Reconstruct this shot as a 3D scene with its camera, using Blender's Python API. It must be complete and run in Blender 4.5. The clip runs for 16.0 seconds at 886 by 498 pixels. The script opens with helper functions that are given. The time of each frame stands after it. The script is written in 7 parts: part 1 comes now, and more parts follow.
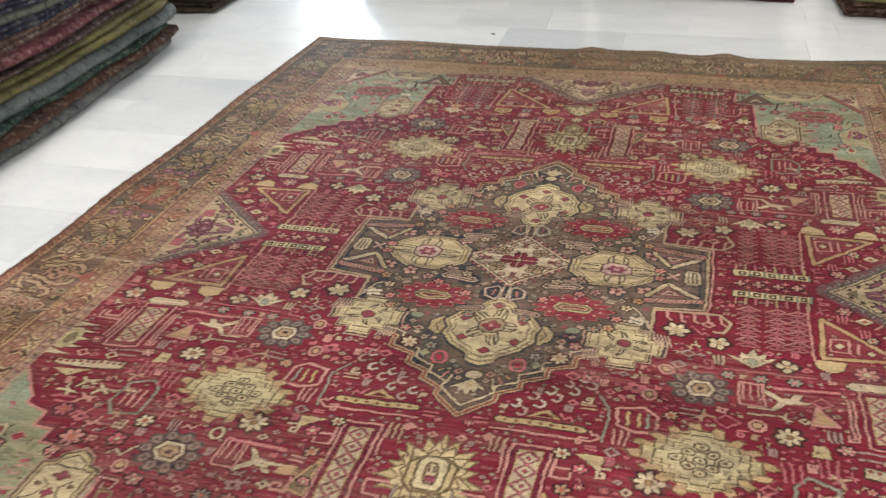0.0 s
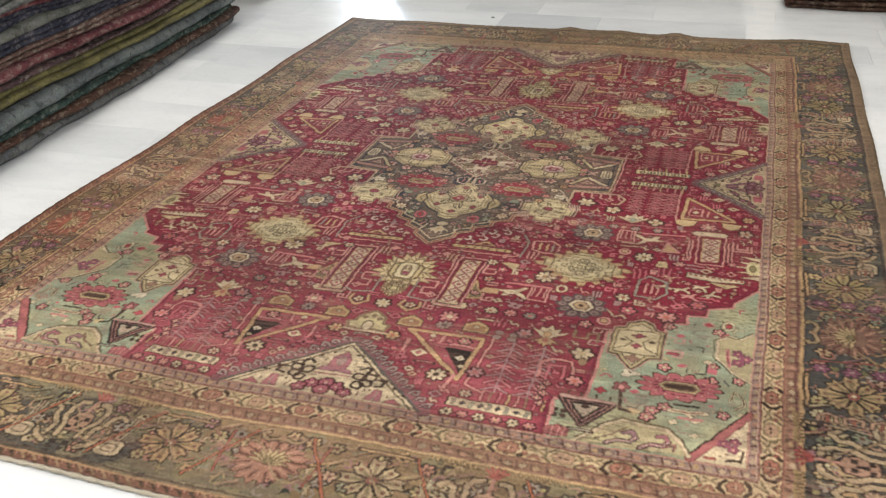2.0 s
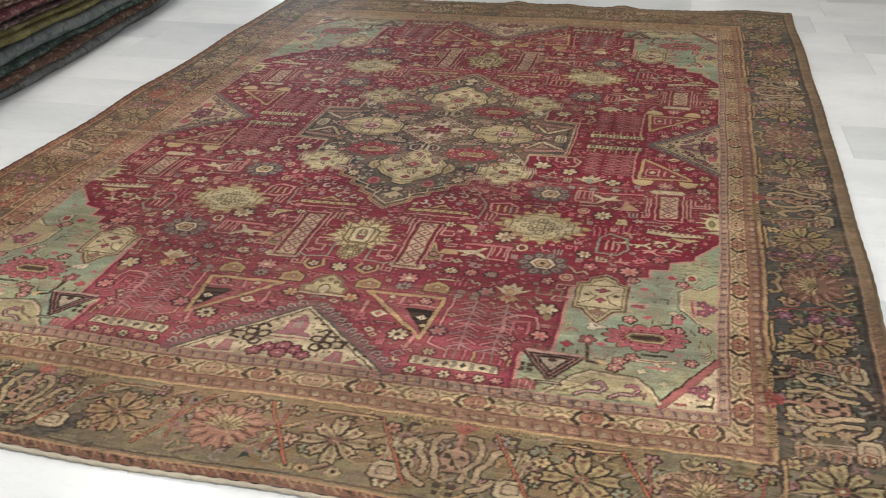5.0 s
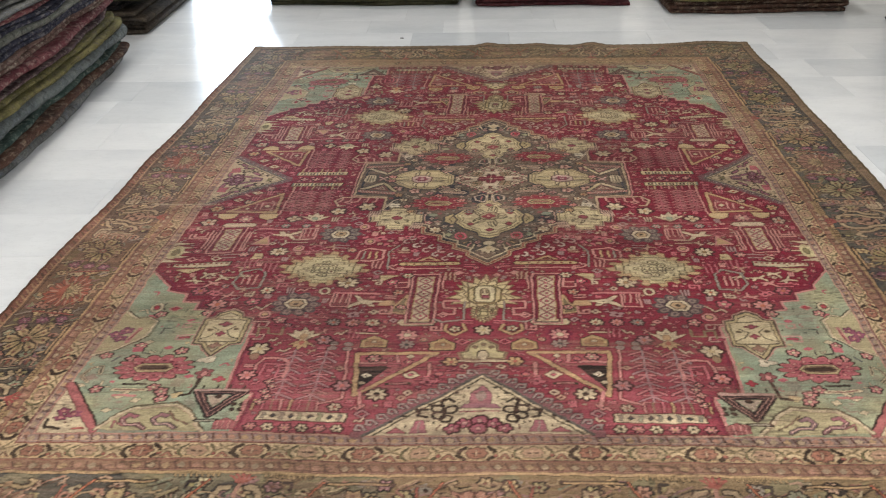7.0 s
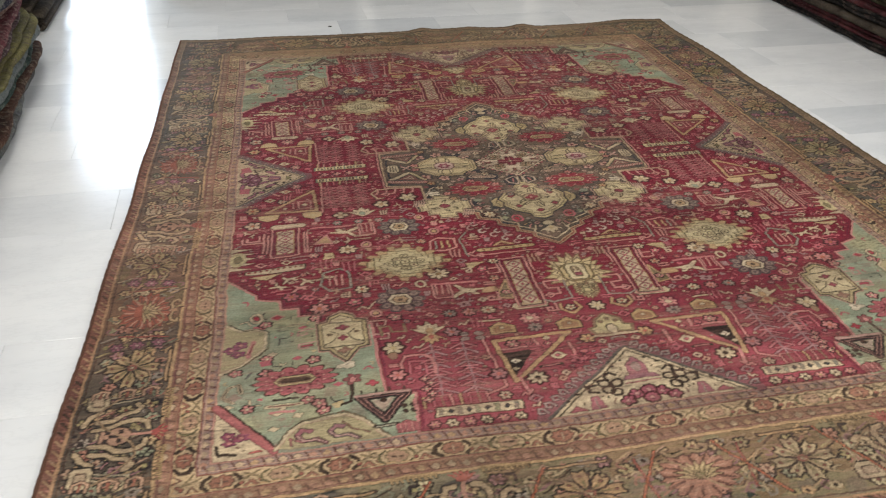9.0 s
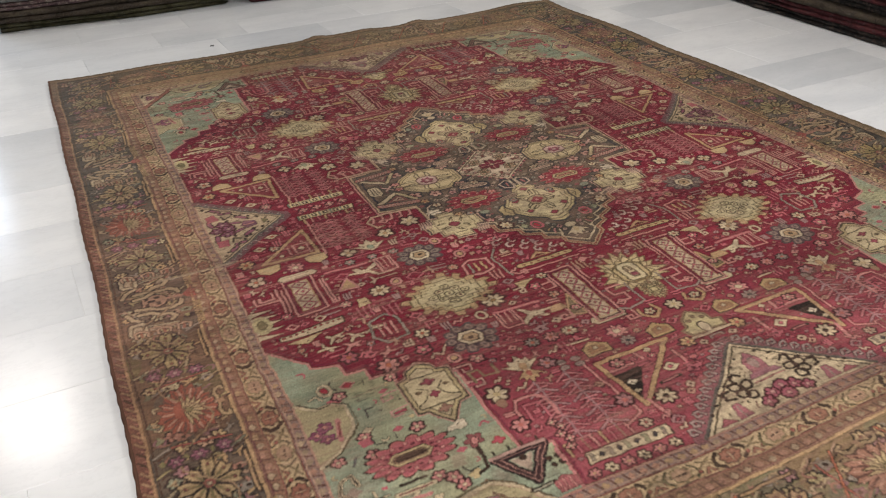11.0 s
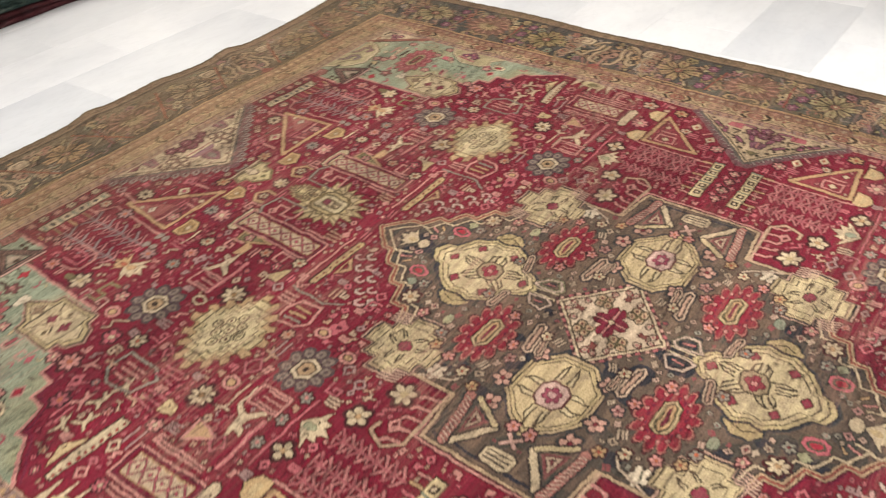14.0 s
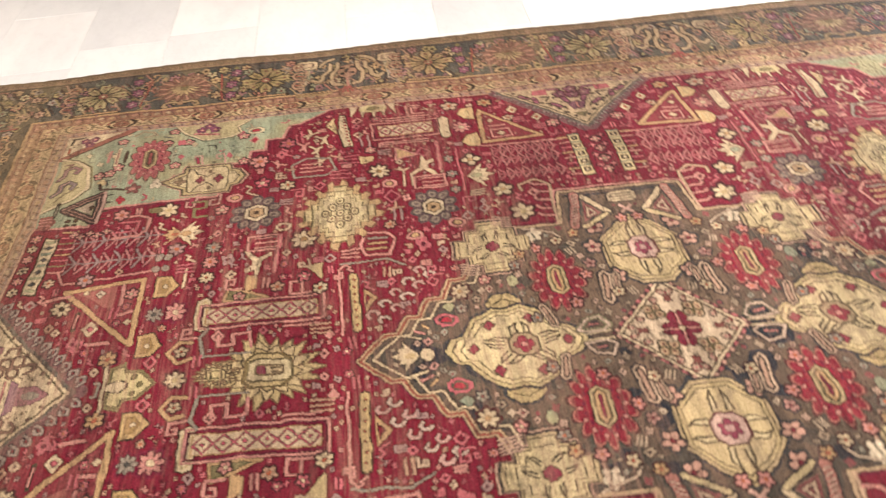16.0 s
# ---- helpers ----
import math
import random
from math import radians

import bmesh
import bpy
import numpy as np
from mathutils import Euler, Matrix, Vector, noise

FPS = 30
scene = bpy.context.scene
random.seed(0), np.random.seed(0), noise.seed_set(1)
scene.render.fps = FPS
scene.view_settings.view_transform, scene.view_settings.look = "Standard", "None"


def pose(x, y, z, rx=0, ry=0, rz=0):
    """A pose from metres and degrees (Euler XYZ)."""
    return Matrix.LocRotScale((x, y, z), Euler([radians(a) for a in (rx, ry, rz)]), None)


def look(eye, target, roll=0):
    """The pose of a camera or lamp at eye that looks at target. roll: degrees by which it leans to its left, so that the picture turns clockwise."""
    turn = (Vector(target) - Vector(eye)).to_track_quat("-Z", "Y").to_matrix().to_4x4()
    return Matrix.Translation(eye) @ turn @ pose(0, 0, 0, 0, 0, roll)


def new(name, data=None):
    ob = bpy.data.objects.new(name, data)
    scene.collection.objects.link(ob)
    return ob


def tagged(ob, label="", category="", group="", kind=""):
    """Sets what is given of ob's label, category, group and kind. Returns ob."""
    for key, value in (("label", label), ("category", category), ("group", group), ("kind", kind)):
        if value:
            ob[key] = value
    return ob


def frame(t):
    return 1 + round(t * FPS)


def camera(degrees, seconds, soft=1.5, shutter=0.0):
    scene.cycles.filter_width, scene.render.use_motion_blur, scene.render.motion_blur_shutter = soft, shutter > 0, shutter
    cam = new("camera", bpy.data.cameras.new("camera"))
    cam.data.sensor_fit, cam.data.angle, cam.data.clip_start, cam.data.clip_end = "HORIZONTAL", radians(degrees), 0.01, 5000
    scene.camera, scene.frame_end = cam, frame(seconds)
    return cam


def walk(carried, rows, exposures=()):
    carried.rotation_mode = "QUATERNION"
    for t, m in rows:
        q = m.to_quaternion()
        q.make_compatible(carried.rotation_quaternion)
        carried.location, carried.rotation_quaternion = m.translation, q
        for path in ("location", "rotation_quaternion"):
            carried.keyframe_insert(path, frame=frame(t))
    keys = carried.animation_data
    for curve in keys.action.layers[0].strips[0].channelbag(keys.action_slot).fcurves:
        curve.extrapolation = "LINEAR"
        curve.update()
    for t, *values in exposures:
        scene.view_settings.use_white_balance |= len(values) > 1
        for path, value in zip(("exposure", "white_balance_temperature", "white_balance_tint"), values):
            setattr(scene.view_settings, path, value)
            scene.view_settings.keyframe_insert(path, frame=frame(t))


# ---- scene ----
# ---------------------------------------------------------------- camera
cam = camera(53.9, 16.0, soft=1.15, shutter=0.4)
PATH = [
    (0, (0.346, -2.216, 1.381), (-0.1, -0.555, 0.361), -2.0),
    (0.5, (0.447, -2.541, 1.466), (-0.054, -0.85, 0.523), -2.2),
    (1, (0.663, -2.777, 1.494), (0.095, -1.11, 0.547), -1.5),
    (1.5, (0.755, -3.024, 1.511), (0.209, -1.355, 0.554), -1.8),
    (2, (0.829, -3.243, 1.514), (0.299, -1.59, 0.52), -1.9),
    (2.5, (0.889, -3.287, 1.522), (0.332, -1.671, 0.483), -2.1),
    (3, (0.944, -3.244, 1.475), (0.432, -1.644, 0.39), -1.5),
    (3.2, (0.945, -3.238, 1.479), (0.455, -1.637, 0.386), -1.5),
    (5.3, (0.695, -3.245, 1.372), (0.323, -1.551, 0.376), -1.7),
    (5.5, (0.619, -3.208, 1.39), (0.278, -1.516, 0.38), -2.2),
    (6, (0.381, -3.109, 1.393), (0.091, -1.397, 0.401), -3.1),
    (6.5, (0.144, -3.169, 1.418), (-0.046, -1.423, 0.462), -2.1),
    (7, (-0.091, -3.276, 1.45), (-0.158, -1.517, 0.501), -1.1),
    (7.5, (-0.281, -3.227, 1.422), (-0.258, -1.475, 0.458), -1.3),
    (8, (-0.506, -3.161, 1.437), (-0.363, -1.418, 0.467), -1.1),
    (8.5, (-0.764, -3.182, 1.442), (-0.469, -1.454, 0.479), 0.2),
    (9, (-1.014, -3.198, 1.454), (-0.631, -1.496, 0.477), 0.9),
    (9.2, (-1.08, -3.153, 1.441), (-0.682, -1.455, 0.461), 0.6),
    (11.3, (-1.594, -2.538, 1.394), (-0.793, -1.003, 0.392), -2.0),
    (11.5, (-1.553, -2.422, 1.398), (-0.755, -0.897, 0.38), -2.1),
    (12, (-1.53, -2.126, 1.395), (-0.693, -0.634, 0.358), -1.9),
    (12.5, (-1.562, -1.762, 1.408), (-0.629, -0.348, 0.345), -1.3),
    (13, (-1.484, -1.413, 1.368), (-0.481, -0.087, 0.256), -1.8),
    (13.5, (-1.428, -1.013, 1.364), (-0.358, 0.233, 0.224), -2.6),
    (14, (-1.478, -0.632, 1.357), (-0.186, 0.352, 0.191), -3.0),
    (14.5, (-1.431, -0.317, 1.324), (-0.015, 0.449, 0.138), -4.1),
    (15, (-1.348, 0.028, 1.348), (0.111, 0.63, 0.119), -6.5),
    (15.5, (-1.331, 0.32, 1.364), (0.262, 0.522, 0.171), -3.4),
    (16, (-1.328, 0.572, 1.392), (0.219, 0.495, 0.127), -5.5),
]
EXPOSURES = [(0.0, 0.33, 6450, 10), (1.0, 0.23, 6500, 10), (1.5, 0.23, 6500, 10), (3.0, 0.13, 6550, 10), (5.5, 0.03, 6450, 10), (6.0, 0.16, 6450, 10), (7.0, 0.04, 6400, 10), (9.0, -0.07, 6450, 10), (11.5, -0.13, 6650, 14),
             (12.5, 0.03, 6800, 15), (13.5, 0.59, 6650, 14), (14.0, 0.68, 6700, 13), (14.5, 0.73, 6850, 13), (15.5, 0.78, 7100, 14), (16.0, 0.86, 7300, 18)]
walk(cam, [(t, look(eye, target, roll)) for t, eye, target, roll in PATH], EXPOSURES)

# ---------------------------------------------------------------- world and lights
world = bpy.data.worlds.new("world")
scene.world = world
world.use_nodes = True
wn = world.node_tree.nodes
sky = wn.new("ShaderNodeTexSky")
sky.sky_type, sky.sun_disc = "NISHITA", False
sky.sun_elevation, sky.sun_rotation = radians(38), radians(160)
world.node_tree.links.new(sky.outputs[0], wn["Background"].inputs[0])
wn["Background"].inputs[1].default_value = 0.10


def area_lamp(name, m, sx, sy, watts, colour):
    d = bpy.data.lights.new(name, "AREA")
    d.shape, d.size, d.size_y, d.energy, d.color = "RECTANGLE", sx, sy, watts, colour
    ob = new(name, d)
    ob.matrix_world = m
    return ob


CEIL = 2.95
LAMP_SPOTS = [(-2.1, -2.6), (1.7, -2.6), (-2.1, 0.6), (1.7, 0.6), (-2.1, 3.4), (1.7, 3.4)]
for lx, ly in LAMP_SPOTS:
    watts = 57 if ly < -1 else (35 if lx < 0 else 22) if ly < 2 else (25 if lx < 0 else 32)
    area_lamp("ceiling_lamp_light", pose(lx, ly, CEIL - 0.075), 0.55, 1.15, watts, (1.0, 0.95, 0.88))
# daylight in the opening of the glass door
area_lamp("door_daylight", pose(-2.3, 4.88, 1.05, -90, 0, 0), 0.74, 2.0, 44, (0.72, 0.86, 1.0))
area_lamp("shopfront_daylight", pose(3.99, -3.6, 1.35, 90, 0, 90), 3.4, 2.2, 100, (0.90, 0.95, 1.0))

# ---------------------------------------------------------------- materials
def material(name, rough=0.8, bump=0.0, bump_scale=300.0, spec=0.3):
    """An empty principled material and its node handles."""
    mt = bpy.data.materials.new(name)
    mt.use_nodes = True
    nt = mt.node_tree
    b = nt.nodes["Principled BSDF"]
    b.inputs["Roughness"].default_value = rough
    b.inputs["Specular IOR Level"].default_value = spec
    if bump > 0:
        tc = nt.nodes.new("ShaderNodeTexCoord")
        n = nt.nodes.new("ShaderNodeTexNoise")
        n.inputs["Scale"].default_value, n.inputs["Detail"].default_value = bump_scale, 4
        bp = nt.nodes.new("ShaderNodeBump")
        bp.inputs["Strength"].default_value, bp.inputs["Distance"].default_value = bump, 0.004
        nt.links.new(tc.outputs["Object"], n.inputs["Vector"])
        nt.links.new(n.outputs[0], bp.inputs["Height"])
        nt.links.new(bp.outputs[0], b.inputs["Normal"])
    return mt, nt, b


def ramp_of(nt, source, stops):
    r = nt.nodes.new("ShaderNodeValToRGB")
    e = r.color_ramp.elements
    while len(e) < len(stops):
        e.new(0.5)
    for k, (p, c) in enumerate(stops):
        e[k].position, e[k].color = p, (*c, 1)
    nt.links.new(source, r.inputs[0])
    return r.outputs[0]


def noise_of(nt, scale, detail=4, vec=None, stretch=None, rough=0.55, coord="Object"):
    n = nt.nodes.new("ShaderNodeTexNoise")
    n.inputs["Scale"].default_value, n.inputs["Detail"].default_value = scale, detail
    n.inputs["Roughness"].default_value = rough
    if vec is None:
        vec = nt.nodes.new("ShaderNodeTexCoord").outputs[coord]
    if stretch:
        mp = nt.nodes.new("ShaderNodeMapping")
        mp.inputs["Scale"].default_value = stretch
        nt.links.new(vec, mp.inputs["Vector"])
        vec = mp.outputs[0]
    nt.links.new(vec, n.inputs["Vector"])
    return n.outputs[0]


def mix_of(nt, a, b, fac, mode="MIX"):
    m = nt.nodes.new("ShaderNodeMix")
    m.data_type, m.blend_type = "RGBA", mode
    for sock, v in ((m.inputs[6], a), (m.inputs[7], b)):
        if isinstance(v, tuple):
            sock.default_value = (*v, 1)
        else:
            nt.links.new(v, sock)
    if isinstance(fac, float):
        m.inputs[0].default_value = fac
    else:
        nt.links.new(fac, m.inputs[0])
    return m.outputs[2]


def marble():
    mt, nt, b = material("white_marble", 0.16, spec=0.5)
    info = nt.nodes.new("ShaderNodeObjectInfo")
    geo = nt.nodes.new("ShaderNodeNewGeometry")
    add = nt.nodes.new("ShaderNodeVectorMath")
    add.operation = "MULTIPLY_ADD"
    comb = nt.nodes.new("ShaderNodeCombineXYZ")
    for k in range(3):
        nt.links.new(info.outputs["Random"], comb.inputs[k])
    add.inputs[1].default_value = (37.0, 19.0, 5.0)
    nt.links.new(comb.outputs[0], add.inputs[0])
    nt.links.new(geo.outputs["Position"], add.inputs[2])
    vec = add.outputs[0]
    cloud = noise_of(nt, 2.2, 6, vec, (1.0, 2.0, 1.0))
    veins = noise_of(nt, 5.5, 8, vec, (1.0, 2.6, 1.0), 0.7)
    c1 = ramp_of(nt, cloud, [(0.30, (0.655, 0.672, 0.690)), (0.62, (0.745, 0.758, 0.765))])
    vein = ramp_of(nt, veins, [(0.475, (1, 1, 1)), (0.50, (0.93, 0.932, 0.935)), (0.525, (1, 1, 1))])
    c2 = mix_of(nt, c1, vein, 0.8, "MULTIPLY")
    tile = ramp_of(nt, info.outputs["Random"], [(0.0, (0.78, 0.797, 0.82)), (0.14, (0.89, 0.90, 0.91)), (0.30, (0.98, 0.985, 0.99)), (0.65, (1, 1, 1)), (0.85, (0.94, 0.946, 0.953)), (1.0, (0.84, 0.852, 0.868))])
    nt.links.new(mix_of(nt, c2, tile, 1.0, "MULTIPLY"), b.inputs["Base Color"])
    smear = noise_of(nt, 3.0, 5, vec)
    r = nt.nodes.new("ShaderNodeMapRange")
    r.inputs["To Min"].default_value, r.inputs["To Max"].default_value = 0.10, 0.28
    nt.links.new(smear, r.inputs[0])
    nt.links.new(r.outputs[0], b.inputs["Roughness"])
    return mt


def plain(name, colour, rough=0.85, bump=0.15, scale=60, vary=0.12, spec=0.3):
    mt, nt, b = material(name, rough, bump, scale, spec)
    dark = tuple(c * (1 - vary) for c in colour)
    light = tuple(min(1, c * (1 + vary)) for c in colour)
    n = noise_of(nt, 3.0, 5)
    nt.links.new(ramp_of(nt, n, [(0.3, dark), (0.7, light)]), b.inputs["Base Color"])
    return mt


def folded_wool(name, ground, second, third):
    """Back of a folded woven rug: mottled ground with worn blotches, fine ribs across the fold."""
    mt, nt, b = material(name, 0.95, 0, spec=0.1)
    vec = nt.nodes.new("ShaderNodeTexCoord").outputs["Object"]
    big = noise_of(nt, 9.0, 4, vec, (1.0, 0.6, 1.0), 0.65)
    mid = noise_of(nt, 34.0, 4, vec, (1.0, 0.8, 1.6), 0.7)
    blot = noise_of(nt, 19.0, 3, vec, (1.0, 1.2, 1.0), 0.6)
    fine = noise_of(nt, 240.0, 2, vec, (1.0, 1.6, 1.0))
    c = ramp_of(nt, big, [(0.36, tuple(v * 0.6 for v in ground)), (0.52, ground), (0.66, second)])
    c = mix_of(nt, c, tuple(min(0.6, v * 1.5 + 0.02) for v in third), ramp_of(nt, mid, [(0.52, (0, 0, 0)), (0.59, (0.6, 0.6, 0.6))]))
    fleck = noise_of(nt, 95.0, 3, vec, (1.0, 0.7, 1.5), 0.6)
    c = mix_of(nt, c, tuple(v * 1.1 + 0.055 for v in second), ramp_of(nt, fleck, [(0.56, (0, 0, 0)), (0.68, (0.42, 0.42, 0.42))]))
    c = mix_of(nt, c, tuple(v * 0.35 for v in ground), ramp_of(nt, blot, [(0.54, (0, 0, 0)), (0.64, (0.7, 0.7, 0.7))]))
    c = mix_of(nt, c, ramp_of(nt, fine, [(0.3, (0.40, 0.40, 0.40)), (0.7, (1.5, 1.5, 1.5))]), 1.0, "MULTIPLY")
    nt.links.new(c, b.inputs["Base Color"])
    w = nt.nodes.new("ShaderNodeTexWave")
    w.bands_direction = "Y"
    w.inputs["Scale"].default_value, w.inputs["Distortion"].default_value = 38.0, 5.0
    w.inputs["Detail"].default_value = 2
    nt.links.new(vec, w.inputs["Vector"])
    bp = nt.nodes.new("ShaderNodeBump")
    bp.inputs["Strength"].default_value, bp.inputs["Distance"].default_value = 0.6, 0.006
    nt.links.new(mix_of(nt, w.outputs[0], fine, 0.5), bp.inputs["Height"])
    nt.links.new(bp.outputs[0], b.inputs["Normal"])
    return mt


def knotted_pile():
    """Rug pile: the dyed knots come from the mesh's colours, with fine fibre grain and wear."""
    mt, nt, b = material("knotted_wool_pile", 0.6, spec=0.09)
    at = nt.nodes.new("ShaderNodeAttribute")
    at.attribute_name = "dye"
    vec = nt.nodes.new("ShaderNodeTexCoord").outputs["Object"]
    fibre = noise_of(nt, 420.0, 2, vec, (1.0, 2.2, 1.0))
    streak = noise_of(nt, 60.0, 3, vec, (0.25, 3.0, 1.0))
    wear = noise_of(nt, 3.2, 5, vec)
    c = mix_of(nt, at.outputs["Color"], ramp_of(nt, fibre, [(0.25, (0.70, 0.70, 0.70)), (0.75, (1.28, 1.28, 1.28))]), 1.0, "MULTIPLY")
    c = mix_of(nt, c, ramp_of(nt, streak, [(0.3, (0.84, 0.84, 0.84)), (0.7, (1.14, 1.14, 1.14))]), 1.0, "MULTIPLY")
    c = mix_of(nt, c, ramp_of(nt, wear, [(0.3, (0.86, 0.86, 0.86)), (0.7, (1.12, 1.12, 1.12))]), 1.0, "MULTIPLY")
    nt.links.new(c, b.inputs["Base Color"])
    bp = nt.nodes.new("ShaderNodeBump")
    bp.inputs["Strength"].default_value, bp.inputs["Distance"].default_value = 0.5, 0.003
    nt.links.new(fibre, bp.inputs["Height"])
    nt.links.new(bp.outputs[0], b.inputs["Normal"])
    return mt


M_MARBLE = marble()
M_GROUT = plain("grey_grout", (0.66, 0.66, 0.65), 0.9, 0.2, 200)
M_WALL = plain("wall_paint", (0.62, 0.60, 0.56), 0.8, 0.1, 90)
M_CEIL = plain("ceiling_paint", (0.75, 0.75, 0.73), 0.85, 0.1, 90)
M_PILE = knotted_pile()
M_METAL = plain("white_metal", (0.7, 0.7, 0.7), 0.4, 0, 60, 0.04)

# ---------------------------------------------------------------- mesh helpers
def mesh_of(name, verts, faces, mat, smooth=False):
    me = bpy.data.meshes.new(name)
    me.from_pydata(verts, [], faces)
    if mat:
        me.materials.append(mat)
    if smooth:
        me.polygons.foreach_set("use_smooth", [True] * len(me.polygons))
    return me


def part(name, me, parent, label=""):
    ob = new(name, me)
    ob.parent = parent
    return tagged(ob, label)


def box_bm(bm, x0, x1, y0, y1, z0, z1):
    r = bmesh.ops.create_cube(bm, size=1.0)
    bmesh.ops.scale(bm, vec=(x1 - x0, y1 - y0, z1 - z0), verts=r["verts"])
    bmesh.ops.translate(bm, vec=((x0 + x1) / 2, (y0 + y1) / 2, (z0 + z1) / 2), verts=r["verts"])
    return r["verts"]


def bm_mesh(name, bm, mat, bevel=0.0, smooth=False):
    if bevel:
        bmesh.ops.bevel(bm, geom=bm.edges[:], offset=bevel, segments=2, affect="EDGES")
    me = bpy.data.meshes.new(name)
    bm.to_mesh(me)
    bm.free()
    me.materials.append(mat)
    if smooth:
        me.polygons.foreach_set("use_smooth", [True] * len(me.polygons))
    return me


def boxes(name, mat, *sizes, bevel=0.0):
    bm = bmesh.new()
    for s in sizes:
        box_bm(bm, *s)
    return bm_mesh(name, bm, mat, bevel)


# ---------------------------------------------------------------- the room
X0, X1, Y0, Y1 = -4.2, 3.9, -6.0, 4.8
T = 0.2
floor = tagged(new("floor", boxes("floor", M_GROUT, (X0 - T, X1 + T, Y0 - T, Y1 + 1.5, -0.2, -0.0025))), "white polished marble floor laid in running rows", "floor", kind="structure")
tagged(new("ceiling", boxes("ceiling", M_CEIL, (X0 - T, X1 + T, Y0 - T, Y1 + T, CEIL, CEIL + 0.15))), "plain white ceiling", "ceiling", kind="structure")
tagged(new("wall_west", boxes("wall_west", M_WALL, (X0 - T, X0, Y0, Y1, 0, CEIL))), "plain pale wall", "wall", kind="structure")
WY0, WY1, SZ0, SZ1 = -5.4, -1.8, 0.2, 2.5
tagged(new("wall_east", boxes("wall_east", M_WALL, (X1, X1 + T, Y0, WY0, 0, CEIL), (X1, X1 + T, WY1, Y1, 0, CEIL), (X1, X1 + T, WY0, WY1, SZ1, CEIL), (X1, X1 + T, WY0, WY1, 0, SZ0))), "plain pale wall with a shopfront window", "wall", kind="structure")
DX0, DX1, DH = -2.7, -1.9, 2.1
tagged(new("wall_north", boxes("wall_north", M_WALL, (X0 - T, DX0, Y1, Y1 + T, 0, CEIL), (DX1, X1 + T, Y1, Y1 + T, 0, CEIL), (DX0, DX1, Y1, Y1 + T, DH, CEIL))), "plain pale wall with a doorway", "wall", kind="structure")
tagged(new("wall_south", boxes("wall_south", M_WALL, (X0 - T, X1 + T, Y0 - T, Y0, 0, CEIL))), "plain pale wall", "wall", kind="structure")
frame_me = boxes("door_frame", M_METAL, (DX0, DX0 + 0.03, Y1 + 0.05, Y1 + 0.11, 0, DH), (DX1 - 0.03, DX1, Y1 + 0.05, Y1 + 0.11, 0, DH), (DX0 + 0.03, DX1 - 0.03, Y1 + 0.05, Y1 + 0.11, DH - 0.03, DH))
tagged(new("door_1", frame_me), "open daylit doorway with a white frame", "doorway", kind="structure")
frame_me = boxes("window_frame", M_METAL, (X1 + 0.04, X1 + 0.08, WY0, WY0 + 0.05, SZ0, SZ1), (X1 + 0.04, X1 + 0.08, WY1 - 0.05, WY1, SZ0, SZ1), (X1 + 0.04, X1 + 0.08, WY0 + 0.05, WY1 - 0.05, SZ1 - 0.05, SZ1), (X1 + 0.04, X1 + 0.08, WY0 + 0.05, WY1 - 0.05, SZ0, SZ0 + 0.05))
tagged(new("window_1", frame_me), "white framed shopfront window", "window", kind="structure")

# ceiling fittings that hold the lamps
lampshell = None
for lx, ly in LAMP_SPOTS:
    if lampshell is None:
        lampshell = boxes("ceiling_light", M_METAL, (-0.32, 0.32, -0.62, -0.59, -0.07, 0), (-0.32, 0.32, 0.59, 0.62, -0.07, 0), (-0.32, -0.29, -0.59, 0.59, -0.07, 0), (0.29, 0.32, -0.59, 0.59, -0.07, 0), (-0.29, 0.29, -0.59, 0.59, -0.012, 0))
    ob = new("ceiling_light", lampshell)
    ob.location = (lx, ly, CEIL)
    tagged(ob, "white recessed panel light on the ceiling", "ceiling light", "ceiling lights")

# ---------------------------------------------------------------- the large rug: drawing of its knots
# Rug coordinates: u across, v along, metres from the middle of the medallion.
HU, HV = 1.50, 2.00
RES = 0.0015
NU, NV = int(2 * HU / RES) // 2 * 2, int(2 * HV / RES) // 2 * 2
UU = (np.arange(NU) + 0.5) * RES - HU
VV = (np.arange(NV) + 0.5) * RES - HV
dye = np.zeros((NV, NU, 3), np.float32)
ALL = ((1, 1), (-1, 1), (1, -1), (-1, -1))
TOP, BOTTOM = ((1, 1), (-1, 1)), ((1, -1), (-1, -1))
rng = np.random.default_rng(7)

RED = (0.126, 0.0085, 0.020)
WINE = (0.105, 0.010, 0.024)
CREAM = (0.37, 0.290, 0.185)
IVORY = (0.41, 0.340, 0.245)
YELLOW = (0.34, 0.255, 0.130)
TAN = (0.31, 0.195, 0.095)
PINK = (0.32, 0.140, 0.120)
ROSE = (0.29, 0.075, 0.085)
RUST = (0.28, 0.085, 0.045)
CRIMSON = (0.23, 0.018, 0.03)
GREEN = (0.180, 0.205, 0.140)
SAGE = (0.14, 0.155, 0.11)
SLATE = (0.060, 0.054, 0.047)
SMOKE = (0.090, 0.076, 0.062)
BLUE = (0.026, 0.026, 0.030)
BROWN = (0.045, 0.026, 0.016)
OLIVE = (0.13, 0.105, 0.05)
GREY = (0.17, 0.140, 0.112)


def span(lo, hi, half, count):
    a, b = int((lo + half) / RES) - 1, int((hi + half) / RES) + 2
    return max(a, 0), min(b, count)


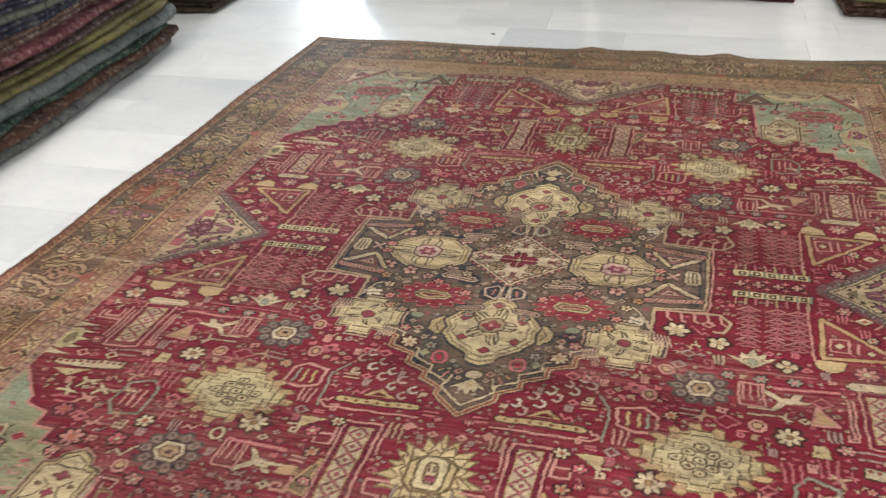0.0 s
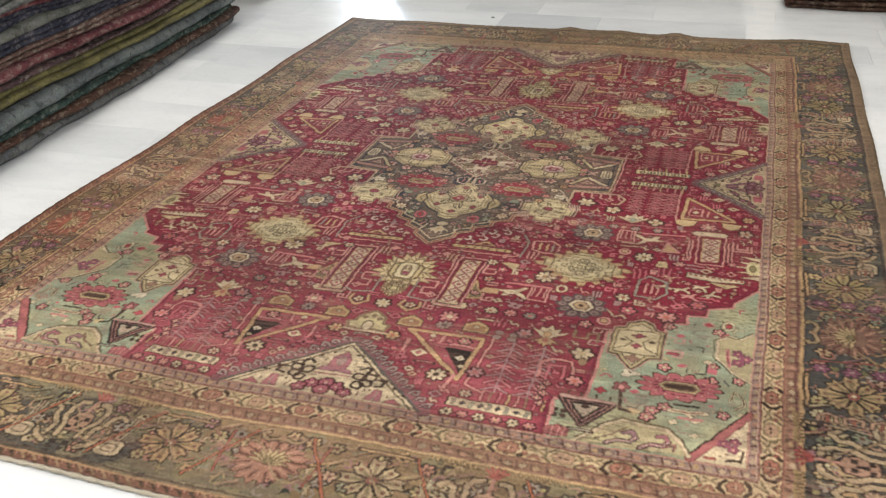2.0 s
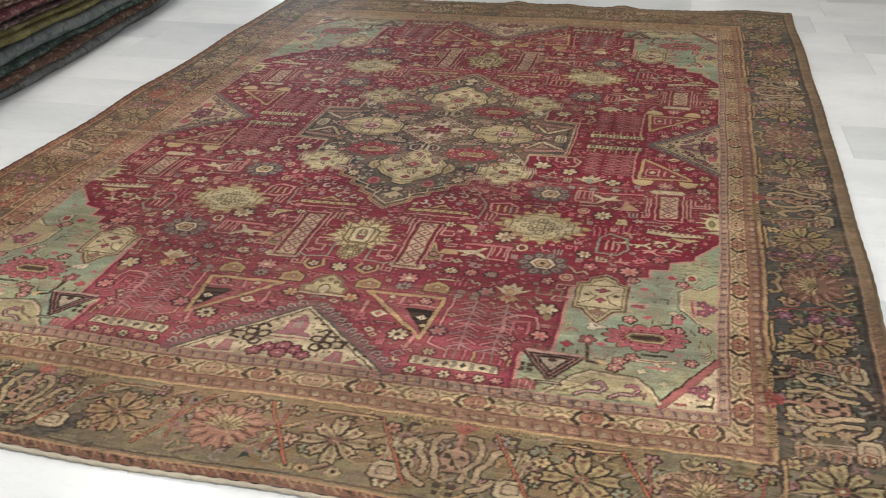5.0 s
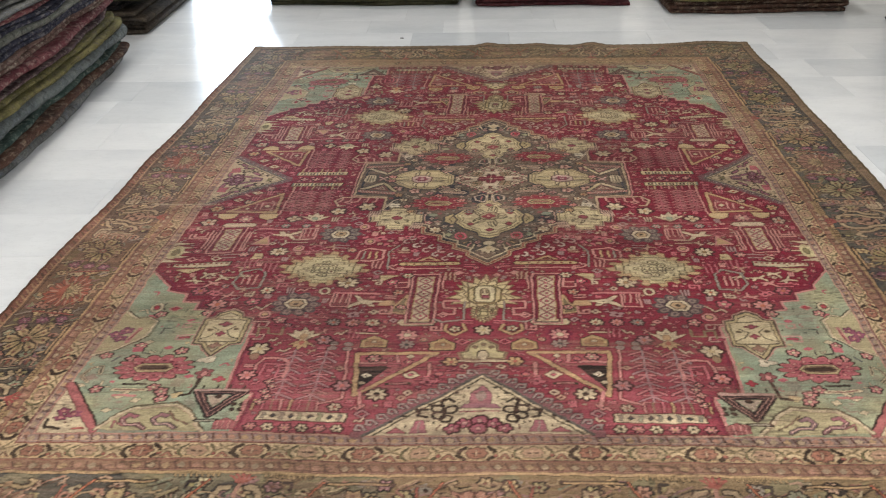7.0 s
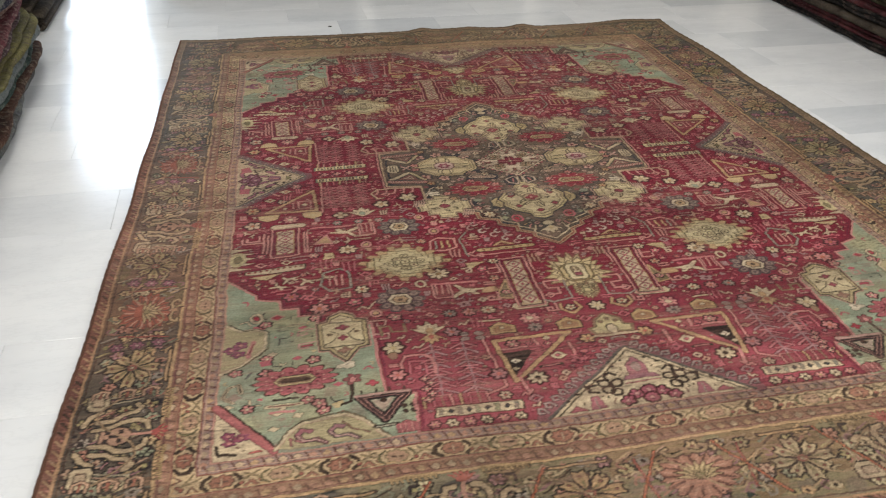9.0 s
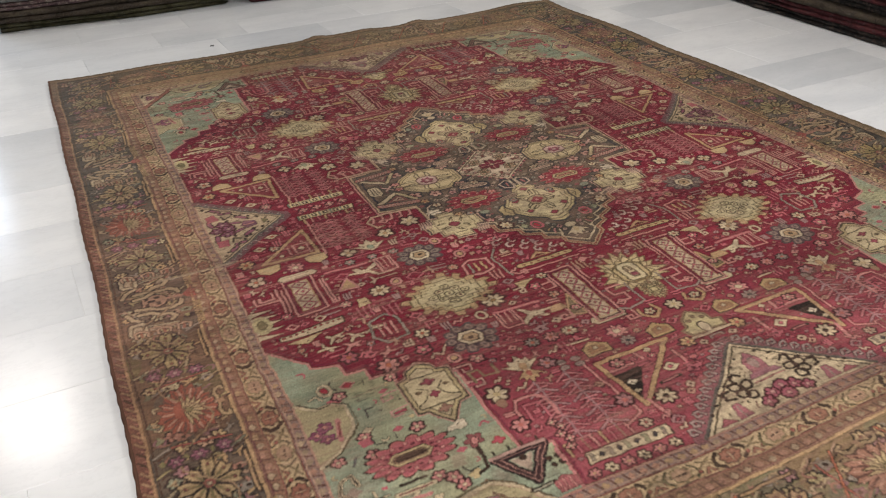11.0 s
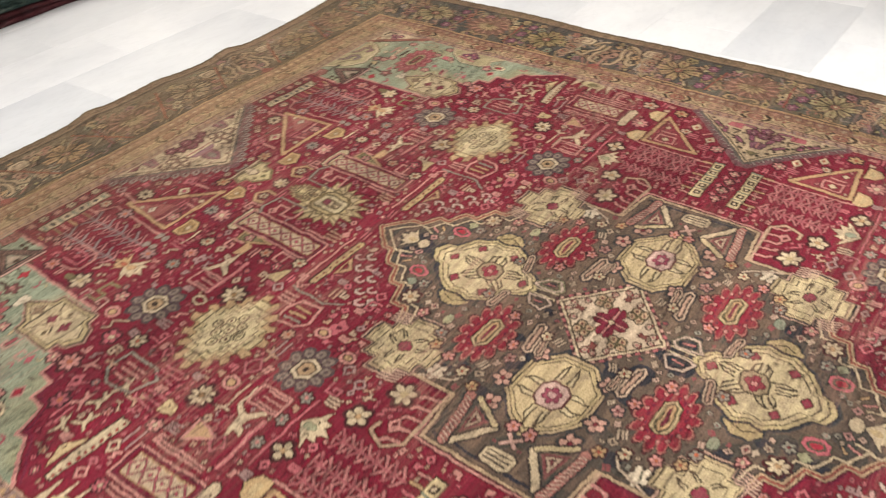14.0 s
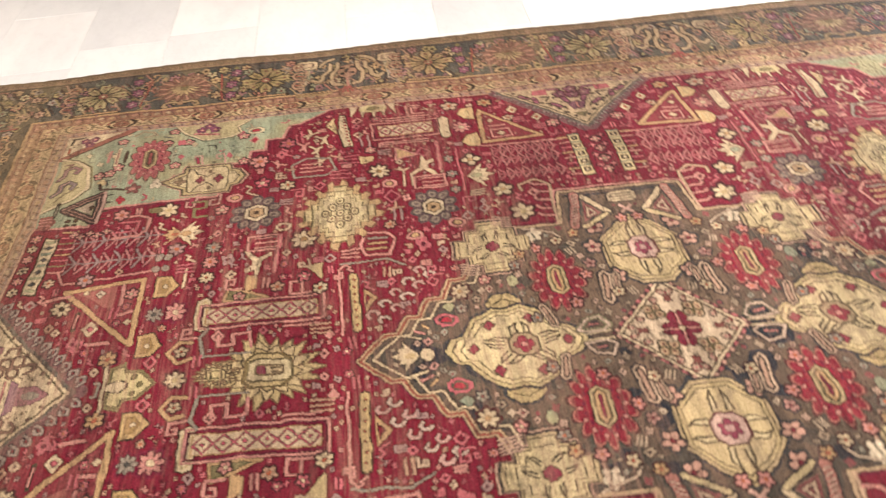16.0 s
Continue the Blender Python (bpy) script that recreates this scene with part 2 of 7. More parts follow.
def window_of(u0, u1, v0, v1):
    a, b = span(u0, u1, HU, NU)
    c, d = span(v0, v1, HV, NV)
    return (None if a >= b or c >= d else (slice(c, d), slice(a, b), UU[None, a:b], VV[c:d, None]))


def inside(poly, U, V):
    m = np.zeros(np.broadcast(U, V).shape, bool)
    x0, y0 = poly[-1]
    for x1, y1 in poly:
        if y0 != y1:
            c = ((V < y0) != (V < y1)) & (U < (x1 - x0) * (V - y0) / (y1 - y0) + x0)
            m ^= c
        x0, y0 = x1, y1
    return m


def fill(points, colour, sym=ALL):
    """A filled outline, repeated in the given mirror quarters."""
    p = np.asarray(points, float)
    for s in sym:
        q = p * s
        w = window_of(q[:, 0].min(), q[:, 0].max(), q[:, 1].min(), q[:, 1].max())
        if w:
            dye[w[0], w[1]][inside(q, w[2], w[3])] = colour


def line(points, width, colour, sym=ALL, closed=False):
    p = [tuple(a) for a in points]
    if closed:
        p.append(p[0])
    h = width / 2
    for s in sym:
        for (a, b), (c, d) in zip(p[:-1], p[1:]):
            a1, b1, c1, d1 = a * s[0], b * s[1], c * s[0], d * s[1]
            w = window_of(min(a1, c1) - h, max(a1, c1) + h, min(b1, d1) - h, max(b1, d1) + h)
            if not w:
                continue
            du, dv = c1 - a1, d1 - b1
            n = du * du + dv * dv + 1e-12
            k = np.clip(((w[2] - a1) * du + (w[3] - b1) * dv) / n, 0, 1)
            dye[w[0], w[1]][(w[2] - a1 - k * du) ** 2 + (w[3] - b1 - k * dv) ** 2 < h * h] = colour


def shape(c, points, colour, sym=ALL, scale=1.0, turn=0.0):
    ca, sa = math.cos(turn), math.sin(turn)
    fill([(c[0] + scale * (x * ca - y * sa), c[1] + scale * (x * sa + y * ca)) for x, y in points], colour, sym)


def trace(c, points, width, colour, sym=ALL, closed=True, scale=1.0, turn=0.0):
    ca, sa = math.cos(turn), math.sin(turn)
    line([(c[0] + scale * (x * ca - y * sa), c[1] + scale * (x * sa + y * ca)) for x, y in points], width, colour, sym, closed)


def lobed(ru, rv, n, depth, phase=0.0, sharp=1.0):
    """Outline of an oval with n lobes."""
    out = []
    for k in range(n * 6):
        a = math.tau * k / (n * 6)
        f = 1 + depth * (abs(math.cos(n * (a + phase) / 2)) ** sharp * 2 - 1)
        out.append((ru * f * math.cos(a), rv * f * math.sin(a)))
    return out


def octo(ru, rv, cut=0.4):
    return [(ru, rv * cut), (ru * cut, rv), (-ru * cut, rv), (-ru, rv * cut), (-ru, -rv * cut), (-ru * cut, -rv), (ru * cut, -rv), (ru, -rv * cut)]


def rect(ru, rv):
    return [(ru, rv), (-ru, rv), (-ru, -rv), (ru, -rv)]


def diamond(ru, rv):
    return [(ru, 0), (0, rv), (-ru, 0), (0, -rv)]


def stepped(ru, rv, n):
    """Outline of a diamond with n stair steps on each side."""
    q = []
    for k in range(n):
        x0, x1 = ru * (1 - k / n), ru * (1 - (k + 1) / n)
        y = rv * (k + 1) / n
        q += [(x0, y - rv / n), (x0, y)] if k else [(x0, 0), (x0, y)]
        q += [(x1, y)]
    q2 = [(-x, y) for x, y in reversed(q)]
    up = q + q2
    return up + [(x, -y) for x, y in reversed(up)]


# ---- small motifs
def flower(c, r, petal, eye, sym=ALL, n=6, ring=None):
    shape(c, lobed(r * 1.22, r * 1.08, n, 0.14), ring or (0.06, 0.014, 0.016), sym)
    for k in range(n):
        a = math.tau * k / n
        cc = (c[0] + 0.64 * r * math.cos(a), c[1] + 0.58 * r * math.sin(a))
        shape(cc, octo(r * 0.36, min(r * 0.32, 1.5 * r / n)), petal, sym, 1, a)
    shape(c, octo(r * 0.30, r * 0.28), eye, sym)


def rosette(c, r, sym=ALL, ground=(0.066, 0.042, 0.042), rim=(0.142, 0.110, 0.086), mid=(0.25, 0.165, 0.09)):
    shape(c, lobed(r * 1.26, r * 1.10, 10, 0.12), ground, sym)
    for k in range(10):
        a = math.tau * k / 10
        q = (c[0] + r * 0.98 * math.cos(a), c[1] + r * 0.85 * math.sin(a))
        shape(q, octo(r * 0.24, r * 0.20), rim, sym, 1, a)
        shape(q, octo(r * 0.10, r * 0.08), (0.085, 0.060, 0.055), sym, 1, a)
    eye = [(1, 0), (0.55, 0.92), (-0.55, 0.92), (-1, 0), (-0.55, -0.92), (0.55, -0.92)]
    for f, col in ((0.72, BROWN), (0.65, (0.37, 0.295, 0.195)), (0.46, (0.12, 0.075, 0.04)), (0.38, mid), (0.15, BROWN)):
        shape(c, [(x * r * f, y * r * f * 0.86) for x, y in eye], col, sym)


def bird(c, s, colour, sym=ALL, turn=0.0):
    for pts in ([(-1, 0), (0.2, 0.25), (0.3, -0.2)], [(0, 0), (1, 0.7), (1.05, 0.45), (0.3, -0.15)], [(0, 0.1), (0.6, -0.6), (0.85, -0.62), (0.35, 0.15)], [(-0.3, 0.1), (-0.5, 0.55), (-0.2, 0.55), (0.05, 0.15)]):
        shape(c, pts, colour, sym, s, turn)


def hook(c, s, colour, sym=ALL, turn=0.0, width=0.007):
    trace(c, [(-1, -1), (-1, 0.7), (0.6, 0.7), (0.6, -0.2), (-0.2, -0.2), (-0.2, 0.2)], width, colour, sym, False, s, turn)


def comb_box(c, ru, rv, sym=ALL, colour=PINK):
    trace(c, rect(ru, rv), 0.006, colour, sym)
    n = max(3, int(ru / 0.008))
    for k in range(n):
        x = -ru + 2 * ru * (k + 0.5) / n
        trace(c, [(x, -rv), (x, rv * 0.5)], 0.005, colour, sym, False)


def tulip(c, s, colour, sym=ALL, turn=0.0, eye=RED):
    for k in (-1.1, -0.55, 0, 0.55, 1.1):
        shape((c[0], c[1]), [(0, -0.5), (0.28 + k * 0.5, 0.45 - abs(k) * 0.25), (k, 1 - abs(k) * 0.55), (-0.28 + k * 0.5, 0.45 - abs(k) * 0.25)], colour, sym, s, turn)
    shape(c, octo(0.22, 0.3), eye, sym, s, turn)


def trees(c, w, h, n, sym=ALL, a=(0.175, 0.120, 0.115), b=(0.265, 0.105, 0.100)):
    """A column of nested chevrons."""
    for k in range(n):
        y = c[1] - h / 2 + h * (k + 0.5) / n
        col = a if k % 2 else b
        line([(c[0] - w / 2, y + h / n * 0.45), (c[0], y - h / n * 0.30), (c[0] + w / 2, y + h / n * 0.45)], 0.0065, col, sym)
        line([(c[0] - w * 0.3, y + h / n * 0.55), (c[0] + w * 0.3, y + h / n * 0.55)], 0.005, b, sym)
    line([(c[0], c[1] - h / 2), (c[0], c[1] + h / 2)], 0.006, a, sym)


def diamonds_band(c, ru, rv, n, sym=ALL, ground=(0.335, 0.250, 0.165), mark=ROSE, edge=TAN):
    """A long upright band of lozenges with side lines."""
    for k, col in ((1.75, PINK), (1.45, WINE)):
        trace(c, rect(ru * k, rv + (k - 1) * ru), 0.006, col, sym)
    shape(c, rect(ru * 1.15, rv * 1.02), edge, sym)
    shape(c, rect(ru, rv), ground, sym)
    for k in range(n):
        y = c[1] - rv + 2 * rv * (k + 0.5) / n
        trace((c[0], y), diamond(ru * 0.95, rv / n), 0.006, mark, sym)
        shape((c[0], y), diamond(ru * 0.3, rv / n * 0.35), mark, sym)


def dashed_bar(a, b, width, sym=ALL, ground=CREAM, mark=BROWN, n=6):
    a, b = np.array(a, float), np.array(b, float)
    line([a, b], width + 0.008, BROWN, sym)
    line([a, b], width, ground, sym)
    for k in range(n):
        p = a + (b - a) * (k + 0.5) / n
        shape(p, diamond(width * 0.32, width * 0.32), mark, sym)


def lobed_lozenge(c, ru, rv, sym, ground=(0.165, 0.016, 0.026), core=TAN):
    shape(c, lobed(ru * 1.10, rv * 1.12, 14, 0.13), (0.07, 0.02, 0.02), sym)
    shape(c, lobed(ru * 1.03, rv * 1.04, 14, 0.13), (0.24, 0.085, 0.070), sym)
    shape(c, lobed(ru * 0.97, rv * 0.97, 14, 0.13), ground, sym)
    for k in range(14):
        a = math.tau * (k + 0.5) / 14
        shape((c[0] + ru * 0.80 * math.cos(a), c[1] + rv * 0.80 * math.sin(a)), octo(0.005, 0.004), PINK, sym)
        shape((c[0] + ru * 0.66 * math.cos(a + 0.2), c[1] + rv * 0.66 * math.sin(a + 0.2)), octo(0.006, 0.003), WINE, sym)
    hx = [(1, 0), (0.7, 1), (-0.7, 1), (-1, 0), (-0.7, -1), (0.7, -1)]
    for f, g, col in ((0.60, 0.42, BROWN), (0.57, 0.37, (0.30, 0.23, 0.12)), (0.50, 0.27, OLIVE), (0.44, 0.18, core), (0.36, 0.08, (0.16, 0.04, 0.04))):
        shape(c, [(x * ru * f, y * rv * g) for x, y in hx], col, sym)


# ---- grounds: outer guard, main border, guards, minor border, field
def frame_fill(du, dv, colour):
    fill([(du, dv), (-du, dv), (-du, -dv), (du, -dv)], colour, ((1, 1),))


def frame_line(du, dv, width, colour):
    line([(du, dv), (-du, dv), (-du, -dv), (du, -dv)], width, colour, ((1, 1),), True)


frame_fill(HU, HV, (0.118, 0.048, 0.034))
GU, GV = 1.465, 1.968           # outer guard's inner edge
BU, BV = 1.245, 1.715           # main border's inner edge
CU, CV = 1.205, 1.670           # guard
DU, DV = 1.150, 1.610           # minor border
FU, FV = 1.118, 1.575           # field
frame_fill(GU, GV, SMOKE)
# main border ground: dyes of several lots, from slate to brown and madder
lot = np.sin(UU[None, :] * 2.1 + 1.3) + np.sin(VV[:, None] * 3.3 + UU[None, :] * 1.7) + 0.7 * np.sin(VV[:, None] * 7.1 + 0.5)
mask = (np.abs(UU)[None, :] < GU) & (np.abs(VV)[:, None] < GV)
fine = 0.9 * np.sin(UU[None, :] * 19 + VV[:, None] * 7) * np.sin(VV[:, None] * 23 + 1) + 0.5 * np.sin(UU[None, :] * 41 - VV[:, None] * 37)
lot = lot + fine
for lo, hi, col in ((-9, -0.6, (0.052, 0.050, 0.044)), (-0.6, 0.5, (0.072, 0.066, 0.052)), (0.5, 1.3, (0.098, 0.084, 0.050)), (1.3, 9, (0.100, 0.076, 0.048))):
    dye[mask & (lot >= lo) & (lot < hi)] = col
end = mask & (VV[:, None] < -1.70)
dye[end] = dye[end] * 0.75 + np.array((0.058, 0.044, 0.020), np.float32)
dye[end & (lot < -0.9)] = (0.044, 0.042, 0.038)
dye[end & (lot > 1.2)] = (0.150, 0.098, 0.050)
head = mask & (VV[:, None] > 1.70)
dye[head] = (0.054, 0.048, 0.034)
dye[head & (lot > 0.6)] = (0.105, 0.080, 0.050)
side = mask & (UU[None, :] < -1.2)
dye[side & (VV[:, None] > 0.40 + 0.03 * np.sin(UU[None, :] * 60))] = (0.038, 0.036, 0.033)
low = side & (VV[:, None] <= 0.40 + 0.03 * np.sin(UU[None, :] * 60)) & (VV[:, None] > -1.62)
for lo, hi, col in ((-9, -0.4, (0.076, 0.058, 0.042)), (-0.4, 0.8, (0.112, 0.066, 0.040)), (0.8, 9, (0.098, 0.076, 0.036))):
    dye[low & (lot >= lo) & (lot < hi)] = col
east = mask & (UU[None, :] > 1.2) & (VV[:, None] > -0.7)
dye[east & (lot > 0.2)] = (0.098, 0.080, 0.048)
frame_fill(BU, BV, (0.185, 0.098, 0.062))
frame_fill(CU, CV, (0.33, 0.235, 0.135))
frame_fill(DU, DV, (0.180, 0.118, 0.098))
frame_fill(FU, FV, RED)


def along(step, half):
    n = int(round(2 * half / step))
    return [-half + 2 * half * (k + 0.5) / n for k in range(n)]


# outer guard: slanting S marks; inner guards: small reciprocal teeth
E2 = ((1, 1), (1, -1))
W2 = ((1, 1), (-1, 1))
for v in along(0.034, HV - 0.03):
    line([(1.474, v - 0.010), (1.492, v + 0.010)], 0.007, (0.19, 0.115, 0.065) if rng.random() < 0.6 else BROWN, W2)
    line([(1.470, v + 0.008), (1.480, v + 0.012)], 0.005, (0.22, 0.10, 0.07), W2)
for u in along(0.034, HU - 0.03):
    line([(u - 0.010, 1.975), (u + 0.010, 1.992)], 0.007, (0.19, 0.115, 0.065) if rng.random() < 0.6 else BROWN, E2)
    line([(u + 0.008, 1.974), (u + 0.014, 1.982)], 0.005, (0.22, 0.10, 0.07), E2)
frame_line(GU + 0.004, GV + 0.004, 0.007, (0.24, 0.14, 0.075))
frame_line(GU - 0.008, GV - 0.008, 0.005, BROWN)
for inner, outer, s in ((CU, BU, 0.036), (FU, DU, 0.034)):
    mid = (inner + outer) / 2
    vmid = (CV + BV) / 2 if inner == CU else (FV + DV) / 2
    for v in along(s, vmid):
        shape((mid, v), diamond(0.011, 0.012), ((0.25, 0.13, 0.09), (0.26, 0.165, 0.09), (0.22, 0.155, 0.10), (0.29, 0.205, 0.13))[rng.integers(4)], W2)
        line([(mid - 0.012, v - s / 2), (mid + 0.012, v - s / 2 + 0.008)], 0.005, (0.12, 0.055, 0.04), W2)
    for u in along(s, mid):
        shape((u, vmid), diamond(0.012, 0.011), ((0.25, 0.13, 0.09), (0.26, 0.165, 0.09), (0.22, 0.155, 0.10), (0.29, 0.205, 0.13))[rng.integers(4)], E2)
        line([(u - s / 2, vmid - 0.012), (u - s / 2 + 0.008, vmid + 0.012)], 0.005, (0.12, 0.055, 0.04), E2)
for du, dv, col, w in ((BU, BV, TAN, 0.009), (BU - 0.011, BV - 0.012, (0.12, 0.05, 0.04), 0.004), (CU, CV, (0.17, 0.07, 0.05), 0.005), (CU - 0.007, CV - 0.008, TAN, 0.004), (DU, DV, (0.17, 0.07, 0.05), 0.005), (DU - 0.008, DV - 0.009, (0.28, 0.17, 0.12), 0.004), (FU, FV, (0.29, 0.17, 0.12), 0.006)):
    frame_line(du, dv, w, col)

# minor border: red rosettes between dark brackets on a cream ground, with leaves
MU, MV = (CU + DU) / 2, (CV + DV) / 2


def minor(c, along_v, strong, sym):
    def p(x, y):
        return (y, x) if along_v else (x, y)
    ring = (0.19, 0.080, 0.052) if strong else (0.25, 0.150, 0.095)
    shape(c, [p(*q) for q in lobed(0.028, 0.022, 8, 0.10)], (0.13, 0.065, 0.042) if strong else (0.20, 0.145, 0.075), sym)
    shape(c, [p(*q) for q in lobed(0.024, 0.018, 8, 0.10)], ring, sym)
    trace(c, [p(-0.012, 0), p(0.012, 0)], 0.0045, (0.10, 0.045, 0.035), sym, False)
    trace(c, [p(0, -0.010), p(0, 0.010)], 0.0045, (0.30, 0.19, 0.12), sym, False)
    for d in (-1, 1):
        col = BROWN if strong else OLIVE
        trace(c, [p(d * 0.030, 0.022), p(d * 0.045, 0.010), p(d * 0.042, -0.008), p(d * 0.028, -0.020)], 0.011 if strong else 0.006, col, sym, False)
        shape(c, [p(d * 0.060, -0.016), p(d * 0.085, 0.018), p(d * 0.070, -0.002)], (0.225, 0.185, 0.12) if strong else (0.20, 0.185, 0.115), sym)
        trace(c, [p(d * 0.05, -0.02), p(d * 0.095, 0.004)], 0.005, (0.21, 0.15, 0.08), sym, False)
        trace(c, [p(d * 0.052, 0.022), p(d * 0.066, 0.006), p(d * 0.078, 0.022)], 0.005, (0.22, 0.10, 0.065), sym, False)
        shape(c, [p(d * 0.090 + x, 0.010 + y) for x, y in octo(0.006, 0.006)], (0.20, 0.07, 0.05), sym)


for k, v in enumerate(along(0.135, MV - 0.02)):
    minor((MU, v), True, k % 2 == 0, W2)
for k, u in enumerate(along(0.135, MU - 0.02)):
    minor((u, MV), False, k % 2 == 0, E2)


# ---- main border motifs
def turned(c, along_v):
    def put(x, y):
        return (c[0] + (y if along_v else x), c[1] + (x if along_v else y))
    return put


def star_flower(c, along_v, sym, petal):
    p = turned(c, along_v)
    pale = tuple(x * 0.92 for x in petal)
    for k in range(8):
        a = math.tau * k / 8 + 0.06
        r = 0.086 if k % 2 == 0 else 0.074
        def kite(f, w):
            out = []
            for x, y in ((0.18, 0), (0.62, w), (0.98, w * 0.85), (0.86, 0), (0.98, -w * 0.85), (0.62, -w)):
                out.append((r * f * (x * math.cos(a) - y * math.sin(a)), r * f * 0.86 * (x * math.sin(a) + y * math.cos(a))))
            return out
        line([p(*q) for q in kite(1.0, 0.21)], 0.010, (0.034, 0.022, 0.016), sym, True)
        fill([p(*q) for q in kite(1.0, 0.21)], pale, sym)
        fill([p(x * 0.8, y * 0.8) for x, y in kite(1.0, 0.09)], tuple(x * 0.62 for x in petal), sym)
        tip = (0.74 * r * math.cos(a), 0.74 * r * 0.86 * math.sin(a))
        fill([p(tip[0] + x, tip[1] + y) for x, y in octo(0.006, 0.005)], (0.14, 0.06, 0.04), sym)
        line([p(0, 0), p(tip[0] * 0.7, tip[1] * 0.7)], 0.004, OLIVE, sym)
    fill([p(*q) for q in octo(0.014, 0.012)], (0.17, 0.06, 0.045), sym)
    fill([p(*q) for q in octo(0.006, 0.005)], CREAM, sym)
    line([p(-0.075, 0.094), p(0.075, 0.094)], 0.013, BROWN, sym)
    line([p(-0.068, 0.094), p(0.068, 0.094)], 0.006, TAN, sym)


def blossom(c, along_v, sym, flesh=(0.215, 0.092, 0.068)):
    p = turned(c, along_v)
    ring = []
    for k in range(72):
        a = math.tau * k / 72
        r = 1.0 + (0.13 if k % 4 == 0 else -0.10 if k % 4 == 2 else 0.0) + 0.08 * math.sin(3 * a + 1)
        ring.append((0.088 * r * math.cos(a), 0.068 * r * math.sin(a)))
    for f, col in ((1.06, (0.10, 0.045, 0.032)), (1.0, flesh)):
        fill([p(x * f, y * f) for x, y in ring], col, sym)
    for k in range(26):
        a = math.tau * (k + 0.5) / 26
        line([p(0.050 * math.cos(a), 0.040 * math.sin(a)), p(0.084 * math.cos(a), 0.064 * math.sin(a))], 0.0065, (0.29, 0.150, 0.105) if k % 2 else (0.10, 0.040, 0.030), sym)
    for k in range(9):
        a = math.pi * (k - 0.5) / 7.5
        quad = [(0, -0.014), (0.036 * math.cos(a - 0.16), 0.030 * math.sin(a - 0.16)), (0.060 * math.cos(a), 0.046 * math.sin(a)), (0.034 * math.cos(a + 0.16), 0.030 * math.sin(a + 0.16))]
        line([p(*q) for q in quad], 0.006, (0.13, 0.06, 0.035), sym, True)
        fill([p(*q) for q in quad], (0.31, 0.225, 0.115), sym)
    fill([p(*q) for q in octo(0.012, 0.009)], OLIVE, sym)
    for d in (-1, 1):
        horn = [p(d * 0.012, 0.078), p(d * 0.034, 0.072), p(d * 0.052, 0.078), p(d * 0.058, 0.092), p(d * 0.046, 0.096)]
        line(horn, 0.016, BROWN, sym)
        line(horn, 0.009, (0.25, 0.175, 0.095), sym)
        line([p(d * 0.135, 0.08), p(d * 0.118, -0.06)], 0.009, BROWN, sym)
        line([p(d * 0.135, 0.08), p(d * 0.118, -0.06)], 0.005, (0.21, 0.06, 0.045), sym)
        fill([p(d * 0.085 + x, -0.084 + y) for x, y in ((0, 0.014), (0.016, -0.006), (0.004, -0.004), (-0.012, -0.014), (-0.008, 0.002))], (0.03, 0.04, 0.03), sym)
    fill([p(*q) for q in ((-0.010, 0.074), (0.010, 0.074), (0.007, 0.092), (-0.007, 0.092))], (0.22, 0.13, 0.075), sym)


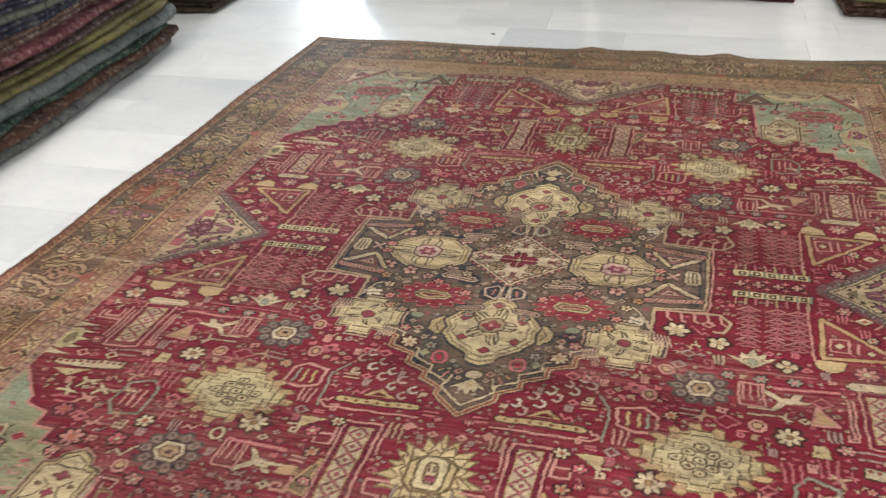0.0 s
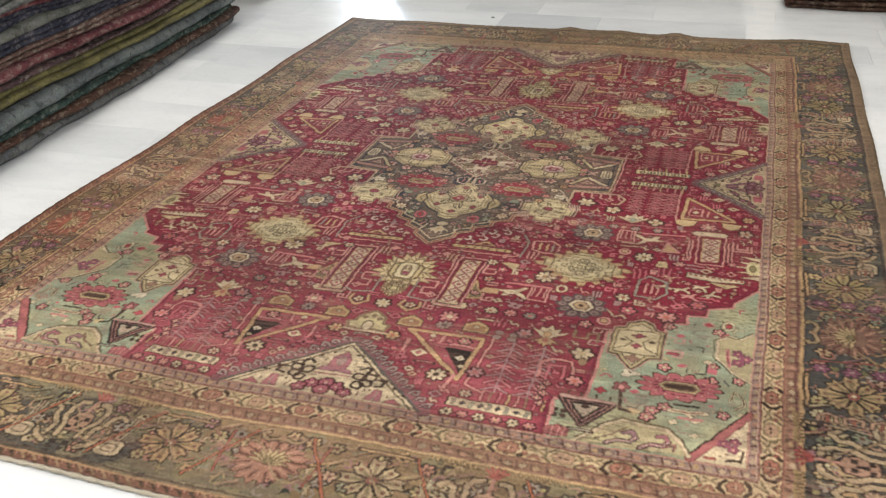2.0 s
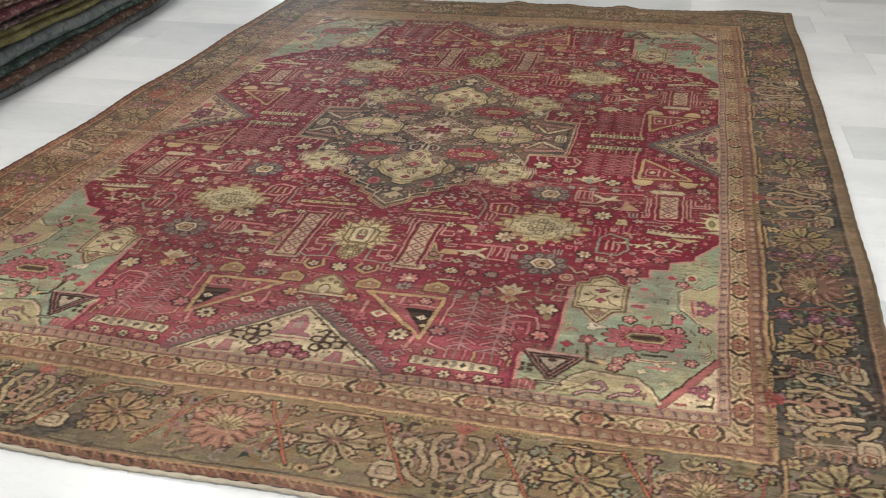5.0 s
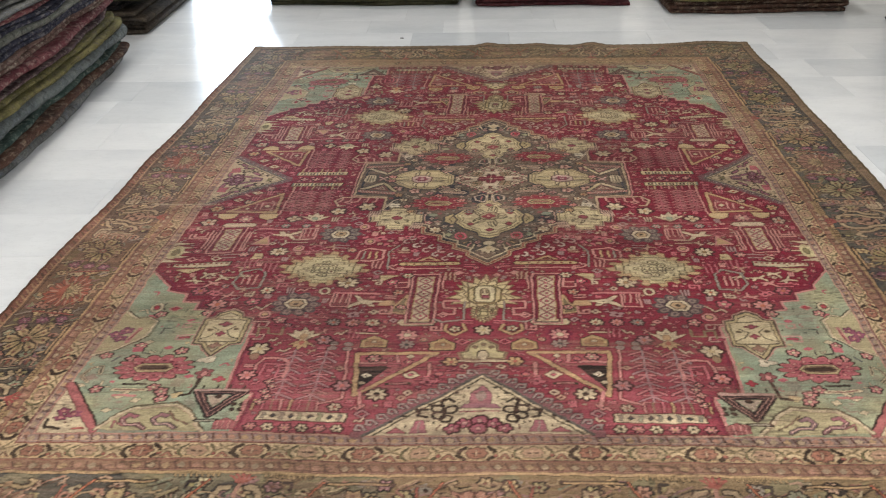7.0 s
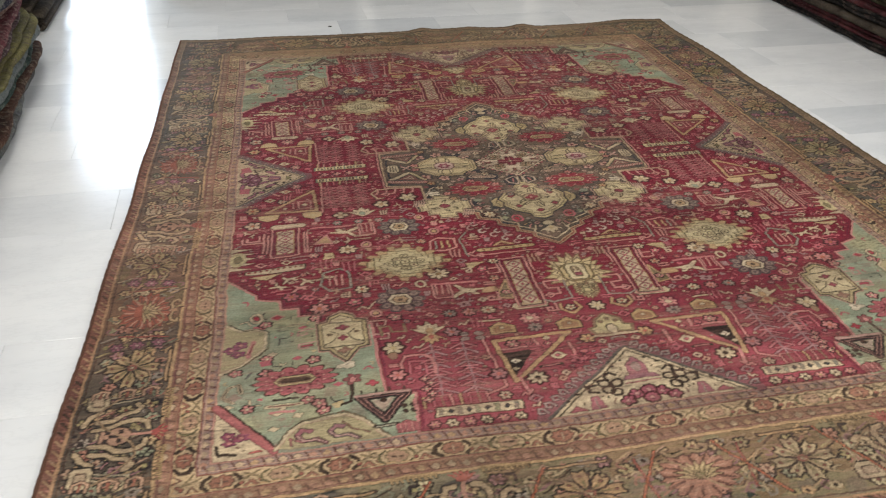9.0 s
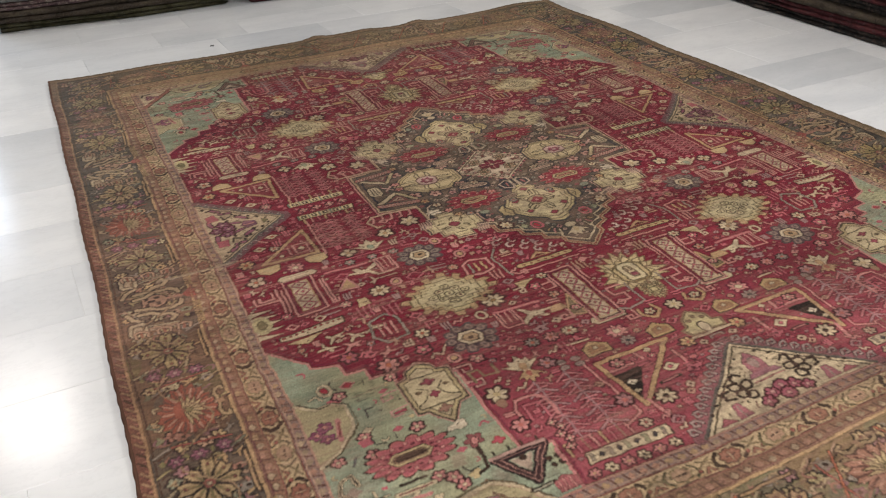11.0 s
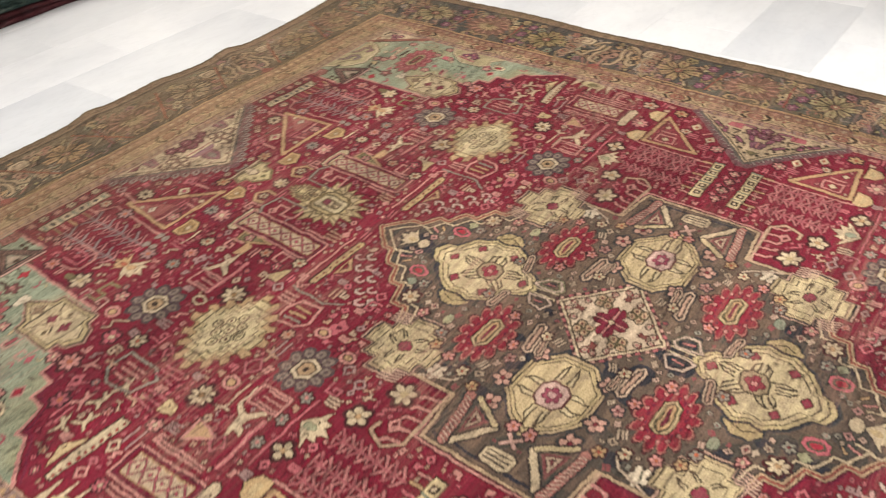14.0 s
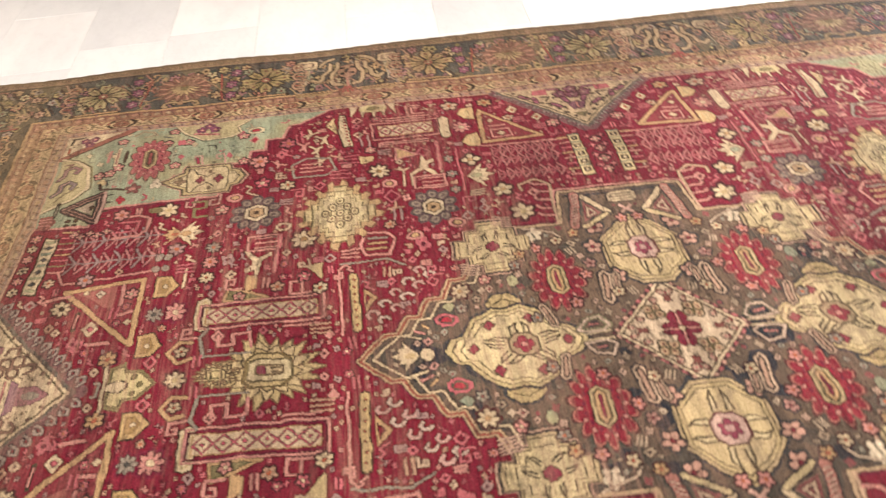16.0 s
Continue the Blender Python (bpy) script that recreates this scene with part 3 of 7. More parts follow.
def pincers(c, along_v, sym):
    """A palmette held between two pairs of long cream claws, with a small red tulip on its stem."""
    p = turned(c, along_v)
    ink = (0.026, 0.020, 0.018)
    fill([p(*q) for q in ((-0.034, -0.040), (-0.040, 0.0), (-0.030, 0.030), (0.0, 0.046), (0.030, 0.030), (0.040, 0.0), (0.034, -0.040))], ink, sym)
    fill([p(*q) for q in ((-0.028, -0.036), (-0.034, 0.0), (-0.025, 0.026), (0.0, 0.040), (0.025, 0.026), (0.034, 0.0), (0.028, -0.036))], (0.235, 0.135, 0.090), sym)
    for x, y, w, h in ((-0.016, 0.010, 0.008, 0.007), (0.016, 0.010, 0.008, 0.007), (0.0, -0.006, 0.006, 0.012), (-0.016, -0.022, 0.008, 0.006), (0.016, -0.022, 0.008, 0.006)):
        fill([p(x + a, y + b) for a, b in rect(w, h)], ink, sym)
    line([p(0, 0.040), p(0, 0.092)], 0.010, (0.27, 0.135, 0.10), sym)
    for a in (-0.9, -0.45, 0, 0.45, 0.9):
        fill([p(0.006 * math.cos(a), 0.082 - 0.004 * math.sin(a)), p(0.034 * math.sin(a) - 0.006, 0.096 + 0.022 * math.cos(a)), p(0.040 * math.sin(a), 0.092 + 0.034 * math.cos(a)), p(0.034 * math.sin(a) + 0.006, 0.096 + 0.022 * math.cos(a))], (0.215, 0.050, 0.042), sym)
    fill([p(x, 0.094 + y) for x, y in octo(0.014, 0.010)], (0.215, 0.050, 0.042), sym)
    for d in (-1, 1):
        claws = ([(0.030, -0.056), (0.034, -0.020), (0.052, 0.010), (0.054, 0.048), (0.042, 0.070), (0.022, 0.074)],
                 [(0.058, -0.052), (0.060, -0.016), (0.080, 0.008), (0.084, 0.036), (0.104, 0.050), (0.118, 0.036)],
                 [(0.050, -0.086), (0.078, -0.072), (0.096, -0.046), (0.112, -0.050)])
        for claw in claws:
            line([p(d * x, y) for x, y in claw], 0.022, ink, sym)
        for claw in claws:
            line([p(d * x, y) for x, y in claw], 0.0135, (0.290, 0.210, 0.125), sym)
        fill([p(d * 0.016 + x, -0.078 + y) for x, y in rect(0.010, 0.008)], ink, sym)
        fill([p(d * 0.016 + x, -0.100 + y) for x, y in rect(0.007, 0.006)], ink, sym)
        # toothed strip along the guard, rounded box and slanting bars
        line([p(d * 0.052, 0.121), p(d * 0.165, 0.121)], 0.009, (0.25, 0.165, 0.075), sym)
        for k in range(9):
            x = d * (0.056 + k * 0.0135)
            line([p(x, 0.108), p(x, 0.119)], 0.008, ink, sym)
            line([p(x, 0.110), p(x, 0.121)], 0.005, (0.25, 0.165, 0.075), sym)
        bx = (d * 0.138, -0.062)
        for f, col in ((1.18, ink), (1.0, (0.345, 0.265, 0.165)), (0.62, (0.16, 0.09, 0.06)), (0.50, (0.31, 0.225, 0.145))):
            fill([p(bx[0] + x * f, bx[1] + y * f) for x, y in octo(0.034, 0.026, 0.66)], col, sym)
        for k in range(3):
            x = d * (0.126 + 0.011 * k)
            line([p(x, -0.030), p(x + d * 0.012, 0.050)], 0.0045, ((0.27, 0.225, 0.15), (0.24, 0.15, 0.10), (0.31, 0.245, 0.16))[k], sym)
        line([p(d * 0.124, 0.072), p(d * 0.124, 0.094), p(d * 0.104, 0.094)], 0.010, ink, sym)
        fill([p(d * 0.114 + x, 0.082 + y) for x, y in rect(0.006, 0.006)], (0.25, 0.21, 0.08), sym)


def border_filler(c, sym):
    k = rng.integers(5)
    col = ((0.21, 0.10, 0.07), TAN, (0.24, 0.165, 0.09), (0.30, 0.23, 0.135), (0.13, 0.13, 0.085), (0.24, 0.15, 0.10), (0.21, 0.165, 0.075), GREY, (0.17, 0.085, 0.085))[rng.integers(9)]
    if k == 0:
        flower(c, 0.019, tuple(min(0.36, x * 1.3) for x in col), (0.13, 0.05, 0.035), sym, 6, (0.032, 0.022, 0.018))
    elif k == 1:
        shape(c, lobed(0.016, 0.012, 5, 0.2, rng.random()), col, sym)
        shape(c, octo(0.006, 0.006), BROWN, sym)
    elif k == 2:
        trace(c, [(-1, 0), (-0.3, 0.8), (0.5, 0.5), (0.8, -0.4), (0.1, -0.6)], 0.006, col, sym, False, 0.018, rng.random() * 6)
    elif k == 3:
        bird(c, 0.019, col, sym, rng.random() * 6)
    else:
        line([(c[0] - 0.02, c[1] - 0.012), (c[0] + 0.02, c[1] + 0.012)], 0.006, col, sym)
        line([(c[0] - 0.012, c[1] - 0.02), (c[0] + 0.026, c[1] + 0.004)], 0.005, BROWN, sym)


SU, SV = (GU + BU) / 2 - 0.003, (GV + BV) / 2 - 0.003
for s in ALL:
    for _ in range(420):
        border_filler((s[0] * (SU + rng.uniform(-0.088, 0.088)), s[1] * rng.uniform(0, GV - 0.03)), ((1, 1),))
    for _ in range(260):
        border_filler((s[0] * rng.uniform(0, GU - 0.03), s[1] * (SV + rng.uniform(-0.10, 0.10))), ((1, 1),))
STEP = 0.2735
for su, first in ((-1, 0.205), (1, 0.150)):
    one = ((-su, 1),)
    for k in range(-8, 8):
        v = first + k * STEP
        if abs(v) > 1.78:
            continue
        if k % 4 == 0:
            blossom((-SU, v), True, one, (0.200, 0.056, 0.036) if su < 0 and v < 0.6 else (0.145, 0.082, 0.056))
        elif k % 4 == 2:
            pincers((-SU, v), True, one)
        else:
            star_flower((-SU, v), True, one, ((0.26, 0.195, 0.085), (0.29, 0.20, 0.10), (0.28, 0.225, 0.115))[k % 3])
for u, kind in ((0.0, 2), (0.27, 1), (0.545, 0), (0.82, 1), (1.09, 2)):
    for s in ALL if u > 0.1 else E2:
        c = (s[0] * u, -SV)
        one = ((1, 1),) if s[1] < 0 else ((1, -1),)
        if kind == 0:
            pincers(c, False, one)
        elif kind == 1:
            star_flower(c, False, one, ((0.30, 0.225, 0.13), TAN, (0.28, 0.20, 0.095))[rng.integers(3)])
        else:
            blossom(c, False, one, (0.225, 0.105, 0.072) if s[1] < 0 and u < 0.5 else (0.150, 0.095, 0.058))
# thin vine lines that wander along the middle of the main border
for s0 in (-1, 1):
    line([(s0 * (SU + 0.055 * math.sin(v * 22)), v) for v in np.linspace(-1.6, 1.6, 140)], 0.005, (0.20, 0.13, 0.075), ((1, 1),))
    line([(u, s0 * (SV + 0.06 * math.sin(u * 23))) for u in np.linspace(-1.4, 1.4, 120)], 0.005, (0.22, 0.15, 0.085), ((1, 1),))
# rows of buds and of looped clefs across the side borders
for su, first in ((-1, 0.205), (1, 0.150)):
    one = ((su, 1),)
    for k in range(-12, 13):
        v = first + (k + 0.58 * (1 if k % 2 else -1) * 0) * STEP
        kind = 0 if k % 4 == 0 else 1 if k % 4 == 2 else 2
        if kind == 2:
            continue
        for d in (-0.165, 0.165):
            y = v + d
            if abs(y) > 1.84:
                continue
            for j in (-1, 0, 1):
                c = (SU + j * 0.058 + 0.006 * math.sin(y * 40 + j), y + 0.006 * math.sin(j * 5 + y * 30))
                if kind == 0:
                    flower(c, 0.019, (0.19, 0.07, 0.10), (0.30, 0.18, 0.17), one, 6, (0.06, 0.035, 0.035))
                    shape((c[0] + 0.030, y), diamond(0.009, 0.012), (0.15, 0.13, 0.05), one)
                else:
                    path = [(c[0] - 0.017, y - 0.014), (c[0] - 0.018, y + 0.008), (c[0], y + 0.018), (c[0] + 0.018, y + 0.008), (c[0] + 0.017, y - 0.014)]
                    line(path, 0.013, BROWN, one)
                    line(path, 0.007, (0.28, 0.17, 0.11), one)
                    line([(c[0], y - 0.012), (c[0], y + 0.006)], 0.008, (0.19, 0.07, 0.045), one)
# slanting dividers of the end borders
for u in (0.135, 0.41, 0.68, 0.955):
    line([(u - 0.06, 1.74), (u + 0.05, 1.93)], 0.010, BROWN)
    line([(u - 0.06, 1.74), (u + 0.05, 1.93)], 0.005, RUST)

# ---- green corners of the field
CORNER = [(1.115, 0.755), (1.03, 0.85), (1.03, 0.875), (0.955, 0.90), (0.955, 0.945), (0.90, 0.95), (0.90, 0.995), (0.845, 1.0), (0.845, 1.05), (0.69, 1.08), (0.69, 1.26), (0.68, 1.41), (0.605, 1.42), (0.615, 1.572), (1.115, 1.572)]
fill(CORNER, GREEN)
line(CORNER[:-1], 0.008, PINK)
line([(a - 0.012, b - 0.010) for a, b in CORNER[:-1]], 0.006, WINE)
for _ in range(60):
    c = (rng.uniform(0.72, 1.09), rng.uniform(0.95, 1.55))
    if inside(np.array(CORNER), np.array([[c[0]]]), np.array([[c[1]]]))[0, 0]:
        k = rng.integers(4)
        if k == 0:
            flower(c, 0.017, PINK, CREAM, ALL, 5)
        elif k == 1:
            shape(c, lobed(0.016, 0.012, 4, 0.25, rng.random()), (ROSE, SAGE, YELLOW)[rng.integers(3)])
        elif k == 2:
            trace(c, [(-1, -0.2), (0, 0.7), (1, 0)], 0.005, (SAGE, CREAM, SLATE)[rng.integers(3)], ALL, False, 0.018, rng.random() * 6)
        else:
            shape(c, diamond(0.016, 0.010), (CREAM, ROSE, SAGE)[rng.integers(3)])
# cream corner triangle behind a slanting red-brown band
fill([(1.115, 1.385), (1.115, 1.572), (0.965, 1.572)], CREAM)
line([(1.118, 1.372), (0.968, 1.565)], 0.026, (0.17, 0.06, 0.045))
line([(1.108, 1.362), (0.958, 1.555)], 0.006, BROWN)
for dx, dy in ((-0.018, 0.0), (0.014, -0.012), (0.010, 0.016)):
    shape((1.066 + dx, 1.497 + dy), lobed(0.018, 0.014, 5, 0.2), (0.125, 0.035, 0.060))
    shape((1.066 + dx, 1.497 + dy), octo(0.006, 0.005), PINK)
line([(1.10, 1.55), (1.06, 1.556)], 0.009, BROWN)
line([(1.10, 1.555), (1.105, 1.52)], 0.009, BROWN)
line([(1.03, 1.556), (1.0, 1.556)], 0.008, RUST)
# yellow panels with scrolling leaves
PANEL = [(0.965, 1.560), (0.945, 1.52), (0.90, 1.475), (0.79, 1.462), (0.745, 1.495), (0.69, 1.570)]
fill(PANEL, (0.27, 0.225, 0.125))
line(PANEL, 0.010, CREAM)
line([(a, b - 0.010) for a, b in PANEL], 0.005, OLIVE)
for x0, col in ((0.765, (0.13, 0.095, 0.095)), (0.845, (0.15, 0.075, 0.080))):
    scroll = [(x0, 1.556), (x0 + 0.020, 1.540), (x0 + 0.052, 1.540), (x0 + 0.066, 1.520), (x0 + 0.052, 1.500), (x0 + 0.034, 1.508)]
    line(scroll, 0.017, (0.10, 0.075, 0.05))
    line(scroll, 0.011, col)
    line(scroll[:4], 0.004, (0.33, 0.20, 0.17))
line([(0.735, 1.545), (0.775, 1.520), (0.800, 1.490)], 0.006, (0.17, 0.13, 0.07))
line([(0.900, 1.545), (0.930, 1.525), (0.925, 1.550)], 0.007, (0.17, 0.09, 0.07))
PANEL2 = [(1.115, 1.235), (1.06, 1.205), (1.0, 1.14), (1.0, 1.06), (1.03, 1.03), (1.07, 1.04), (1.115, 1.0)]
fill(PANEL2, (0.27, 0.225, 0.125))
line(PANEL2, 0.008, CREAM)
line([(a - 0.01, b) for a, b in PANEL2], 0.004, OLIVE)
for dx, dy in ((-0.014, -0.020), (0.014, 0.0), (-0.010, 0.022)):
    shape((1.080 + dx, 1.13 + dy), lobed(0.020, 0.017, 5, 0.2), (0.135, 0.040, 0.070))
    shape((1.080 + dx, 1.13 + dy), octo(0.006, 0.006), PINK)
line([(1.03, 1.10), (1.045, 1.17)], 0.014, PINK)
line([(1.03, 1.11), (1.042, 1.16)], 0.005, CRIMSON)
lobed_lozenge((0.916, 1.295), 0.098, 0.052, ALL, (0.215, 0.055, 0.060), BROWN)
shape((0.916, 1.295), rect(0.036, 0.006), BROWN, BOTTOM)
line([(0.97, 1.37), (0.91, 1.37)], 0.010, BROWN)
line([(0.99, 1.395), (0.90, 1.395)], 0.014, CREAM)
line([(0.985, 1.395), (0.905, 1.395)], 0.005, ROSE)
line([(0.98, 1.42), (0.92, 1.42)], 0.010, PINK)
for pts in ([(1.075, 1.36), (1.10, 1.335), (1.09, 1.30), (1.065, 1.29), (1.055, 1.325)],):
    line(pts, 0.010, CREAM)
    line(pts, 0.004, BROWN)
trace((1.025, 0.98), octo(0.016, 0.022), 0.008, CREAM)
shape((1.025, 0.98), octo(0.010, 0.014), CRIMSON)
shape((0.965, 0.985), diamond(0.020, 0.014), CRIMSON)
trace((0.965, 0.985), diamond(0.020, 0.014), 0.004, PINK)
# cream box with a domed head and a pointed foot at the inner edge of the corner
SC = (0.778, 1.115)
BOX = [(-0.068, -0.060), (-0.040, -0.066), (-0.034, -0.088), (0.0, -0.108), (0.034, -0.088), (0.040, -0.066), (0.068, -0.060), (0.068, 0.064), (0.040, 0.068), (0.0, 0.128), (-0.040, 0.068), (-0.068, 0.064)]
for f, col in ((1.13, (0.28, 0.16, 0.12)), (1.08, (0.10, 0.075, 0.045)), (1.0, (0.29, 0.225, 0.115)), (0.88, (0.10, 0.075, 0.045)), (0.84, (0.37, 0.295, 0.175))):
    shape(SC, [(x * f, y * f) for x, y in BOX], col)
line([(SC[0] - 0.055, SC[1] + 0.058), (SC[0] + 0.055, SC[1] + 0.058)], 0.0045, (0.10, 0.075, 0.045))
line([(SC[0] - 0.036, SC[1] - 0.058), (SC[0] + 0.036, SC[1] - 0.058)], 0.0045, (0.10, 0.075, 0.045))
for dx, dy, a, b in ((0, -0.032, 0.018, 0.012), (0, 0.020, 0.014, 0.012), (0, 0.078, 0.016, 0.014)):
    shape((SC[0] + dx, SC[1] + dy), lobed(a, b, 4, 0.3), (0.16, 0.035, 0.045) if dy < 0.05 else (0.15, 0.10, 0.06))
for dx, dy in ((-0.040, -0.006), (0.040, -0.006)):
    shape((SC[0] + dx, SC[1] + dy), octo(0.009, 0.006), (0.12, 0.085, 0.045))
for d in (-1, 1):
    trace(SC, [(d * 0.056, 0.044), (d * 0.030, 0.030), (d * 0.014, 0.0), (d * 0.034, -0.020)], 0.004, (0.13, 0.095, 0.05), ALL, False)
    for y in (-0.045, 0.020):
        trace(SC, [(d * 0.082, y), (d * 0.128, y + 0.004), (d * 0.128, y + 0.026), (d * 0.104, y + 0.026), (d * 0.104, y + 0.014)], 0.0055, (0.31, 0.17, 0.14), ALL, False)
    fill([(SC[0] + d * 0.086, SC[1] + 0.026), (SC[0] + d * 0.122, SC[1] + 0.030), (SC[0] + d * 0.122, SC[1] + 0.042), (SC[0] + d * 0.086, SC[1] + 0.040)], (0.19, 0.03, 0.045))
shape((SC[0], SC[1] + 0.148), lobed(0.022, 0.014, 3, 0.3), IVORY)
# tulip, dark triangle, four dots and a small house in the green
line([(0.80, 1.425), (0.775, 1.42), (0.765, 1.345)], 0.010, BROWN)
shape((0.765, 1.325), lobed(0.022, 0.020, 5, 0.25), (0.12, 0.045, 0.04))
shape((0.765, 1.328), octo(0.008, 0.010), PINK)
shape((0.715, 1.355), lobed(0.016, 0.012, 4, 0.25), CRIMSON)
TRI = [(0.752, 1.410), (0.628, 1.410), (0.692, 1.505)]
for col, w in (((0.030, 0.018, 0.018), 0.030), ((0.25, 0.14, 0.11), 0.014), ((0.050, 0.024, 0.022), 0.009)):
    line(TRI, w, col, ALL, True)
line([(0.760, 1.402), (0.620, 1.402)], 0.010, (0.31, 0.19, 0.155))
fill([(0.722, 1.427), (0.660, 1.427), (0.692, 1.474)], (0.25, 0.19, 0.14))
shape((0.69, 1.432), octo(0.010, 0.008), BROWN)
for d in range(4):
    line([(0.745 - d * 0.037, 1.392), (0.745 - d * 0.037, 1.380)], 0.006, BROWN)
line([(0.722, 1.528), (0.664, 1.528)], 0.013, BROWN)
line([(0.716, 1.528), (0.670, 1.528)], 0.004, (0.24, 0.22, 0.16))
for dx in (-0.010, 0.010):
    for dy in (-0.010, 0.010):
        shape((0.628 + dx, 1.475 + dy), octo(0.008, 0.008), BROWN)
shape((0.64, 1.545), [(-0.03, 0.022), (-0.03, -0.012), (0, -0.028), (0.03, -0.012), (0.03, 0.022)], (0.17, 0.06, 0.05))
for d in (-0.012, 0.004, 0.018):
    line([(0.64 + d, 1.530), (0.64 + d, 1.565)], 0.005, PINK)

# ---- cream triangles that point inwards from ends and sides
END = [(0, 1.325), (0.285, 1.573), (-0.285, 1.573)]
def curl_row(a, b, n, sym):
    """A row of small looped scrolls from a to b."""
    a, b = np.array(a, float), np.array(b, float)
    d = (b - a) / n
    o = np.array((d[1], -d[0])) * (1.0 if d[1] > 0 else -1.0) / np.hypot(*d)
    for k in range(n):
        q = a + d * (k + 0.5)
        loop = [q - d * 0.30, q - d * 0.34 + o * 0.018, q + o * 0.028, q + d * 0.28 + o * 0.016, q + d * 0.05 + o * 0.008]
        line(loop, 0.0105, (0.070, 0.045, 0.045), sym)
        line(loop, 0.0062, (0.190, 0.150, 0.128), sym)


line([(0.0, 1.312), (0.300, 1.570)], 0.034, (0.115, 0.055, 0.055))
curl_row((0.012, 1.318), (0.300, 1.567), 12, ALL)
fill(END, CREAM, E2)
line(END[:2], 0.010, SMOKE)
line([(0, 1.345), (0.26, 1.571)], 0.005, OLIVE)
SIDE = [(0.845, 0), (1.116, 0.228), (1.116, -0.228)]
line([(0.836, 0.010), (1.110, 0.240)], 0.030, (0.110, 0.050, 0.052))
curl_row((1.106, 0.240), (0.836, 0.012), 11, ALL)
fill(SIDE, (0.315, 0.235, 0.145), W2)
line([SIDE[0], SIDE[1]], 0.010, SMOKE)
line([(0.865, 0), (1.110, 0.205)], 0.005, OLIVE)
# motifs in the end triangles: shield, hexagon clusters, dots
for sv in (1, -1):
    s2, s4 = ((1, sv),), ((1, sv), (-1, sv))
    shade = BROWN if sv < 0 else (0.12, 0.07, 0.05)
    shape((0, 1.43), [(-0.028, 0.03), (-0.028, -0.02), (0, -0.055), (0.028, -0.02), (0.028, 0.03)], (0.19, 0.085, 0.090), s2)
    shape((0, 1.42), octo(0.012, 0.020), GREY, s2)
    fill([(0.055, 1.472), (-0.055, 1.472), (-0.04, 1.452), (0.04, 1.452)], (0.17, 0.09, 0.10), s2)
    line([(0.05, 1.484), (-0.05, 1.484)], 0.006, PINK, s2)
    for c in ((0.075, 1.475), (0.105, 1.497), (0.085, 1.510), (0.110, 1.470)):
        trace(c, octo(0.015, 0.013, 0.5), 0.008, shade, s4)
    line([(0.070, 1.445), (0.085, 1.430), (0.10, 1.440), (0.095, 1.458)], 0.009, shade, s4)
    line([(0.135, 1.475), (0.155, 1.478), (0.155, 1.50), (0.135, 1.505)], 0.009, shade, s4)
    for c in ((0.035, 1.53), (0.065, 1.55), (0.0, 1.52), (0.0, 1.55)):
        flower(c, 0.019, (0.14, 0.04, 0.055), (0.26, 0.14, 0.12), s4, 5)
    shape((0.15, 1.545), [(-0.025, 0.022), (-0.012, -0.03), (0.012, -0.03), (0.025, 0.022)], (0.19, 0.085, 0.090), s4)
    line([(0.15, 1.525), (0.15, 1.562)], 0.006, GREY, s4)
    shape((0.205, 1.553), [(-0.03, 0.012), (0, -0.012), (0.03, 0.012)], (0.17, 0.06, 0.06), s4)
    for k in range(7):
        f = 0.12 + 0.11 * k
        shape((0.285 * f, 1.362 + 0.205 * f), octo(0.006, 0.005), shade, s4)
for su in (1, -1):
    s2, s4 = ((su, 1),), ((su, 1), (su, -1))
    fill([(0.945, 0.016), (0.985, 0.030), (1.0, 0.0), (0.985, -0.030), (0.945, -0.016)], (0.13, 0.055, 0.07), s2)
    line([(0.955, 0), (0.99, 0)], 0.006, PINK, s2)
    fill([(0.90, 0.0), (0.925, 0.022), (0.925, -0.022)], OLIVE, s2)
    for c, t in (((0.985, 0.062), 0.7), ((1.06, 0.150), 0.8), ((1.03, 0.118), 0.2), ((1.095, 0.055), 1.4), ((1.015, 0.030), 0.3)):
        shape(c, octo(0.026, 0.010, 0.55), BROWN, s4, 1, t)
        shape(c, octo(0.021, 0.0065, 0.55), (0.16, 0.055, 0.075), s4, 1, t)
    for c in ((0.965, 0.040), (1.0, 0.085), (1.075, 0.118), (1.098, 0.180), (0.935, 0.045), (1.035, 0.060)):
        shape(c, diamond(0.009, 0.008), BROWN, s4)
    for c in ((1.055, 0.035), (1.055, -0.035), (1.045, 0.0), (1.085, 0.0)):
        flower(c, 0.022, (0.13, 0.045, 0.065), (0.25, 0.14, 0.13), s2, 5)
    shape((1.08, 0.095), [(-0.02, -0.02), (0.022, -0.022), (0.022, 0.022), (-0.012, 0.03)], ROSE, s4)
    line([(1.02, 0.085), (1.045, 0.072), (1.05, 0.10)], 0.008, BROWN, s4)
    for k in range(8):
        f = 0.10 + 0.11 * k
        shape((0.885 + 0.23 * f, 0.185 * f), octo(0.006, 0.006), BROWN, s4)

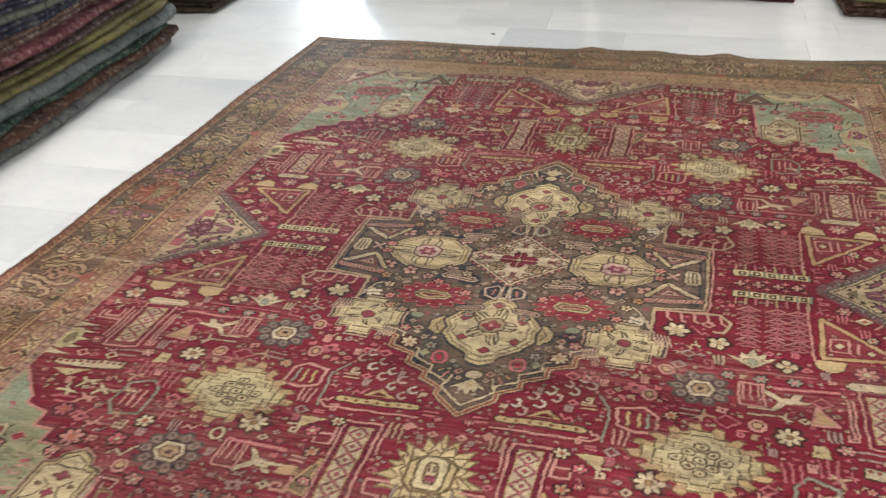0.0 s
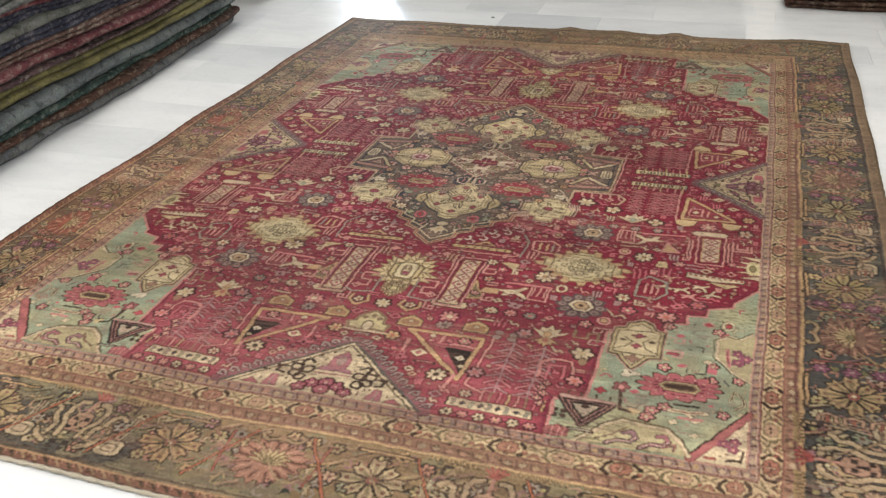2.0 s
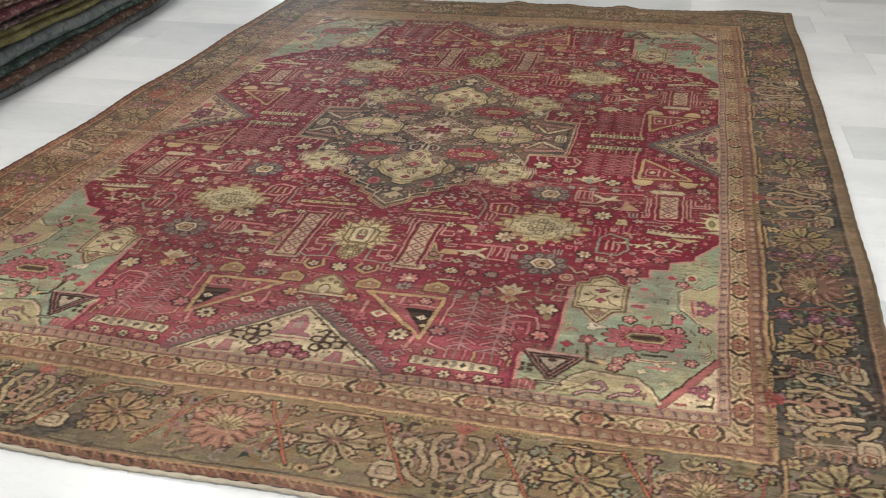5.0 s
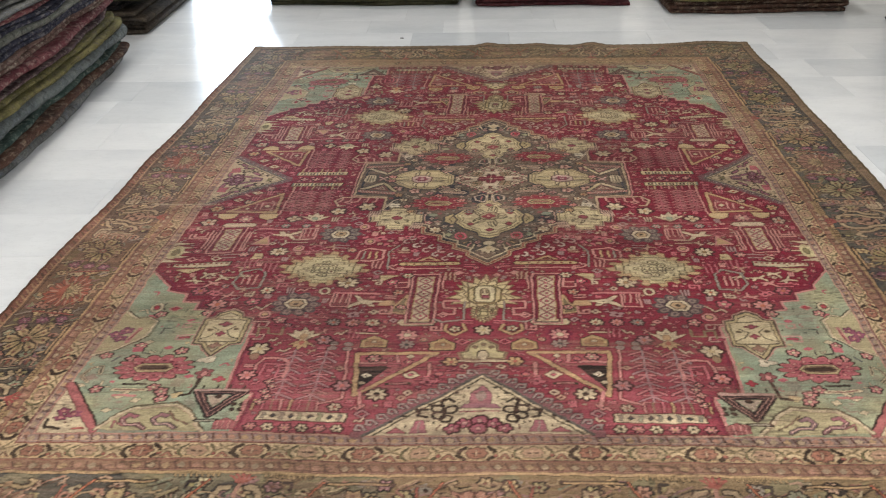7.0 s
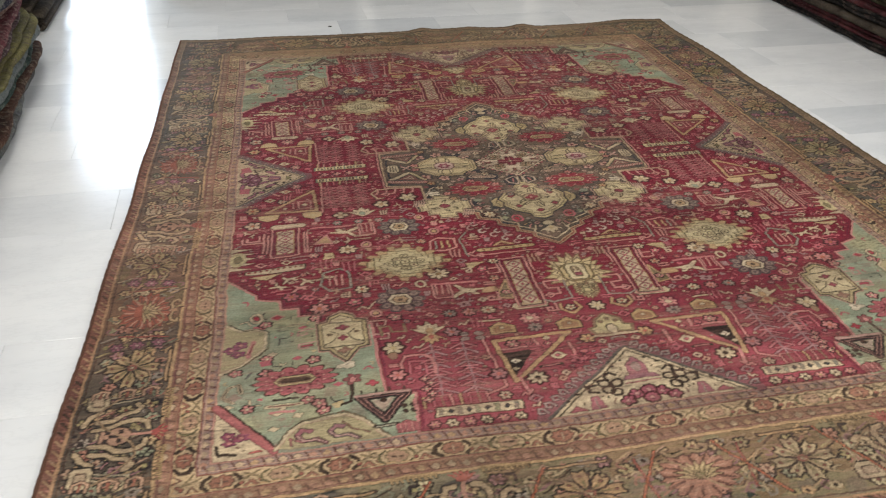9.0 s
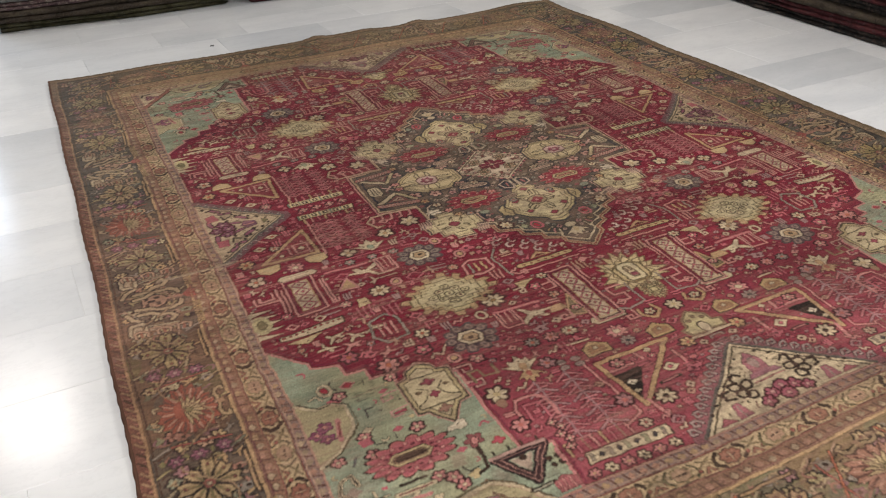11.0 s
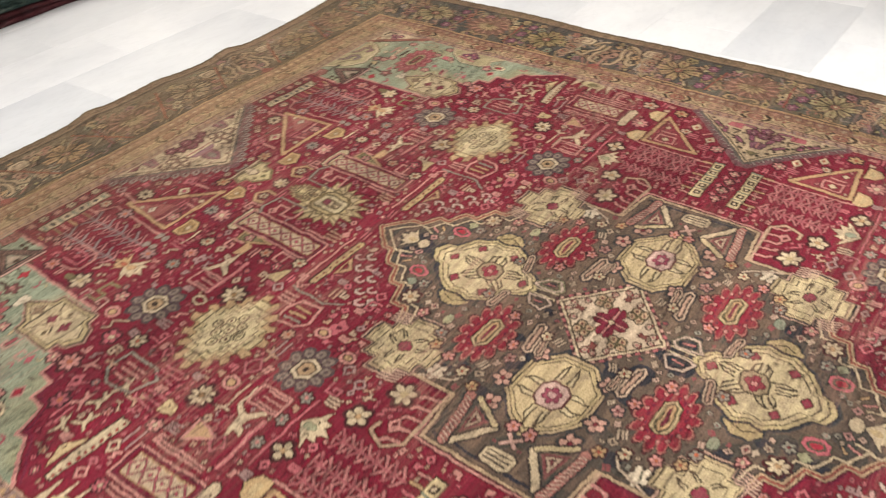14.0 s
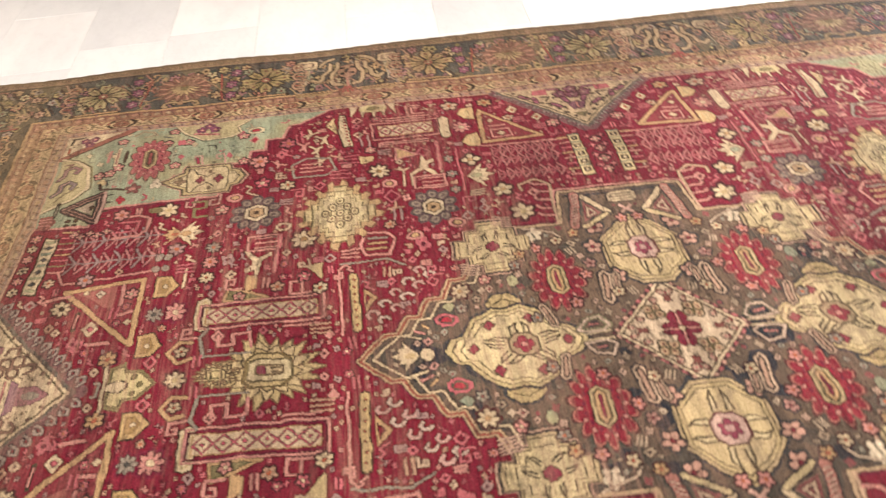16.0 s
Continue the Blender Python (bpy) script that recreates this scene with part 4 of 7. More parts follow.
# ---- red field, ends
fill([(0.355, 1.222), (0.13, 1.222), (0.335, 1.415)], (0.150, 0.024, 0.030))
for sv, inner in ((1, (0.21, 0.07, 0.06)), (-1, (0.020, 0.013, 0.010))):
    s4 = ((1, sv), (-1, sv))
    fill([(0.345, 1.285), (0.255, 1.285), (0.338, 1.40)], inner, s4)
line([(0.355, 1.222), (0.13, 1.222), (0.335, 1.415)], 0.013, TAN, ALL, True)
line([(0.338, 1.268), (0.27, 1.268)], 0.010, PINK)
shape((0.315, 1.325), diamond(0.016, 0.012), IVORY)
shape((0.325, 1.36), diamond(0.010, 0.008), CREAM)
flower((0.305, 1.245), 0.018, PINK, CREAM, ALL, 6)
line([(0.24, 1.235), (0.235, 1.265)], 0.010, PINK)
shape((0.205, 1.240), diamond(0.012, 0.010), CREAM)
line([(0.385, 1.21), (0.365, 1.43), (0.42, 1.455)], 0.007, PINK)
shape((0.195, 1.325), diamond(0.026, 0.020), CREAM)
shape((0.195, 1.325), diamond(0.012, 0.010), ROSE)
line([(0.255, 1.365), (0.195, 1.365)], 0.010, BROWN)
line([(0.248, 1.365), (0.202, 1.365)], 0.004, PINK)
flower((0.275, 1.41), 0.026, CREAM, BROWN, ALL, 8)
line([(0.145, 1.275), (0.145, 1.325)], 0.010, PINK)
line([(0.32, 1.40), (0.31, 1.46)], 0.010, PINK)
flower((0.09, 1.265), 0.022, TAN, RUST, ALL, 6)
for u in (0.445, 0.535):
    trees((u, 1.325), 0.075, 0.23, 8)
for k in range(9):
    u = 0.42 + k * 0.024
    line([(u, 1.445), (u, 1.482)], 0.007, (PINK, OLIVE, ROSE, TAN)[k % 4])
# cream strip with dark lozenges above a row of flowers
fill([(0.335, 1.488), (0.565, 1.488), (0.572, 1.528), (0.335, 1.528)], BROWN)
fill([(0.340, 1.492), (0.561, 1.492), (0.567, 1.524), (0.340, 1.524)], CREAM)
for k in range(9):
    u = 0.356 + k * 0.0245
    if k % 2:
        shape((u, 1.508), diamond(0.010, 0.011), SLATE)
    else:
        shape((u, 1.508), rect(0.006, 0.013), SAGE)
for k in range(6):
    flower((0.352 + k * 0.044, 1.551), 0.015, (CREAM, PINK)[k % 2], (BROWN, TAN)[k % 2], ALL, 6)
# house-shaped pentagons, rosettes and ovals
for c, m in (((0.318, 1.165), 1), ((0.118, 1.180), 1)):
    pent = [(-0.036, 0.025), (-0.036, -0.008), (0, -0.032), (0.036, -0.008), (0.036, 0.025)]
    shape(c, [(x * 1.12, y * 1.15) for x, y in pent], BROWN)
    shape(c, pent, (0.33, 0.22, 0.09))
    shape(c, [(x * 0.72, y * 0.62 + 0.003) for x, y in pent], (0.24, 0.15, 0.055))
    shape(c, octo(0.007, 0.006), CREAM)
flower((0.222, 1.130), 0.030, PINK, CREAM, ALL, 8, WINE)
flower((0.220, 1.178), 0.024, GREY, SLATE, ALL, 8, WINE)
for c in ((0.200, 1.062),):
    cap = [(-0.058, 0), (-0.048, 0.016), (0.048, 0.016), (0.058, 0), (0.048, -0.016), (-0.048, -0.016)]
    shape(c, [(x * 1.06, y * 1.2) for x, y in cap], BROWN)
    shape(c, cap, CREAM)
    trace(c, [(x * 0.8, y * 0.55) for x, y in cap], 0.004, YELLOW)
# vase flower on the axis
shape((0, 1.220), [(-0.06, 0.035), (-0.075, 0.0), (-0.05, -0.005), (-0.045, -0.04), (0, -0.075), (0.045, -0.04), (0.05, -0.005), (0.075, 0.0), (0.06, 0.035)], OLIVE, E2)
shape((0, 1.220), [(-0.052, 0.028), (-0.06, 0.004), (-0.04, -0.002), (-0.036, -0.035), (0, -0.065), (0.036, -0.035), (0.04, -0.002), (0.06, 0.004), (0.052, 0.028)], (0.34, 0.28, 0.14), E2)
for c in ((0, 1.18), (0.025, 1.195), (-0.025, 1.195)):
    shape(c, octo(0.009, 0.008), OLIVE, E2)
shape((0, 1.232), octo(0.020, 0.026), BROWN, E2)
shape((0, 1.234), octo(0.016, 0.022), CREAM, E2)
line([(-0.065, 1.262), (0.065, 1.262)], 0.008, CREAM, E2)
line([(0.02, 1.285), (0.02, 1.275), (-0.02, 1.275), (-0.02, 1.285)], 0.006, GREY, E2)
# large yellow blossom on the axis between two lozenge bands
def flame(c, ru, rv, sym, core):
    """A leafy palmette: pointed leaves in rows round a framed heart."""
    for ring, count, col in ((1.0, 18, core), (0.80, 13, (0.36, 0.275, 0.150)), (0.60, 9, core)):
        for k in range(count):
            a = math.tau * (k + 0.5) / count
            tip = (c[0] + ru * ring * (1 + 0.12 * math.sin(5 * a)) * math.cos(a), c[1] + rv * ring * (1 + 0.08 * math.cos(4 * a)) * math.sin(a))
            side = 1.9 * ru * ring / count
            base = (c[0] + 0.35 * ru * math.cos(a), c[1] + 0.35 * rv * math.sin(a))
            quad = [(base[0] + side * math.sin(a), base[1] - side * math.cos(a)), (tip[0] * 0.45 + base[0] * 0.55 + 1.25 * side * math.sin(a), tip[1] * 0.45 + base[1] * 0.55 - 1.25 * side * math.cos(a)), tip,
                    (tip[0] * 0.6 + base[0] * 0.4 - 0.9 * side * math.sin(a), tip[1] * 0.6 + base[1] * 0.4 + 0.9 * side * math.cos(a)), (base[0] - side * math.sin(a), base[1] + side * math.cos(a))]
            line(quad, 0.007, (0.17, 0.105, 0.055), sym, True)
            fill(quad, col, sym)
    shape(c, octo(ru * 0.50, rv * 0.46, 0.6), (0.12, 0.085, 0.035), sym)
    shape(c, octo(ru * 0.44, rv * 0.40, 0.6), core, sym)
    trace(c, rect(ru * 0.30, rv * 0.26), 0.005, OLIVE, sym)


flame((0, 0.905), 0.108, 0.118, E2, (0.33, 0.25, 0.12))
flame((0, 1.015), 0.036, 0.045, E2, (0.33, 0.26, 0.13))
for a, b, col in ((0.036, 0.052, (0.13, 0.10, 0.05)), (0.030, 0.046, (0.38, 0.31, 0.185)), (0.016, 0.032, (0.14, 0.095, 0.05)), (0.011, 0.027, (0.33, 0.25, 0.15))):
    shape((0, 0.900), octo(a, b, 0.72), col, E2)
for d in (-1, 1):
    shape((d * 0.005, 0.916), rect(0.005, 0.010), (0.14, 0.035, 0.045), E2)
    shape((d * 0.006, 0.886), rect(0.0035, 0.010), (0.13, 0.09, 0.05), E2)
for c, h in (((0.192, 0.922), 0.128),):
    diamonds_band(c, 0.024, h, 6)
for x in (0.135, 0.148):
    line([(x, 0.79), (x, 0.87)], 0.006, PINK)
trace((0.095, 1.0), [(-0.035, -0.055), (-0.035, 0.05), (0.03, 0.062), (0.055, 0.045)], 0.007, GREY, ALL, False)
trace((0.095, 1.0), [(-0.018, -0.055), (0.03, -0.055), (0.03, -0.015), (-0.005, -0.015), (-0.005, 0.02), (0.03, 0.02)], 0.008, PINK, ALL, False)
line([(0.06, 1.075), (0.05, 1.105), (0.085, 1.13), (0.115, 1.105), (0.11, 1.078)], 0.009, TAN)
flower((0.083, 1.098), 0.016, CREAM, RUST, ALL, 5)
flower((0, 1.105), 0.024, CREAM, YELLOW, E2, 7)
hook((0.145, 1.09), 0.020, PINK)
# beside the band: step motifs
shape((0.262, 0.955), [(-0.02, 0.06), (-0.02, -0.045), (0.025, 0.05)], OLIVE)
trace((0.262, 0.955), [(-0.02, 0.06), (-0.02, -0.045), (0.025, 0.05)], 0.006, TAN)
flower((0.255, 0.98), 0.014, PINK, CREAM, ALL, 5)
hook((0.305, 1.0), 0.022, PINK)
shape((0.30, 0.955), [(-0.03, 0.014), (0.03, 0.014), (0.02, -0.014), (-0.02, -0.014)], TAN)
line([(0.245, 0.83), (0.285, 0.83), (0.285, 0.86), (0.245, 0.86), (0.245, 0.80)], 0.007, PINK)
shape((0.315, 0.80), [(-0.032, -0.018), (0.03, -0.02), (0.028, 0.024)], YELLOW)
flower((0.255, 0.785), 0.018, CREAM, RUST, ALL, 6)
# slim bars flanking the medallion's point
dashed_bar((0.10, 0.700), (0.285, 0.705), 0.018, ALL, (0.35, 0.25, 0.11), RUST, 7)
line([(0.085, 0.735), (0.31, 0.738), (0.335, 0.715)], 0.006, PINK)
shape((0.20, 0.668), [(-0.045, 0.012), (0.035, 0.012), (0.0, -0.018)], TAN)
shape((0.20, 0.671), [(-0.025, 0.006), (0.02, 0.006), (0.0, -0.008)], RED)
shape((0.09, 0.765), diamond(0.018, 0.013), PINK)
line([(0.33, 0.735), (0.34, 0.62), (0.31, 0.575)], 0.006, GREY)
trace((0.40, 0.64), [(-0.04, 0.03), (-0.045, -0.03), (0.015, -0.045), (0.045, -0.02), (0.045, 0.035), (0.0, 0.045)], 0.008, PINK)
for d in (-0.018, 0.004, 0.024):
    line([(0.40 + d, 0.62), (0.40 + d, 0.665)], 0.007, (TAN, GREY, PINK)[int((d + 0.02) * 40) % 3])
# bird with comb box
for c, t in (((0.365, 0.945), 0), ((0.735, 0.500), math.pi)):
    bird(c, 0.055, CREAM, ALL, t)
    comb_box((c[0] + (0.085 if t == 0 else -0.085), c[1] - 0.012), 0.028, 0.042)
    line([(c[0] - 0.03, c[1] - 0.045), (c[0] + 0.11, c[1] - 0.052)], 0.012, ROSE)
    line([(c[0] - 0.03, c[1] - 0.045), (c[0] + 0.11, c[1] - 0.052)], 0.004, PINK)
flower((0.445, 0.83), 0.034, CREAM, (0.2, 0.12, 0.05), ALL, 8)
trace((0.51, 0.885), octo(0.014, 0.018), 0.008, CREAM)
for k in range(3):
    flower((0.335 + 0.06 * k, 1.065), 0.020, (CREAM, PINK, GREY)[k], RUST, ALL, 8)
line([(0.31, 1.12), (0.38, 1.12)], 0.006, CREAM)

# ---- yellow snowflakes and dark rosettes
LEAF = []
for k in range(160):
    a = math.tau * k / 160
    r = (abs(math.cos(a)) ** 1.35 + abs(math.sin(a)) ** 1.35) ** (-1 / 1.35) * (1 + 0.10 * (1 if (k // 5) % 2 else -1))
    LEAF.append((0.142 * r * math.cos(a), 0.108 * r * math.sin(a)))
for c in ((0.543, 0.738),):
    shape(c, [(x * 1.05, y * 1.05) for x, y in LEAF], (0.15, 0.055, 0.035))
    shape(c, LEAF, (0.285, 0.190, 0.095))
    for f, col in ((1.0, (0.14, 0.105, 0.05)), (0.955, (0.345, 0.275, 0.145)), (0.80, (0.16, 0.125, 0.06)), (0.76, (0.355, 0.290, 0.165))):
        shape(c, [(x * f, y * f) for x, y in stepped(0.128, 0.096, 5)], col)
    for i, j in ((0, 0), (1, 1), (1, -1), (-1, 1), (-1, -1), (2, 0), (-2, 0), (0, 2), (0, -2)):
        q = (c[0] + i * 0.026, c[1] + j * 0.020)
        trace(q, octo(0.014, 0.010, 0.5), 0.004, (0.14, 0.10, 0.05))
        shape(q, octo(0.005, 0.004), (0.16, 0.05, 0.045) if (i + j) % 4 == 0 else (0.20, 0.15, 0.075))
    for i, j in ((1, 0), (-1, 0), (0, 1), (0, -1)):
        trace((c[0] + i * 0.030, c[1] + j * 0.024), [(-0.012, 0), (0.012, 0)] if j else [(0, -0.010), (0, 0.010)], 0.004, (0.15, 0.11, 0.055), ALL, False)
rosette((0.588, 0.965), 0.058)
rosette((0.535, 0.490), 0.056)
for c in ((0.455, 0.435), (0.66, 0.60), (0.42, 0.545), (0.67, 1.03)):
    trace(c, octo(0.016, 0.018), 0.008, PINK)
    shape(c, octo(0.009, 0.010), TAN)
# palmettes, paired flowers and a lobed box by the green
tulip((0.53, 1.145), 0.050, CREAM, ALL, math.pi, TAN)
tulip((0.53, 1.175), 0.035, TAN, ALL, 0, RUST)
flower((0.642, 1.210), 0.030, CREAM, YELLOW, ALL, 6)
shape((0.648, 1.245), octo(0.012, 0.018), OLIVE)
for dx in (-0.022, 0.022):
    for dy in (-0.012, 0.012):
        shape((0.412 + dx, 1.188 + dy), octo(0.013, 0.010), GREY)
trace((0.585, 1.305), [(-0.045, 0.04), (-0.045, -0.03), (-0.02, -0.05), (0.03, -0.05), (0.045, -0.02), (0.045, 0.03)], 0.008, PINK, ALL, False)
trace((0.585, 1.305), [(-0.022, 0.04), (-0.022, -0.02), (0.02, -0.025), (0.022, 0.03)], 0.008, ROSE, ALL, False)
for k in range(5):
    flower((0.575 - 0.012 * (k % 2), 1.365 + 0.022 * k), 0.012, PINK, CREAM, ALL, 4)
trace((0.64, 1.115), [(-0.04, -0.015), (-0.04, 0.02), (0.0, 0.02), (0.0, -0.01), (0.03, -0.01), (0.03, 0.03)], 0.008, OLIVE, ALL, False)

# ---- red field, flanks
for c, h in (((0.935, 0.530), 0.080),):
    diamonds_band(c, 0.026, h, 4)
for x in (0.86, 0.87, 0.995, 1.008):
    line([(x, 0.47), (x, 0.60)], 0.006, PINK)
cap = [(-0.062, 0), (-0.05, 0.014), (0.05, 0.014), (0.062, 0), (0.05, -0.014), (-0.05, -0.014)]
shape((0.925, 0.415), [(x * 1.06, y * 1.2) for x, y in cap], BROWN)
shape((0.925, 0.415), cap, CREAM)
for c in ((0.995, 0.340), (0.835, 0.345)):
    pent = [(-0.038, -0.022), (0.038, -0.022), (0.030, 0.012), (0, 0.028), (-0.030, 0.012)]
    shape(c, [(x * 1.1, y * 1.12) for x, y in pent], BROWN)
    shape(c, pent, (0.36, 0.25, 0.12))
    shape(c, [(x * 0.5, y * 0.4) for x, y in pent], YELLOW)
flower((0.915, 0.365), 0.028, PINK, CREAM, ALL, 8, WINE)
TR = [(0.825, 0.145), (1.005, 0.300), (0.820, 0.312)]
fill(TR, (0.150, 0.024, 0.030))
line(TR, 0.012, TAN, ALL, True)
trace((0.862, 0.255), rect(0.022, 0.026), 0.007, PINK)
shape((0.862, 0.255), diamond(0.012, 0.012), CREAM)
line([(0.905, 0.24), (0.905, 0.28)], 0.008, PINK)
shape((0.935, 0.275), diamond(0.010, 0.010), CREAM)
line([(0.79, 0.09), (0.80, 0.33)], 0.007, PINK)
for c in ((0.93, 0.135), (0.99, 0.20)):
    shape(c, diamond(0.024, 0.016), CREAM)
    shape(c, diamond(0.010, 0.007), RUST)
flower((0.885, 0.095), 0.020, PINK, CREAM, ALL, 6)
flower((1.055, 0.275), 0.024, TAN, RUST, ALL, 6)
line([(0.955, 0.165), (0.975, 0.145)], 0.008, PINK)
# paired cream bars with dark squares, fringed
fill([(0.600, 0.038), (0.812, 0.038), (0.812, 0.074), (0.600, 0.074)], BROWN)
fill([(0.604, 0.041), (0.808, 0.041), (0.808, 0.071), (0.604, 0.071)], (0.38, 0.30, 0.16))
for k in range(5):
    u = 0.626 + k * 0.040
    shape((u, 0.056), rect(0.010, 0.010), BROWN)
    shape((u, 0.056), diamond(0.006, 0.006), CREAM)
    line([(u + 0.02, 0.041), (u + 0.02, 0.071)], 0.006, SAGE)
for k in range(8):
    u = 0.612 + 0.026 * k
    line([(u, 0.078), (u, 0.104)], 0.007, (PINK, TAN, ROSE)[k % 3])
for u in (0.62, 0.67, 0.72, 0.77):
    for v in (0.0,):
        flower((u, v), 0.015, PINK, CREAM, W2, 4)
        flower((u + 0.02, 0.018), 0.010, ROSE, PINK, ALL, 4)
for u in (0.645, 0.715, 0.765):
    trees((u, 0.205), 0.055, 0.185, 8, ALL, (0.22, 0.060, 0.066), (0.26, 0.095, 0.090))
tulip((0.655, 0.362), 0.052, CREAM, ALL, math.pi, GREEN)
flower((0.735, 0.365), 0.026, CREAM, TAN, ALL, 4)
flower((0.575, 0.300), 0.028, CREAM, TAN, ALL, 5)
for k in range(3):
    flower((0.60 + 0.075 * k, 0.425), 0.016, GREY, PINK, ALL, 6)
line([(0.59, 0.40), (0.80, 0.40)], 0.005, ROSE)
# leafy cream flower at the edge, chequered bar, key pattern
for k in range(5):
    y = 0.56 + 0.03 * k
    shape((1.075, y + 0.0), [(0.04, -0.012), (0.04, 0.012), (-0.06 + 0.012 * abs(k - 2), 0.004 * (k - 2))], CREAM)
shape((1.09, 0.62), octo(0.026, 0.045), (0.34, 0.28, 0.14))
shape((1.09, 0.62), octo(0.014, 0.022), OLIVE)
for a in (0.036, 0.020):
    trace((1.045, 0.485), [(-a, -a * 0.8), (-a, a * 0.9), (a, a * 0.9), (a, -a * 0.2)], 0.008, PINK, ALL, False)
fill([(0.865, 0.690), (1.065, 0.705), (1.065, 0.728), (0.96, 0.735), (0.865, 0.725)], BROWN)
fill([(0.870, 0.694), (1.060, 0.708), (1.060, 0.724), (0.96, 0.730), (0.870, 0.720)], CREAM)
for k in range(10):
    shape((0.88 + 0.019 * k, 0.702 + 0.0012 * k), rect(0.005, 0.004), CRIMSON)
shape((0.995, 0.755), [(-0.05, -0.018), (0.055, -0.012), (0.0, 0.012)], YELLOW)
for c in ((0.915, 0.775), (0.86, 0.80), (0.95, 0.815), (0.885, 0.835), (0.80, 0.79)):
    bird(c, 0.032, CREAM if rng.random() < 0.6 else PINK, ALL, rng.uniform(-0.6, 0.6))
trace((0.775, 0.815), [(-0.045, 0.05), (-0.045, -0.04), (-0.02, -0.07), (0.04, -0.05), (0.05, 0.02), (0.02, 0.06)], 0.007, GREY)
for d in (-0.02, 0.0, 0.02):
    line([(0.775 + d, 0.785), (0.775 + d, 0.845)], 0.007, PINK)
shape((0.805, 0.545), [(-0.03, 0.03), (-0.012, -0.035), (0.03, 0.025)], TAN)
trace((0.805, 0.545), [(-0.03, 0.03), (-0.012, -0.035), (0.03, 0.025)], 0.006, PINK)
flower((0.84, 0.645), 0.018, PINK, CREAM, ALL, 6)
shape((0.79, 0.66), [(-0.02, 0.015), (0.02, 0.018), (0.012, -0.022), (-0.012, -0.020)], YELLOW)
flower((0.725, 0.625), 0.030, CREAM, (0.2, 0.12, 0.05), ALL, 8)
flower((0.70, 0.885), 0.022, CREAM, RUST, ALL, 6)
flower((0.62, 1.06), 0.020, PINK, CREAM, ALL, 5)

# ---- medallion
MED = [(0, 0.705), (0.070, 0.640), (0.070, 0.615), (0.120, 0.590), (0.120, 0.560), (0.175, 0.535), (0.175, 0.500), (0.235, 0.480), (0.235, 0.440), (0.29, 0.42), (0.42, 0.33), (0.405, 0.28), (0.405, 0.175), (0.535, 0.160), (0.535, 0)]
full = MED + [(x, -y) for x, y in reversed(MED)]
full = full + [(-x, y) for x, y in reversed(full)]
fill([(x * 1.035, y * 1.025) for x, y in full], WINE, ((1, 1),))
fill(full, SMOKE, ((1, 1),))
# ground turns from slate to brown across the medallion
zone = inside(np.array(full), UU[None, :], VV[:, None])
tone = np.sin(UU[None, :] * 5.0 + 0.4) + np.sin(VV[:, None] * 6.0 + 1.0) + 0.8 * np.sin((UU[None, :] + VV[:, None]) * 9.0)
tone = tone * 0.5 + 0.9 * np.sin(UU[None, :] * 27 + VV[:, None] * 13 + 0.7) * np.sin(VV[:, None] * 31 - UU[None, :] * 11) + 0.6 * np.sin(UU[None, :] * 61 + 2) * np.sin(VV[:, None] * 57)
dye[zone] = (0.082, 0.058, 0.042)
dye[zone & (tone > 0.7)] = (0.108, 0.073, 0.050)
dye[zone & (tone < -0.3)] = (0.056, 0.047, 0.037)
dye[zone & (tone < -1.05)] = (0.024, 0.024, 0.028)
dye[zone & (tone < -0.25) & (np.hypot(UU[None, :] * 0.9, VV[:, None] - 0.03) < 0.27)] = (0.024, 0.024, 0.028)
line(MED[:10], 0.015, (0.29, 0.195, 0.115))
line(MED[:10], 0.006, (0.23, 0.075, 0.05))
line([(x * 0.93, y * 0.955) for x, y in MED[:10]], 0.006, CREAM)
line([(0.42, 0.33), (0.405, 0.28), (0.405, 0.175), (0.535, 0.160), (0.535, 0)], 0.008, (0.29, 0.205, 0.125))
line([(0.41, 0.185), (0.545, 0.170), (0.548, 0)], 0.006, PINK)
line([(0.515, 0.145), (0.515, 0)], 0.007, BLUE)
# clawed hook in the red notch
line([(0.41, 0.182), (0.575, 0.175), (0.605, 0.21), (0.585, 0.255), (0.56, 0.252)], 0.008, (0.30, 0.20, 0.13))
for k in range(5):
    line([(0.44 + k * 0.034, 0.185), (0.445 + k * 0.034, 0.215), (0.455 + k * 0.034, 0.222)], 0.008, PINK)
flower((0.47, 0.262), 0.032, CREAM, YELLOW, ALL, 6)
for k in range(5):
    for row, lift in ((0, 0.0), (1, 0.042)):
        c = (0.128 + 0.036 * k + 0.018 * row, 0.640 - 0.030 * k + lift * 0.6)
        trace(c, [(-0.9, 0.5), (-0.2, 0.9), (0.5, 0.4), (0.4, -0.5), (-0.2, -0.9)], 0.0075, (0.36, 0.27, 0.22) if k % 2 == row else (0.30, 0.175, 0.15), ALL, False, 0.014)
# central lozenge
fill([(x * 1.10, y * 1.10) for x, y in diamond(0.158, 0.138)], (0.075, 0.030, 0.030), ((1, 1),))
for k in range(10):
    f = (k + 0.5) / 10
    shape((0.166 * f, 0.145 * (1 - f)), rect(0.006, 0.0055), (0.24, 0.075, 0.075) if k % 2 else (0.30, 0.17, 0.13), ALL, 1, 0.75)
fill([(x * 1.02, y * 1.02) for x, y in diamond(0.158, 0.138)], (0.37, 0.29, 0.19), ((1, 1),))
line(diamond(0.149, 0.130), 0.0045, (0.12, 0.075, 0.05), ((1, 1),), True)
fill(diamond(0.143, 0.124), (0.345, 0.265, 0.185), ((1, 1),))
